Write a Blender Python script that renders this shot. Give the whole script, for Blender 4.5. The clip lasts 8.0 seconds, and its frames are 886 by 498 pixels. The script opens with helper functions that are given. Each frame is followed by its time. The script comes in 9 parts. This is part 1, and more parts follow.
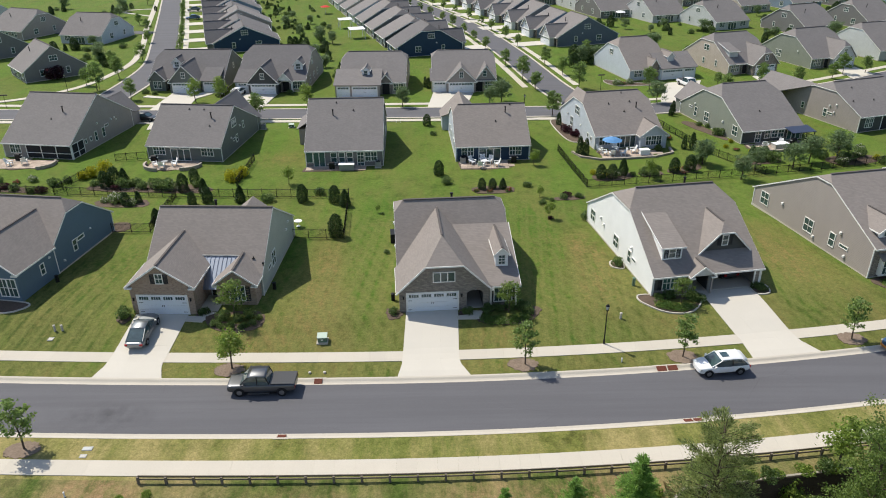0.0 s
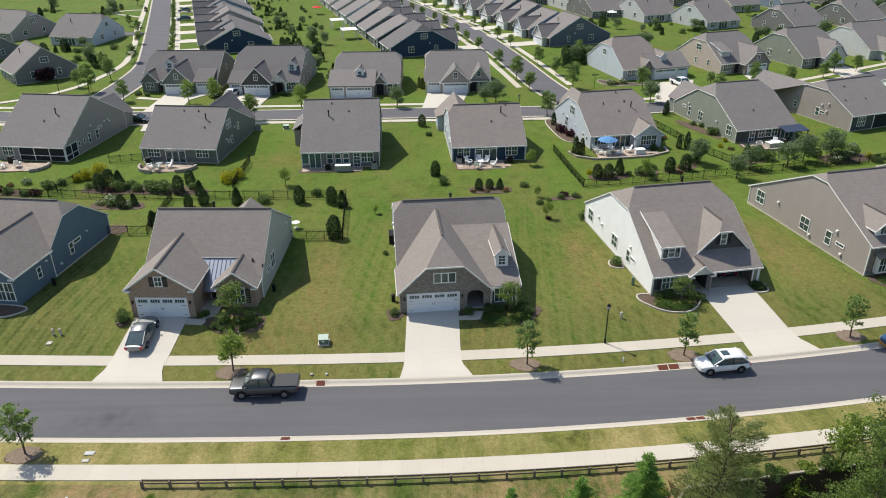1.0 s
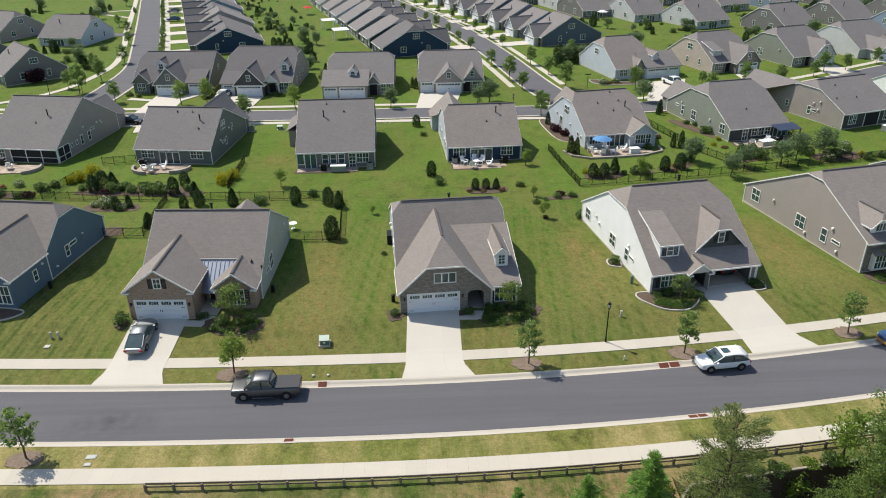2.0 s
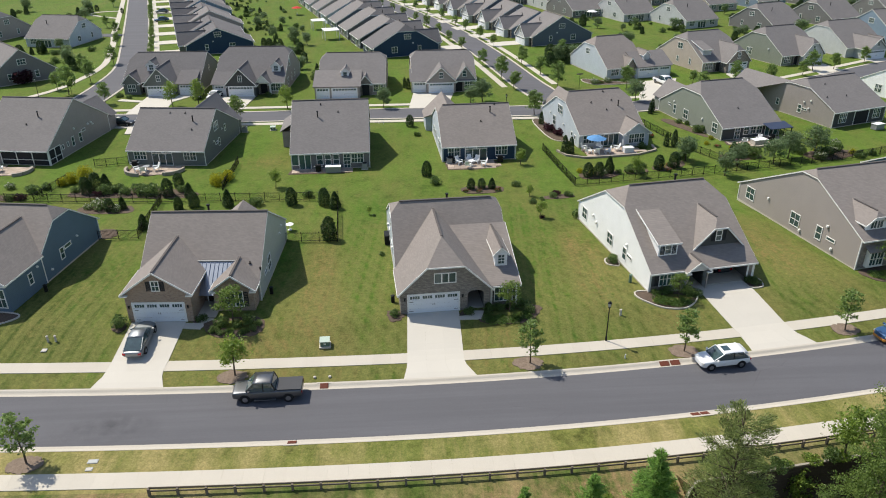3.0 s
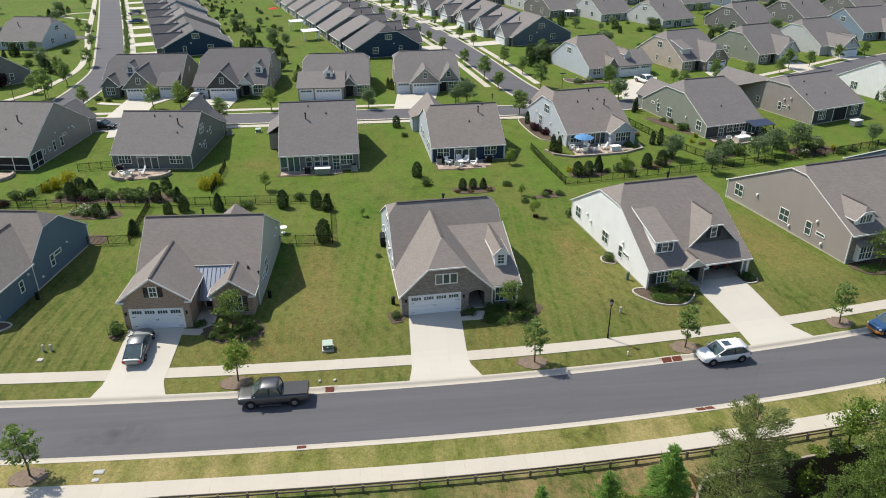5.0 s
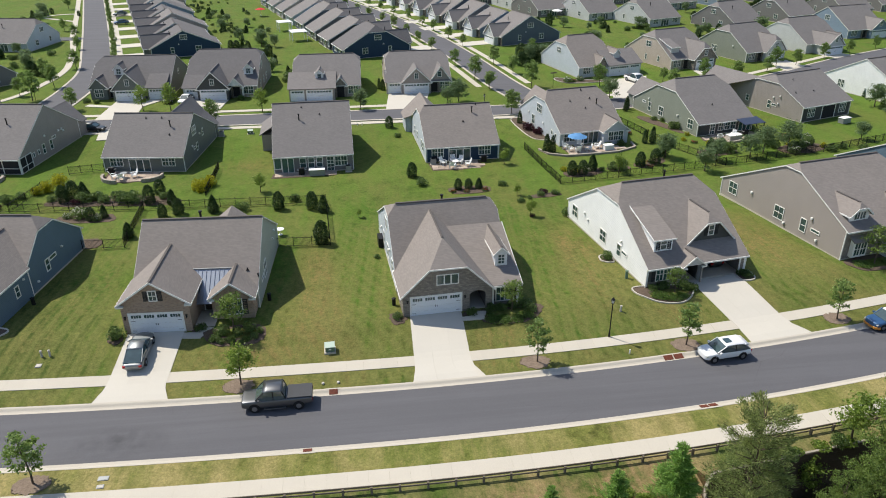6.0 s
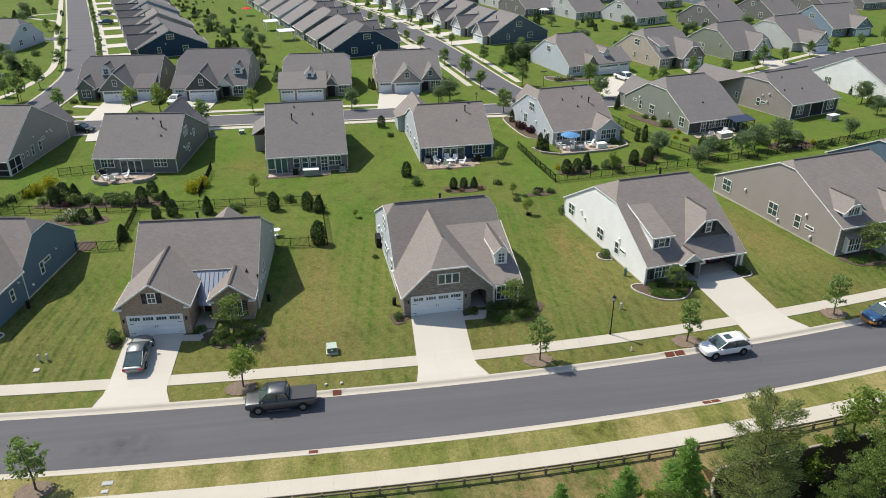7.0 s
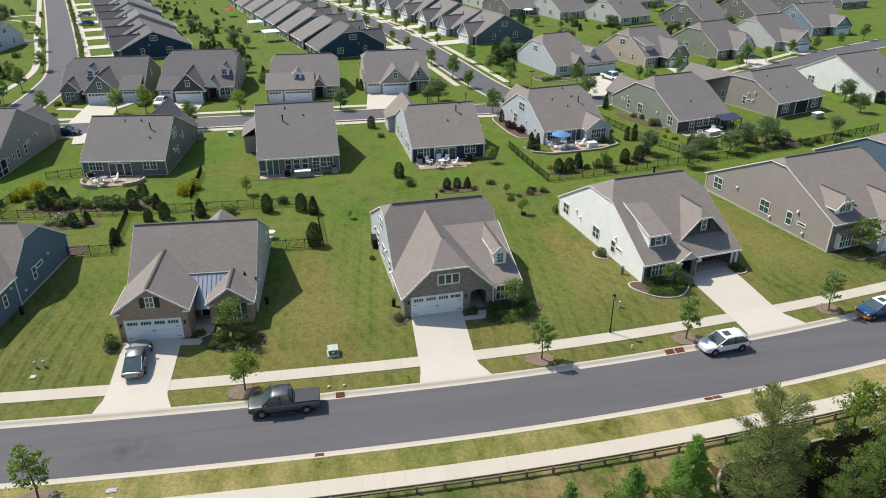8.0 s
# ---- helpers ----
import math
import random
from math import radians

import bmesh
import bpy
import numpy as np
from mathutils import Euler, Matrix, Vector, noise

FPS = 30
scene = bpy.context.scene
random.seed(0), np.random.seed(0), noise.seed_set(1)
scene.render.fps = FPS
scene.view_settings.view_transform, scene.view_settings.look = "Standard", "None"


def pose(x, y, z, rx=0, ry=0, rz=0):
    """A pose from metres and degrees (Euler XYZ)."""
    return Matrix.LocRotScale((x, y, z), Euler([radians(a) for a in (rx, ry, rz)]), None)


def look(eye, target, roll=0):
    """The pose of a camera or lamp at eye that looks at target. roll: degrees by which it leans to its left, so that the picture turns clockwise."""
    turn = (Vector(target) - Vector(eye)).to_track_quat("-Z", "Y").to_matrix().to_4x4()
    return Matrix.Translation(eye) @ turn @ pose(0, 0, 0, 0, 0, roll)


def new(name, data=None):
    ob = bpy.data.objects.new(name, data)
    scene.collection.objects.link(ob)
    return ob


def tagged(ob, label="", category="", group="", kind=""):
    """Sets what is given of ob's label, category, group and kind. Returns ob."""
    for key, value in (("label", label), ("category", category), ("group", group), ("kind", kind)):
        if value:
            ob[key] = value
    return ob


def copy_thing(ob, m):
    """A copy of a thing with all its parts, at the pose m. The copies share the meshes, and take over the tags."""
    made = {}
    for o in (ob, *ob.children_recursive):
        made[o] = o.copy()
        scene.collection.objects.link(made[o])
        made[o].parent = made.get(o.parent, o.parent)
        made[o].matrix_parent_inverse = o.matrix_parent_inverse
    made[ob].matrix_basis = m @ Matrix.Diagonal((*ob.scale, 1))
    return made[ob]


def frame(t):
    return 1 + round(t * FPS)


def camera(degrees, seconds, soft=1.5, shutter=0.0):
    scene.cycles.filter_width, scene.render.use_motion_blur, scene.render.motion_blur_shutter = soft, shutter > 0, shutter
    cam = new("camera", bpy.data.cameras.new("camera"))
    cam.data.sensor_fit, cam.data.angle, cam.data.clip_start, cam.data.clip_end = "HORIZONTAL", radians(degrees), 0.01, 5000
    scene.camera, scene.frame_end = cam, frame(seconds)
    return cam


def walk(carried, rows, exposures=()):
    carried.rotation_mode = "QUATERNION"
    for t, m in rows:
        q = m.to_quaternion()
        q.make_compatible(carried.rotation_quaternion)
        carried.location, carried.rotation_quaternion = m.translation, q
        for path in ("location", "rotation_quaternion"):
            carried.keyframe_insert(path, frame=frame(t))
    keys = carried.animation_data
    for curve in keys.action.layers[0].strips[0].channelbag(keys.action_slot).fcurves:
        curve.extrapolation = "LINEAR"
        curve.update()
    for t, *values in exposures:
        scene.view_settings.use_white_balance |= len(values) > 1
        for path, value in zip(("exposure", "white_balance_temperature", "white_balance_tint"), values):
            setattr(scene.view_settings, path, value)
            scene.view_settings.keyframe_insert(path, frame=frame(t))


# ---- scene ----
EXPOSURE = [(0.0, 0.27), (8.0, 0.27)]
cam = camera(62.6, 8.0, 1.0)
PATH = [
    (0, (-1.941, 0.162, 37.68), (-1.924, 1.953, 36.79), -0.5),
    (0.5, (-2.41, 0.161, 37.712), (-2.379, 1.952, 36.823), -0.5),
    (1, (-2.895, 0.215, 37.73), (-2.852, 2.006, 36.84), -0.5),
    (1.5, (-3.4, 0.236, 37.724), (-3.343, 2.026, 36.834), -0.5),
    (3, (-5.052, 0.384, 37.712), (-4.947, 2.172, 36.822), -0.4),
    (3.5, (-5.67, 0.457, 37.741), (-5.547, 2.243, 36.85), -0.4),
    (4, (-6.261, 0.542, 37.741), (-6.121, 2.328, 36.85), -0.4),
    (4.5, (-6.918, 0.597, 37.742), (-6.76, 2.381, 36.852), -0.3),
    (6, (-9.03, 0.924, 37.804), (-8.815, 2.702, 36.913), -0.3),
    (6.5, (-9.766, 1.056, 37.784), (-9.53, 2.831, 36.894), -0.2),
    (7, (-10.517, 1.221, 37.773), (-10.261, 2.992, 36.88), -0.2),
    (7.5, (-11.331, 1.372, 37.769), (-11.051, 3.14, 36.876), -0.2),
    (8, (-12.205, 1.557, 37.769), (-11.899, 3.321, 36.876), -0.1),
]
walk(cam, [(t, look(eye, target, roll)) for t, eye, target, roll in PATH], EXPOSURE)

# ---- world and sun ----
SUN_AZ, SUN_EL = radians(140.5), radians(54.5)   # the sun stands behind the houses, to the left
world = bpy.data.worlds.new("sky")
scene.world = world
world.use_nodes = True
wn = world.node_tree
sky = wn.nodes.new("ShaderNodeTexSky")
sky.sky_type = "NISHITA"
sky.sun_disc = False
sky.sun_elevation = SUN_EL
sky.sun_rotation = radians(90.0) - SUN_AZ
wn.nodes["Background"].inputs["Strength"].default_value = 0.12
wn.links.new(sky.outputs[0], wn.nodes["Background"].inputs["Color"])
sun = new("sun", bpy.data.lights.new("sun", "SUN"))
sun.data.energy = 4.2
sun.data.angle = radians(0.55)
sun.data.color = (1.0, 0.945, 0.835)
to_sun = Vector((math.cos(SUN_AZ) * math.cos(SUN_EL), math.sin(SUN_AZ) * math.cos(SUN_EL), math.sin(SUN_EL)))
sun.matrix_world = look(to_sun * 60, (0, 0, 0))


# ---- materials ----
def base_mat(name, rough=0.8, metal=0.0, spec=0.3):
    m = bpy.data.materials.new(name)
    m.use_nodes = True
    b = m.node_tree.nodes["Principled BSDF"]
    b.inputs["Roughness"].default_value = rough
    b.inputs["Metallic"].default_value = metal
    b.inputs["Specular IOR Level"].default_value = spec
    return m, m.node_tree, b


def link(nt, a, b):
    nt.links.new(a, b)


def node(nt, kind, **values):
    n = nt.nodes.new(kind)
    for k, v in values.items():
        n.inputs[k].default_value = v
    return n


def coords(nt, scale=(1, 1, 1), rot=(0, 0, 0), world_space=False):
    mp = nt.nodes.new("ShaderNodeMapping")
    mp.inputs["Scale"].default_value = scale
    mp.inputs["Rotation"].default_value = rot
    if world_space:
        link(nt, nt.nodes.new("ShaderNodeNewGeometry").outputs["Position"], mp.inputs["Vector"])
    else:
        link(nt, nt.nodes.new("ShaderNodeTexCoord").outputs["Object"], mp.inputs["Vector"])
    return mp.outputs["Vector"]


def noise_tex(nt, vec, scale, detail=4.0, rough=0.6):
    n = node(nt, "ShaderNodeTexNoise", Scale=scale, Detail=detail, Roughness=rough)
    link(nt, vec, n.inputs["Vector"])
    return n.outputs["Fac"]


def ramp(nt, fac, stops):
    r = nt.nodes.new("ShaderNodeValToRGB")
    el = r.color_ramp.elements
    while len(el) < len(stops):
        el.new(0.5)
    for e, (p, c) in zip(el, stops):
        e.position = p
        e.color = (*c, 1)
    link(nt, fac, r.inputs["Fac"])
    return r.outputs["Color"]


def mix(nt, fac, a, b, mode="MIX"):
    m = nt.nodes.new("ShaderNodeMix")
    m.data_type = "RGBA"
    m.blend_type = mode
    for s, v in ((m.inputs[0], fac), (m.inputs[6], a), (m.inputs[7], b)):
        if isinstance(v, (int, float)):
            s.default_value = v
        elif isinstance(v, tuple):
            s.default_value = (*v, 1)
        else:
            link(nt, v, s)
    return m.outputs[2]


def maths(nt, op, a, b=0.0, clamp=False):
    m = nt.nodes.new("ShaderNodeMath")
    m.operation = op
    m.use_clamp = clamp
    for s, v in ((m.inputs[0], a), (m.inputs[1], b)):
        if isinstance(v, (int, float)):
            s.default_value = v
        else:
            link(nt, v, s)
    return m.outputs[0]


def bump(nt, height, b, strength=0.4, distance=0.02):
    n = node(nt, "ShaderNodeBump", Strength=strength, Distance=distance)
    link(nt, height, n.inputs["Height"])
    link(nt, n.outputs["Normal"], b.inputs["Normal"])


def shade(c, f):
    return tuple(min(1.0, v * f) for v in c)


def speckled(name, color, rough=0.8, spread=0.25, fine=30.0, coarse=0.6, relief=0.3, metal=0.0, spec=0.3, each=0.0, dist=0.01):
    """Two scales of variation over one base colour, fine relief, and a shift from piece to piece."""
    m, nt, b = base_mat(name, rough, metal, spec)
    v = coords(nt, world_space=True)
    n1 = noise_tex(nt, v, fine, 3)
    n2 = noise_tex(nt, v, coarse, 4)
    c = mix(nt, n2, shade(color, 1 - spread), shade(color, 1 + spread))
    c = mix(nt, 0.5, c, ramp(nt, n1, [(0.3, shade(color, 1 - spread)), (0.7, shade(color, 1 + spread))]))
    if each:
        info = nt.nodes.new("ShaderNodeObjectInfo")
        k = maths(nt, "MULTIPLY_ADD", info.outputs["Random"], each)
        k.node.inputs[2].default_value = 1 - each / 2
        c = mix(nt, 1.0, c, k, "MULTIPLY")
    link(nt, c, b.inputs["Base Color"])
    bump(nt, n1, b, relief, dist)
    return m


def siding(name, color):
    """Painted clapboard: boards 18 cm high, the shade line under each drawn into the colour."""
    m, nt, b = base_mat(name, 0.6, 0, 0.3)
    v = coords(nt)
    sep = nt.nodes.new("ShaderNodeSeparateXYZ")
    link(nt, v, sep.inputs[0])
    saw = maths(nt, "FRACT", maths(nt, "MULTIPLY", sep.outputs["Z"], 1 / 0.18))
    lap_shade = maths(nt, "LESS_THAN", saw, 0.13)
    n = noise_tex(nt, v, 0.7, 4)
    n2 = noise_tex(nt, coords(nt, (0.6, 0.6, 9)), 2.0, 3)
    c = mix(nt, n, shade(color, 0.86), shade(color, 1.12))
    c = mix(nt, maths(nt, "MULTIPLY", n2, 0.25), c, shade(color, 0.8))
    c = mix(nt, maths(nt, "MULTIPLY", lap_shade, 0.35), c, shade(color, 0.45))
    link(nt, c, b.inputs["Base Color"])
    bump(nt, maths(nt, "SUBTRACT", 1.0, saw), b, 0.6, 0.02)
    return m


def shingle(name, color):
    """Asphalt shingles: courses 14 cm, tabs of random tone, streaks of weather."""
    m, nt, b = base_mat(name, 0.9, 0, 0.25)
    v = coords(nt)
    sep = nt.nodes.new("ShaderNodeSeparateXYZ")
    link(nt, v, sep.inputs[0])
    # height makes the courses: a roof pitch of about one in two
    course = maths(nt, "MULTIPLY", sep.outputs["Z"], 1 / 0.085)
    along = maths(nt, "ADD", sep.outputs["X"], sep.outputs["Y"])
    comb = nt.nodes.new("ShaderNodeCombineXYZ")
    link(nt, maths(nt, "FLOOR", course), comb.inputs[0])
    link(nt, maths(nt, "FLOOR", maths(nt, "MULTIPLY", along, 3.2)), comb.inputs[1])
    wn_ = nt.nodes.new("ShaderNodeTexWhiteNoise")
    wn_.noise_dimensions = "2D"
    link(nt, comb.outputs[0], wn_.inputs["Vector"])
    n2 = noise_tex(nt, v, 0.45, 5, 0.65)
    n3 = noise_tex(nt, coords(nt, (2.5, 0.5, 0.5)), 1.0, 3)
    n4 = noise_tex(nt, v, 22.0, 2)
    c = mix(nt, wn_.outputs["Value"], shade(color, 0.86), shade(color, 1.16))
    c = mix(nt, 0.45, c, ramp(nt, n2, [(0.35, shade(color, 0.88)), (0.65, shade(color, 1.10))]))
    c = mix(nt, maths(nt, "MULTIPLY", n3, 0.14), c, shade(color, 0.8))
    c = mix(nt, maths(nt, "MULTIPLY", n4, 0.25), c, shade(color, 1.3))
    line = maths(nt, "LESS_THAN", maths(nt, "FRACT", course), 0.16)
    c = mix(nt, maths(nt, "MULTIPLY", line, 0.22), c, shade(color, 0.55))
    link(nt, c, b.inputs["Base Color"])
    bump(nt, wn_.outputs["Value"], b, 0.2, 0.008)
    return m


def masonry(name, c1, c2, mortar, bw, bh, bias=0.0):
    """Brick or stone veneer on upright walls."""
    m, nt, b = base_mat(name, 0.85, 0, 0.25)
    v = coords(nt)
    sep = nt.nodes.new("ShaderNodeSeparateXYZ")
    link(nt, v, sep.inputs[0])
    comb = nt.nodes.new("ShaderNodeCombineXYZ")
    link(nt, maths(nt, "ADD", sep.outputs["X"], sep.outputs["Y"]), comb.inputs[0])
    link(nt, sep.outputs["Z"], comb.inputs[1])
    br = node(nt, "ShaderNodeTexBrick", Scale=1.0)
    br.inputs["Brick Width"].default_value = bw
    br.inputs["Row Height"].default_value = bh
    br.inputs["Mortar Size"].default_value = 0.012
    br.inputs["Bias"].default_value = bias
    br.inputs["Color1"].default_value = (*c1, 1)
    br.inputs["Color2"].default_value = (*c2, 1)
    br.inputs["Mortar"].default_value = (*mortar, 1)
    link(nt, comb.outputs[0], br.inputs["Vector"])
    n = noise_tex(nt, v, 3.0, 4)
    c = mix(nt, n, shade(c1, 0.6), shade(c2, 1.2))
    c = mix(nt, 0.4, br.outputs["Color"], c)
    link(nt, c, b.inputs["Base Color"])
    bump(nt, br.outputs["Fac"], b, -0.5, 0.02)
    return m


def grass(name, green=(0.054, 0.094, 0.015), bright=(0.104, 0.146, 0.028), dry=(0.178, 0.150, 0.055), amount=0.56, stripes=0.62, lush=(0.116, 0.184, 0.030), worn_and_shaded=(), soil=(0.26, 0.205, 0.085)):
    """Mown lawn: two greens, dry strips, mower stripes, fine blades."""
    m, nt, b = base_mat(name, 0.95, 0, 0.12)
    v = coords(nt, world_space=True)
    fine = noise_tex(nt, v, 7.0, 5, 0.8)
    mid = noise_tex(nt, v, 0.7, 7, 0.75)
    big = noise_tex(nt, v, 0.045, 4, 0.6)
    long_ = noise_tex(nt, coords(nt, (1, 0.2, 1), (0, 0, 0.12), True), 0.17, 7, 0.7)
    c = ramp(nt, mid, [(0.36, shade(green, 0.5)), (0.5, green), (0.64, bright)])
    sep = nt.nodes.new("ShaderNodeSeparateXYZ")
    link(nt, v, sep.inputs[0])
    # gardens away from the street are lusher
    near = maths(nt, "MULTIPLY_ADD", sep.outputs["Y"], -1 / 40.0, clamp=True)
    near.node.inputs[2].default_value = 2.5
    away = maths(nt, "SUBTRACT", 1.0, near)
    c = mix(nt, maths(nt, "MULTIPLY", away, 0.72), c, lush)
    c = mix(nt, ramp(nt, big, [(0.42, (0, 0, 0)), (0.60, (0.6, 0.6, 0.6))]), c, lush)
    patch = ramp(nt, long_, [(0.43, (0, 0, 0)), (0.60, (1, 1, 1))])
    far_amount = maths(nt, "MULTIPLY_ADD", near, amount)
    far_amount.node.inputs[2].default_value = 0.34
    c = mix(nt, maths(nt, "MULTIPLY", patch, far_amount), c, dry)
    # soft-edged places (x, y, reach across, reach along) where wear thins the grass; a given tone makes greener turf,
    # and beside the blue house painted shade
    for wx, wy, rx, ry, share, *tone in worn_and_shaded:
        d = nt.nodes.new("ShaderNodeVectorMath")
        d.operation = "DISTANCE"
        link(nt, coords(nt, (1 / rx, 1 / ry, 0), (0, 0, 0), True), d.inputs[0])
        d.inputs[1].default_value = (wx / rx, wy / ry, 0)
        soft = maths(nt, "SUBTRACT", 1.0, d.outputs["Value"], clamp=True)
        streak = noise_tex(nt, coords(nt, (1.6, 0.22, 1), (0, 0, 0.10), True), 1.1, 6, 0.7)
        speck = noise_tex(nt, v, 1.5, 6, 0.75)
        k = maths(nt, "ADD", maths(nt, "MULTIPLY", streak, 0.5), maths(nt, "MULTIPLY", speck, 0.5))
        k = ramp(nt, k, [(0.42, (0, 0, 0)), (0.56, (1, 1, 1))])
        k = maths(nt, "MULTIPLY", k, maths(nt, "MULTIPLY", soft, 2.2 * share, clamp=True))
        c = mix(nt, k, c, tone[0] if tone else soil)
    # clover, moss and thin turf, in blots of a hand to a stride
    blot = noise_tex(nt, v, 0.33, 8, 0.8)
    c = mix(nt, ramp(nt, blot, [(0.50, (0, 0, 0)), (0.66, (0.6, 0.6, 0.6))]), c, shade(green, 0.8))
    c = mix(nt, ramp(nt, noise_tex(nt, v, 0.21, 8, 0.8), [(0.52, (0, 0, 0)), (0.70, (0.5, 0.5, 0.5))]), c, dry)
    # mower stripes, in bands down the lawns, coming and going
    for rot, sc, dist, share in ((0.10, 0.19, 0.5, 0.9), (0.10, 0.46, 0.4, 0.7), (-0.50, 0.24, 0.5, 0.9)):
        w = node(nt, "ShaderNodeTexWave", Scale=sc, Distortion=dist, Detail=3.0)
        w.inputs["Detail Scale"].default_value = 0.35
        w.inputs["Detail Roughness"].default_value = 0.6
        link(nt, coords(nt, (1, 1, 1), (0, 0, rot), True), w.inputs["Vector"])
        zone = noise_tex(nt, coords(nt, (1, 1, 1), (0, 0, rot * 9), True), 0.07, 3)
        k = maths(nt, "MULTIPLY", w.outputs["Fac"], ramp(nt, zone, [(0.36, (0, 0, 0)), (0.50, (1, 1, 1))]))
        k = maths(nt, "MULTIPLY", k, near)
        c = mix(nt, maths(nt, "MULTIPLY", k, stripes * share), c, (0.172, 0.172, 0.056))
    tuft = noise_tex(nt, v, 2.4, 6, 0.8)
    c = mix(nt, 0.75, c, ramp(nt, tuft, [(0.34, (0.30, 0.33, 0.26)), (0.5, (0.45, 0.46, 0.44)), (0.66, (0.61, 0.59, 0.56))]), "OVERLAY")
    c = mix(nt, 0.55, c, ramp(nt, fine, [(0.36, (0.27, 0.29, 0.25)), (0.64, (0.69, 0.68, 0.64))]), "OVERLAY")
    link(nt, c, b.inputs["Base Color"])
    bump(nt, fine, b, 0.9, 0.06)
    return m


def leafy(name, dark, light, gloss=0.45):
    m, nt, b = base_mat(name, gloss, 0, 0.35)
    geo = nt.nodes.new("ShaderNodeNewGeometry")
    n = noise_tex(nt, coords(nt), 1.3, 2)
    c = ramp(nt, geo.outputs["Random Per Island"], [(0.0, dark), (1.0, light)])
    c = mix(nt, maths(nt, "MULTIPLY", n, 0.3), c, dark)
    link(nt, c, b.inputs["Base Color"])
    b.inputs["Subsurface Weight"].default_value = 0.0
    tr = nt.nodes.new("ShaderNodeBsdfTranslucent")
    link(nt, c, tr.inputs["Color"])
    ms = nt.nodes.new("ShaderNodeMixShader")
    ms.inputs[0].default_value = 0.52
    link(nt, b.outputs[0], ms.inputs[1])
    link(nt, tr.outputs[0], ms.inputs[2])
    link(nt, ms.outputs[0], nt.nodes["Material Output"].inputs["Surface"])
    return m


def glass_mat(name, color=(0.02, 0.03, 0.035)):
    m, nt, b = base_mat(name, 0.06, 0.0, 0.6)
    n = noise_tex(nt, coords(nt), 1.5, 2)
    link(nt, mix(nt, n, shade(color, 0.6), shade(color, 1.8)), b.inputs["Base Color"])
    return m


def car_paint(name, color, metal=0.3):
    m, nt, b = base_mat(name, 0.42, metal, 0.5)
    b.inputs["Coat Weight"].default_value = 0.4
    b.inputs["Coat Roughness"].default_value = 0.06
    n = noise_tex(nt, coords(nt), 2.0, 3)
    link(nt, mix(nt, n, shade(color, 0.9), shade(color, 1.08)), b.inputs["Base Color"])
    return m


# the dark greens near x -40 paint the blue house's shadow over darker grass
M_GRASS = grass("lawn", worn_and_shaded=((14.5, 69, 4.5, 13, 0.9), (-14.0, 68, 5, 12, 0.8), (37, 72, 5, 12, 0.7), (-17.5, 59, 6, 4, 0.8), (4.5, 57, 5, 3, 0.7), (-42, 64, 9, 12, 1.6, (0.045, 0.076, 0.015)), (-21.5, 57, 6, 3.5, 0.9), (-19, 53.2, 9, 1.8, 0.7), (2, 53.4, 12, 1.8, 0.5), (22, 59.5, 5, 4, 0.5)) + ((-37, 57, 7, 4, 0.6, (0.058, 0.092, 0.018)), (9.6, 74, 4, 18, 1.4, (0.072, 0.140, 0.018)), (-18.5, 72, 3.5, 14, 0.7, (0.072, 0.140, 0.020)), (-8.6, 76, 4.6, 19, 1.5, (0.072, 0.138, 0.018)), (-37.5, 72, 4, 12, 0.8, (0.070, 0.128, 0.020)), (12, 57.5, 6, 3, 0.7, (0.070, 0.128, 0.020)), (-26, 108, 7, 5, 0.3), (12, 108, 6, 8, 0.3), (-12, 106, 5, 9, 0.25)), soil=(0.215, 0.162, 0.064))
M_VERGE = grass("verge_grass", (0.165, 0.172, 0.046), (0.245, 0.235, 0.078), (0.330, 0.270, 0.120), 0.75, 0.06, (0.130, 0.165, 0.038))
M_ROUGH = grass("rough_grass", (0.070, 0.105, 0.024), (0.140, 0.165, 0.046), (0.330, 0.245, 0.130), 0.4, 0.1, (0.075, 0.120, 0.022), worn_and_shaded=((-26.5, 38.6, 4.2, 2.4, 1.0), (11.0, 37.6, 6.5, 3.4, 1.2), (2.0, 38.0, 6, 2.4, 0.5), (-12.0, 37.0, 6, 2.5, 0.45)), soil=(0.30, 0.195, 0.112))
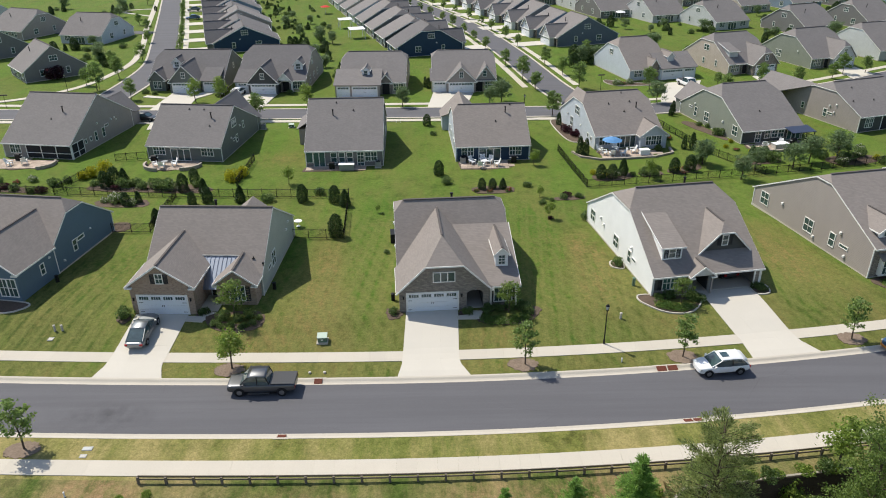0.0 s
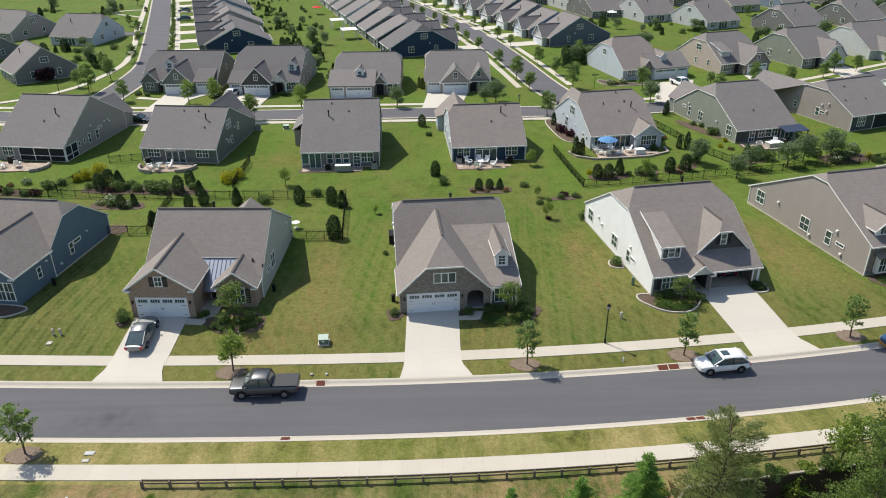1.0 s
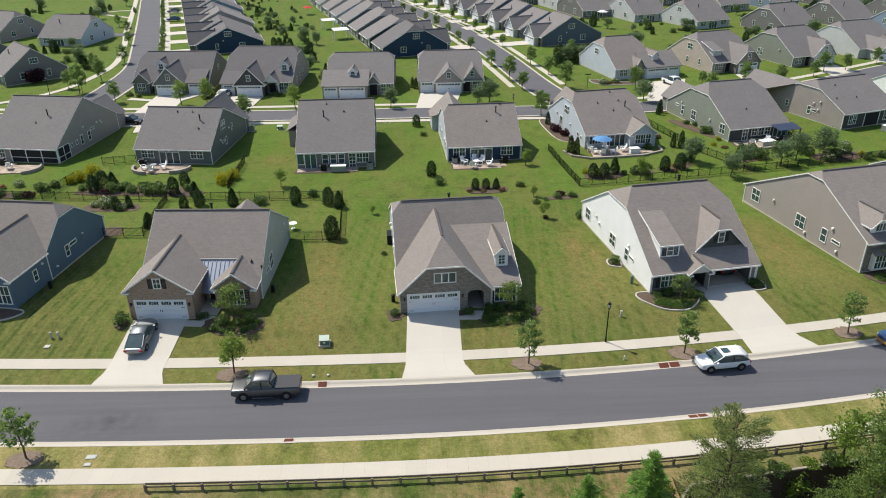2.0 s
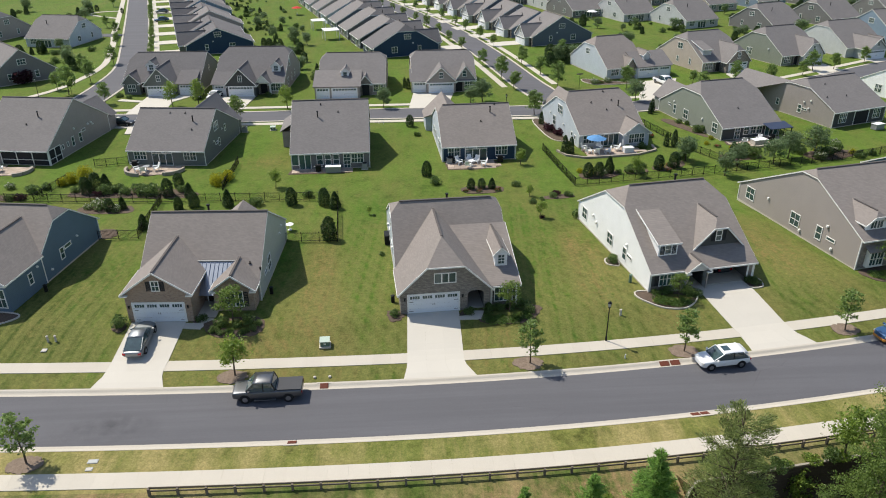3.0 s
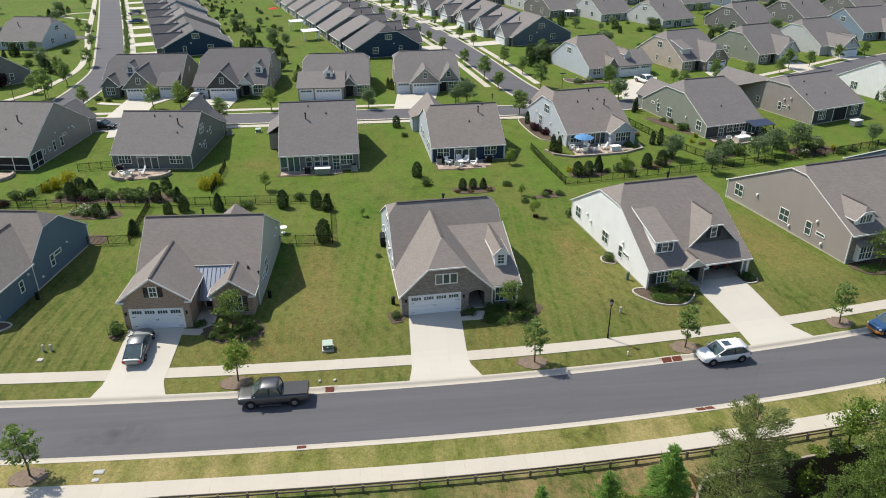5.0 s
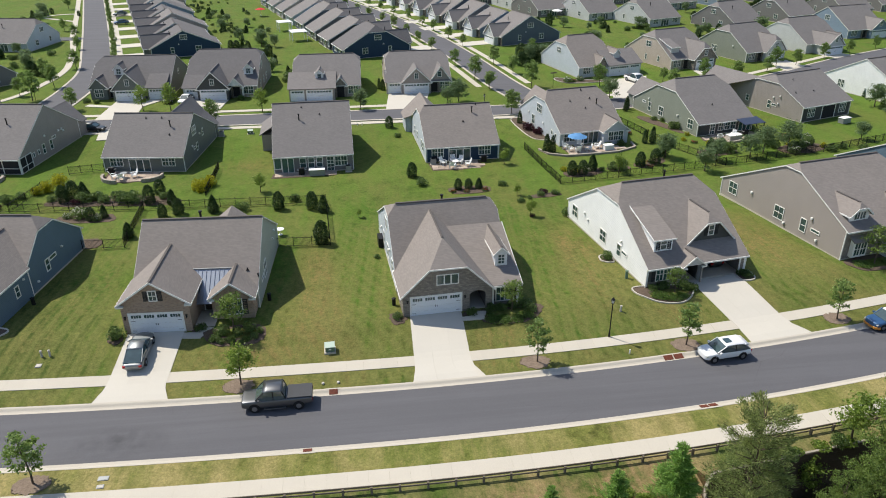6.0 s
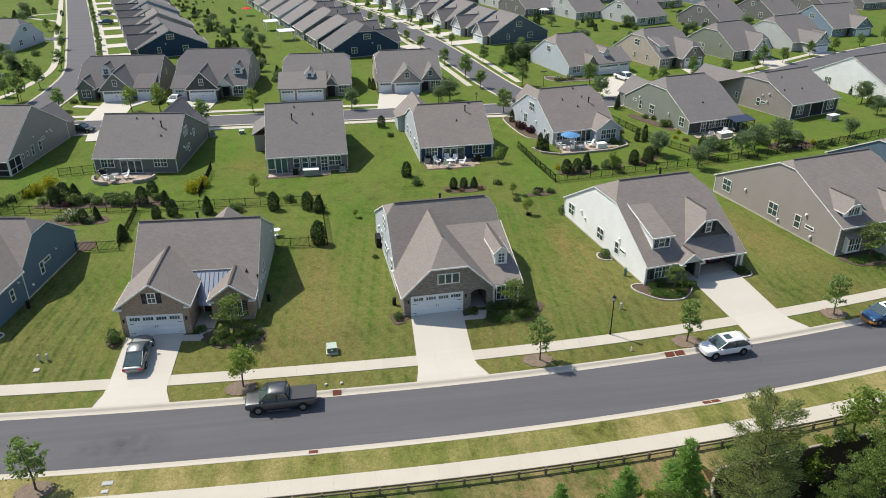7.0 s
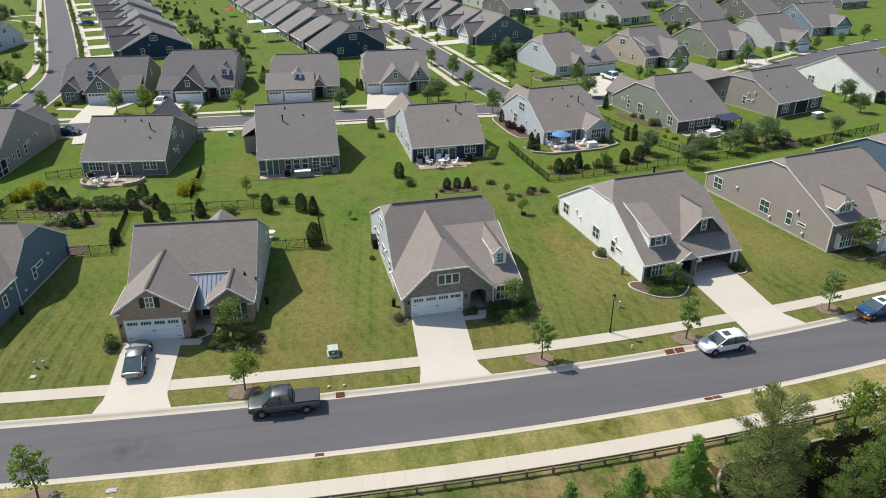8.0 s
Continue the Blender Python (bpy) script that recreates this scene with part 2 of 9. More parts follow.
def asphalt(name, color):
    m, nt, b = base_mat(name, 0.85, 0, 0.3)
    v = coords(nt, world_space=True)
    n1 = noise_tex(nt, v, 25.0, 3)
    n2 = noise_tex(nt, v, 0.25, 5, 0.65)
    n3 = noise_tex(nt, coords(nt, (0.035, 1, 1), (0, 0, 0), True), 1.2, 4, 0.6)
    c = mix(nt, n2, shade(color, 0.84), shade(color, 1.16))
    c = mix(nt, maths(nt, "MULTIPLY", n3, 0.55), c, shade(color, 1.28))
    lane = noise_tex(nt, coords(nt, (0.02, 0.55, 1), (0, 0, 0.03), True), 1.0, 5, 0.7)
    c = mix(nt, ramp(nt, lane, [(0.42, (0.5, 0.5, 0.5)), (0.58, (0, 0, 0))]), c, shade(color, 0.80))
    c = mix(nt, 0.25, c, ramp(nt, n1, [(0.3, shade(color, 0.6)), (0.7, shade(color, 1.4))]))
    # cracks
    vo = nt.nodes.new("ShaderNodeTexVoronoi")
    vo.feature = "DISTANCE_TO_EDGE"
    vo.inputs["Scale"].default_value = 0.16
    link(nt, coords(nt, (0.7, 1.6, 1), (0, 0, 0.2), True), vo.inputs["Vector"])
    crack = maths(nt, "LESS_THAN", vo.outputs["Distance"], 0.004)
    zone = ramp(nt, noise_tex(nt, v, 0.06, 2), [(0.52, (0, 0, 0)), (0.66, (0.25, 0.25, 0.25))])
    c = mix(nt, maths(nt, "MULTIPLY", crack, zone), c, shade(color, 0.45))
    # an oily stain
    d = nt.nodes.new("ShaderNodeVectorMath")
    d.operation = "DISTANCE"
    link(nt, coords(nt, (0.45, 1, 1), (0, 0, 0), True), d.inputs[0])
    d.inputs[1].default_value = (-29.0 * 0.45, 47.3, -0.5)
    spot = maths(nt, "MULTIPLY", maths(nt, "SUBTRACT", 1.0, maths(nt, "MULTIPLY", d.outputs["Value"], 0.45), clamp=True), ramp(nt, noise_tex(nt, v, 0.7, 4), [(0.35, (0, 0, 0)), (0.65, (0.8, 0.8, 0.8))]))
    c = mix(nt, spot, c, shade(color, 0.5))
    link(nt, c, b.inputs["Base Color"])
    bump(nt, n1, b, 0.3, 0.01)
    return m


M_ASPHALT = asphalt("asphalt_street", (0.108, 0.106, 0.114))
M_CONC = speckled("concrete", (0.50, 0.457, 0.383), 0.85, 0.10, 18.0, 0.5, 0.2, each=0.05)
M_DRIVE = speckled("driveway_concrete", (0.535, 0.50, 0.435), 0.85, 0.08, 18.0, 0.4, 0.2, each=0.03)
M_KERB = speckled("kerb_concrete", (0.48, 0.435, 0.365), 0.85, 0.14, 14.0, 0.7, 0.2)
M_STONE_EDGE = speckled("stone_edging", (0.50, 0.46, 0.40), 0.9, 0.25, 8.0, 1.5, 0.5)
M_MULCH = speckled("mulch", (0.105, 0.076, 0.056), 0.95, 0.55, 9.0, 2.2, 0.9, dist=0.03)
M_RINGMULCH = speckled("pale_bark_mulch", (0.200, 0.150, 0.112), 0.95, 0.55, 9.0, 2.2, 0.9, dist=0.03)
# litter of the hollow, with the shade under the trees in its dark colour
M_SHADED_LITTER = speckled("shaded_leaf_litter", (0.050, 0.036, 0.024), 0.95, 0.5, 9.0, 0.8, 0.8)
M_RUST = speckled("rusty_iron", (0.135, 0.040, 0.024), 0.8, 0.35, 12.0, 2.0, 0.3)
M_TRIM = speckled("white_trim", (0.76, 0.75, 0.71), 0.55, 0.05, 20.0, 0.8, 0.1)
M_WHITE = speckled("white_paint", (0.80, 0.80, 0.78), 0.5, 0.04, 20.0, 0.8, 0.1)
M_GARAGE = speckled("garage_paint", (0.74, 0.76, 0.78), 0.5, 0.05, 20.0, 0.8, 0.1)
M_GLASS = glass_mat("window_glass", (0.040, 0.068, 0.066))
M_GLASSG = glass_mat("window_glass_green", (0.05, 0.10, 0.09))
# near-black for flat panels that stand for shade in porches and entries
M_DARK = speckled("inside_shade", (0.02, 0.02, 0.022), 0.8, 0.3, 5.0, 1.0, 0.1)
# floor colour darkened to carry the shade inside the garage
M_FLOORIN = speckled("shaded_garage_floor", (0.17, 0.155, 0.145), 0.8, 0.1, 5.0, 1.0, 0.1)
M_BLACK = speckled("black_metal", (0.012, 0.012, 0.013), 0.5, 0.3, 20.0, 2.0, 0.1, 0.3)
M_SCREEN = speckled("insect_screen", (0.018, 0.019, 0.022), 0.7, 0.2, 40.0, 1.0, 0.2)
M_WOODF = speckled("weathered_wood", (0.175, 0.142, 0.110), 0.9, 0.35, 12.0, 1.5, 0.5)
M_BARK = speckled("bark", (0.10, 0.075, 0.055), 0.95, 0.35, 18.0, 2.0, 0.8)
M_SHUTTER = speckled("black_shutter", (0.025, 0.027, 0.030), 0.6, 0.2, 20.0, 1.0, 0.1)
M_DOOR = speckled("dark_door", (0.035, 0.022, 0.018), 0.5, 0.2, 10.0, 1.0, 0.1)
M_METALROOF = speckled("standing_seam", (0.30, 0.33, 0.38), 0.38, 0.10, 6.0, 0.6, 0.05, 0.75)
M_BLUEROOF = speckled("dark_awning_roof", (0.06, 0.075, 0.12), 0.4, 0.15, 6.0, 0.6, 0.05, 0.4)
M_TYRE = speckled("tyre", (0.018, 0.018, 0.019), 0.85, 0.2, 20.0, 2.0, 0.2)
M_RIM = speckled("alloy", (0.30, 0.31, 0.33), 0.3, 0.1, 10.0, 2.0, 0.05, 0.9)
M_LAMP = speckled("lamp_glass", (0.6, 0.6, 0.55), 0.3, 0.1, 10.0, 2.0, 0.05)
M_RED = speckled("red_lens", (0.35, 0.012, 0.012), 0.2, 0.1, 10.0, 2.0, 0.05)
M_GREENBOX = speckled("green_steel", (0.110, 0.175, 0.120), 0.55, 0.12, 10.0, 1.0, 0.1)
M_BLUECLOTH = speckled("blue_cloth", (0.10, 0.25, 0.47), 0.8, 0.2, 10.0, 1.0, 0.2)
M_REDCLOTH = speckled("red_cloth", (0.55, 0.03, 0.03), 0.8, 0.2, 10.0, 1.0, 0.2)
M_GREYBOX = speckled("grey_steel", (0.30, 0.31, 0.31), 0.5, 0.12, 12.0, 1.0, 0.1, 0.3)
M_FLOWER = leafy("red_flowers", (0.25, 0.02, 0.03), (0.50, 0.06, 0.07))
M_PALEFLOWER = leafy("pale_flowers", (0.30, 0.34, 0.22), (0.75, 0.72, 0.62))

M_ROOF = shingle("shingles_taupe", (0.228, 0.201, 0.183))
M_ROOF2 = shingle("shingles_grey", (0.192, 0.177, 0.170))
M_ROOF3 = shingle("shingles_charcoal", (0.138, 0.130, 0.130))
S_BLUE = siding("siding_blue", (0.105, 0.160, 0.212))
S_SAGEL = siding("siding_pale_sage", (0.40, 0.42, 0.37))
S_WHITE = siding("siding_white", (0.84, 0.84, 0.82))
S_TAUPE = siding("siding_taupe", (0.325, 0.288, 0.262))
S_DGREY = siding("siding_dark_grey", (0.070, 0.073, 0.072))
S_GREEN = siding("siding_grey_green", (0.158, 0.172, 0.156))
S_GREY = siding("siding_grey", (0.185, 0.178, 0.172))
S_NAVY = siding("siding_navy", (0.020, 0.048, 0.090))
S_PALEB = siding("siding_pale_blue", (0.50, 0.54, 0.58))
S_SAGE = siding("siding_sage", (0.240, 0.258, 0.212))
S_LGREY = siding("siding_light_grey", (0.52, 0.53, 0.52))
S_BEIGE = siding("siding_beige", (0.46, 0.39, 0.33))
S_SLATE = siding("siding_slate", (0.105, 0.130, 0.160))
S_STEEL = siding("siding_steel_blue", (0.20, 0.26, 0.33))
X_BRICK = masonry("brick_brown", (0.185, 0.115, 0.080), (0.42, 0.300, 0.215), (0.40, 0.35, 0.30), 0.22, 0.075)
X_STONE = masonry("ledge_stone", (0.13, 0.115, 0.100), (0.36, 0.315, 0.27), (0.10, 0.09, 0.08), 0.34, 0.095)
L_TREE = leafy("leaves_street_tree", (0.120, 0.195, 0.050), (0.330, 0.440, 0.130))
L_PALE = leafy("leaves_pale_garden_tree", (0.100, 0.155, 0.066), (0.270, 0.360, 0.165))
L_DARK = leafy("leaves_conifer", (0.027, 0.055, 0.018), (0.088, 0.146, 0.046))
L_SHRUB = leafy("leaves_shrub", (0.065, 0.115, 0.034), (0.215, 0.300, 0.090))
L_YELLOW = leafy("leaves_golden", (0.22, 0.23, 0.015), (0.52, 0.50, 0.03))
L_PINE = leafy("needles_young_pine", (0.150, 0.285, 0.062), (0.400, 0.590, 0.150), 0.7)
L_BIG = leafy("needles_wood_edge", (0.110, 0.150, 0.048), (0.420, 0.480, 0.165), 0.6)
L_OAK = leafy("leaves_wood_edge", (0.080, 0.135, 0.030), (0.290, 0.390, 0.095))
L_PURPLE = leafy("leaves_purple", (0.030, 0.010, 0.016), (0.085, 0.028, 0.040))
L_LIGHT = leafy("leaves_light", (0.130, 0.205, 0.035), (0.340, 0.440, 0.085))
L_LOW = leafy("leaves_ground_cover", (0.070, 0.130, 0.028), (0.180, 0.290, 0.065))


# ---- building blocks ----
def part(name, bm, material, parent=None, label=""):
    """Links a bmesh as one mesh object, under a thing or a part."""
    me = bpy.data.meshes.new(name)
    bm.normal_update()
    bm.to_mesh(me)
    bm.free()
    for m in material if isinstance(material, (list, tuple)) else (material,):
        me.materials.append(m)
    ob = new(name, me)
    if parent is not None:
        ob.parent = parent
    if label:
        ob["label"] = label
    return ob


def thing(name, m, label, category, group="", kind=""):
    ob = new(name)
    ob.empty_display_size = 0.3
    ob.matrix_world = m
    return tagged(ob, label, category, group, kind)


def box(bm, x0, y0, z0, x1, y1, z1, m=None):
    vs = [bm.verts.new(Vector(p)) for p in ((x0, y0, z0), (x1, y0, z0), (x1, y1, z0), (x0, y1, z0), (x0, y0, z1), (x1, y0, z1), (x1, y1, z1), (x0, y1, z1))]
    if m is not None:
        for v in vs:
            v.co = m @ v.co
    for f in ((3, 2, 1, 0), (4, 5, 6, 7), (0, 1, 5, 4), (1, 2, 6, 5), (2, 3, 7, 6), (3, 0, 4, 7)):
        bm.faces.new([vs[i] for i in f])
    return vs


def slab(bm, pts, th):
    """A flat solid: the polygon pts, and its copy th below along the normal."""
    pts = [Vector(p) for p in pts]
    n = Vector((0, 0, 0))
    for i in range(len(pts)):
        a, b = pts[i], pts[(i + 1) % len(pts)]
        n += a.cross(b)
    n.normalize()
    top = [bm.verts.new(p) for p in pts]
    bot = [bm.verts.new(p - n * th) for p in pts]
    bm.faces.new(top)
    bm.faces.new(bot[::-1])
    k = len(pts)
    for i in range(k):
        j = (i + 1) % k
        bm.faces.new((top[j], top[i], bot[i], bot[j]))


def beam(bm, p, q, w, h):
    """A bar of w by h from p to q."""
    p, q = Vector(p), Vector(q)
    d = q - p
    rot = d.to_track_quat("Y", "Z").to_matrix().to_4x4()
    box(bm, -w / 2, 0, -h / 2, w / 2, d.length, h / 2, Matrix.Translation(p) @ rot)


def rod(bm, p, q, r0, r1, n=8):
    p, q = Vector(p), Vector(q)
    rot = (q - p).to_track_quat("Z", "Y").to_matrix()
    rings = []
    for c, r in ((p, r0), (q, r1)):
        rings.append([bm.verts.new(c + rot @ Vector((r * math.cos(2 * math.pi * i / n), r * math.sin(2 * math.pi * i / n), 0))) for i in range(n)])
    for i in range(n):
        j = (i + 1) % n
        bm.faces.new((rings[0][i], rings[0][j], rings[1][j], rings[1][i]))
    bm.faces.new(rings[0][::-1])
    bm.faces.new(rings[1])


def loft(bm, rings, caps=True):
    vs = [[bm.verts.new(Vector(p)) for p in r] for r in rings]
    k = len(vs[0])
    for a, b in zip(vs, vs[1:]):
        for i in range(k):
            j = (i + 1) % k
            bm.faces.new((a[i], a[j], b[j], b[i]))
    if caps:
        bm.faces.new(vs[0][::-1])
        bm.faces.new(vs[-1])


# ---- the lie of the land ----
def bend(x):
    """How far the street swings away from straight."""
    u = max(-60.0, min(62.0, x)) + 8.0
    k = 0.00175 if u > 0 else 0.0009
    return k * u * u + (2 * k * u * (x + 8.0 - u))


PROFILE = ((-400, -3.0), (0, -2.6), (24, -1.9), (34, -0.9), (38.4, -0.46), (39.8, -0.43), (40.4, -0.42), (42.05, -0.42), (44.22, -0.38), (44.26, -0.8), (51.80, -0.8), (51.84, -0.38),
           (54.1, -0.30), (55.5, -0.22), (60.6, 0.5), (64, 0.5), (80, 0.44), (102, 0.0), (150, 0.0), (2500, 0.0))


def fade(s):
    return 1.0 if s < 62 else (0.0 if s > 100 else (100 - s) / 38)


def street_y(x, s):
    """World y of the line that runs s metres across the street's section."""
    return s + bend(x) * fade(s)


def across(x, y):
    s = y
    for _ in range(25):
        s = 0.5 * s + 0.5 * (y - bend(x) * fade(s))
    return s


WALL_X = 13.5


def wall_y(x):
    """The line of the retaining wall at the wood edge; the ground falls away on its near side."""
    u = x - WALL_X
    return 35.6 + 2.75 * min(1.0, u / 1.7) ** 0.5 + 0.135 * max(0.0, u - 1.7)


def drop(x, y):
    """How far the hollow lies below the lawns: it runs out towards the near side and the far end."""
    return 4.2 * max(0.0, min(1.0, (y - 24.0) / 7.0)) * max(0.0, min(1.0, (62.0 - x) / 12.0))


def pit(x, y):
    if x < WALL_X or y >= wall_y(x):
        return 0.0
    return drop(x, y) * min(1.0, (x - WALL_X) / 0.05)


def ground_z(x, y):
    return slope_z(x, y) - pit(x, y)


def slope_z(x, y):
    s = across(x, y)
    for (a, za), (b, zb) in zip(PROFILE, PROFILE[1:]):
        if s <= b:
            return za + (zb - za) * (s - a) / (b - a)
    return 0.0


def strip(name, x0, x1, s_list, material, step=2.0, parent=None, th=0.0):
    """A sheet along the street: s_list gives (s, z) across it."""
    n = max(2, int((x1 - x0) / step) + 1)
    bm = bmesh.new()
    rows = []
    for i in range(n):
        x = x0 + (x1 - x0) * i / (n - 1)
        rows.append([bm.verts.new((x, street_y(x, s), z)) for s, z in s_list])
    for a, b in zip(rows, rows[1:]):
        for j in range(len(s_list) - 1):
            bm.faces.new((a[j], b[j], b[j + 1], a[j + 1]))
    return part(name, bm, material, parent)


def make_ground():
    xs = sorted([-2500, -900, -400, -220] + [-160 + 4 * i for i in range(81)] + [220, 400, 900, 2500, WALL_X - 0.02, WALL_X + 0.06] + [WALL_X + 0.5 + 0.7 * i for i in range(70)])
    ss = []
    for (a, za), (b, zb) in zip(PROFILE, PROFILE[1:]):
        k = max(1, int((b - a) / (1.2 if 24 <= a < 39.8 else (6 if a >= 24 and b < 160 else 400))))
        for i in range(k):
            t = i / k
            ss.append((a + (b - a) * t, za + (zb - za) * t))
    ss.append(PROFILE[-1])
    bm = bmesh.new()
    grid = []
    for x in xs:
        col = []
        for s, z in ss:
            flat = 0.0 if 38 < s < 62 else 0.07 * noise.noise(Vector((x * 0.05, s * 0.05, 0)))
            col.append(bm.verts.new((x, street_y(x, s) if abs(x) < 300 else s + bend(math.copysign(300, x)) * fade(s), z + flat)))
        if WALL_X < x < 70:
            # the ground breaks off at the wall
            yw = wall_y(x)
            k = next(i for i, v in enumerate(col) if v.co.y >= yw)
            col[k].co.y, col[k - 1].co.y = yw + 0.02, yw - 0.02
            for v in col[:k]:
                v.co.z -= drop(x, v.co.y)
        grid.append(col)
    for a, b in zip(grid, grid[1:]):
        for j in range(len(ss) - 1):
            f = bm.faces.new((a[j], b[j], b[j + 1], a[j + 1]))
            f.material_index = 1 if ss[j + 1][0] <= 39.8 else (2 if ss[j + 1][0] < 44.3 else 0)
            if WALL_X < a[0].co.x < 62 and min(v.co.y for v in f.verts) > 27 and max(v.co.y - wall_y(v.co.x) for v in f.verts) < 0.05:
                f.material_index = 3
    g = part("ground", bm, (M_GRASS, M_ROUGH, M_VERGE, M_SHADED_LITTER))
    tagged(g, "mown green lawns with dry yellow patches", "lawn", kind="structure")


make_ground()
ROAD = strip("road", -150, 150, [(44.86 + i * 0.575, -0.52 + 0.05 * math.sin(math.pi * i / 11)) for i in range(11)] + [(51.16, -0.52)], M_ASPHALT)
tagged(ROAD, "dark grey asphalt street curving gently", "road", kind="structure")


def kerb(name, s_road, s_back, label):
    d = 1 if s_back > s_road else -1
    prof = [(s_road, -0.512), (s_road + 0.26 * d, -0.525), (s_road + 0.40 * d, -0.485), (s_road + 0.54 * d, -0.40), (s_road + 0.62 * d, -0.365), (s_back, -0.36), (s_back + 0.01 * d, -0.6)]
    ob = strip(name, -150, 150, prof if d > 0 else prof[::-1], M_KERB)
    tagged(ob, label, "kerb", kind="structure")


kerb("kerb_far", 51.12, 51.92, "pale concrete kerb and gutter beside the lawns")
kerb("kerb_near", 44.88, 44.15, "pale concrete kerb and gutter beside the verge")


def curved_slab(bm, x0, x1, s0, s1, z0, z1, th=0.1, n=3):
    pts = [(x0 + (x1 - x0) * i / n, s0) for i in range(n + 1)]
    low = [(x, street_y(x, s0), z0) for x, _ in pts]
    high = [(x, street_y(x, s1), z1) for x, _ in pts]
    a = [bm.verts.new(p) for p in low]
    b = [bm.verts.new(p) for p in high]
    c = [bm.verts.new((p[0], p[1], p[2] - th)) for p in low]
    d = [bm.verts.new((p[0], p[1], p[2] - th)) for p in high]
    for i in range(n):
        bm.faces.new((a[i], a[i + 1], b[i + 1], b[i]))
        bm.faces.new((c[i], c[i + 1], a[i + 1], a[i]))
        bm.faces.new((b[i], b[i + 1], d[i + 1], d[i]))
    bm.faces.new((c[0], a[0], b[0], d[0]))
    bm.faces.new((a[-1], c[-1], d[-1], b[-1]))


def sidewalk(name, s0, s1, z0, z1, x0, x1, skips, label):
    top = thing(name, Matrix.Identity(4), label, "pavement", kind="structure")
    x = x0
    while x < x1:
        if not any(a < x + 0.76 < b for a, b in skips):
            bm = bmesh.new()
            curved_slab(bm, x + 0.003, x + 1.517, s0, s1, z0, z1, n=1)
            part("paving_slab", bm, M_CONC, top)
        x += 1.52


def sidewalk_ends(name, s0, s1, z0, z1, skips):
    """Short cut slabs that close the pavement up to each drive."""
    top = bpy.data.objects[name]
    for a, b in skips:
        for x0, x1 in ((a - 0.9, a + 0.32), (b - 0.32, b + 0.9)):
            bm = bmesh.new()
            curved_slab(bm, x0, x1, s0, s1, z0 - 0.004, z1 - 0.004, n=1)
            part("paving_slab", bm, M_CONC, top)


# driveways: (left, right) edges at the kerb, at the pavement and at the garage
DRIVES = {
    "brick_house": ((-32.2, -26.0), (-31.6, -26.6), (-31.35, -26.2), 61.4, -1.0),
    "stone_house": ((-5.5, 0.9), (-5.15, -0.05), (-5.0, 0.05), 61.5, 4.0),
    "white_house": ((26.3, 32.9), (26.2, 31.5), (24.6, 30.2), 65.0, 8.7),
    "blue_house": ((-55.0, -49.0), (-54.6, -49.8), (-54.9, -50.0), 71.6, -8.0),
    "taupe_house": ((51.5, 58.0), (51.0, 56.6), (49.6, 55.0), 69.0, 11.0),
}
SKIPS = []


def driveway(edges):
    (a0, b0), (a1, b1), (a2, b2), yg, ang = edges
    SKIPS.append((a1 - 0.3, b1 + 0.3))
    rows = []
    ty = math.tan(radians(ang))
    for i in range(13):
        t = i / 12
        if t < 0.25:
            k = min(1.0, t / 0.2)
            l, r = a0 + (a1 - a0) * k, b0 + (b1 - b0) * k
        else:
            k = (t - 0.25) / 0.75
            l, r = a1 + (a2 - a1) * k, b1 + (b2 - b1) * k
        c = (l + r) / 2
        row = []
        for j in range(4):
            x = l + (r - l) * j / 3
            ys, ye = street_y(x, 51.86), yg + (x - c) * ty
            y = ys + (ye - ys) * t
            row.append((x, y, max(ground_z(x, y), -0.4) + 0.055 + (0.0 if i else -0.045)))
        rows.append(row)
    top = thing("driveway", Matrix.Identity(4), "pale concrete driveway up to a garage", "driveway", "driveways", "structure")
    for p in range(4):
        for h in range(3):
            bm = bmesh.new()
            grid = []
            for i in range(p * 3, p * 3 + 4):
                grid.append([rows[i][h], rows[i][h + 1]])
            vs = []
            for g in grid:
                vs.append([bm.verts.new(g[0]), bm.verts.new(g[1])])
            for a, b in zip(vs, vs[1:]):
                bm.faces.new((a[0], a[1], b[1], b[0]))
            cx = sum(v.co.x for v in bm.verts) / len(bm.verts)
            cy = sum(v.co.y for v in bm.verts) / len(bm.verts)
            for v in bm.verts:
                v.co.x = cx + (v.co.x - cx) * 0.9985
                v.co.y = cy + (v.co.y - cy) * 0.9992
            ret = bmesh.ops.extrude_face_region(bm, geom=bm.faces[:])
            for v in ret["geom"]:
                if isinstance(v, bmesh.types.BMVert):
                    v.co.z -= 0.12
            bmesh.ops.recalc_face_normals(bm, faces=bm.faces[:])
            part("paving_slab", bm, M_DRIVE, top)


for d_ in DRIVES.values():
    driveway(d_)


def draped(name, outline, material, lift=0.03, label="", category="", kind="structure", th=0.1, parent=None):
    """A flat-lying sheet with thickness whose corners follow the ground."""
    pts = [(x, y, ground_z(x, y) + lift) for x, y in outline]
    bm = bmesh.new()
    top = [bm.verts.new(p) for p in pts]
    bot = [bm.verts.new((p[0], p[1], p[2] - th)) for p in pts]
    bm.faces.new(top)
    for i in range(len(pts)):
        j = (i + 1) % len(pts)
        bm.faces.new((top[j], top[i], bot[i], bot[j]))
    bmesh.ops.triangulate(bm, faces=[f for f in bm.faces if len(f.verts) > 4])
    bmesh.ops.recalc_face_normals(bm, faces=bm.faces[:])
    ob = part(name, bm, material, parent)
    if label:
        tagged(ob, label, category, kind=kind)
    return ob


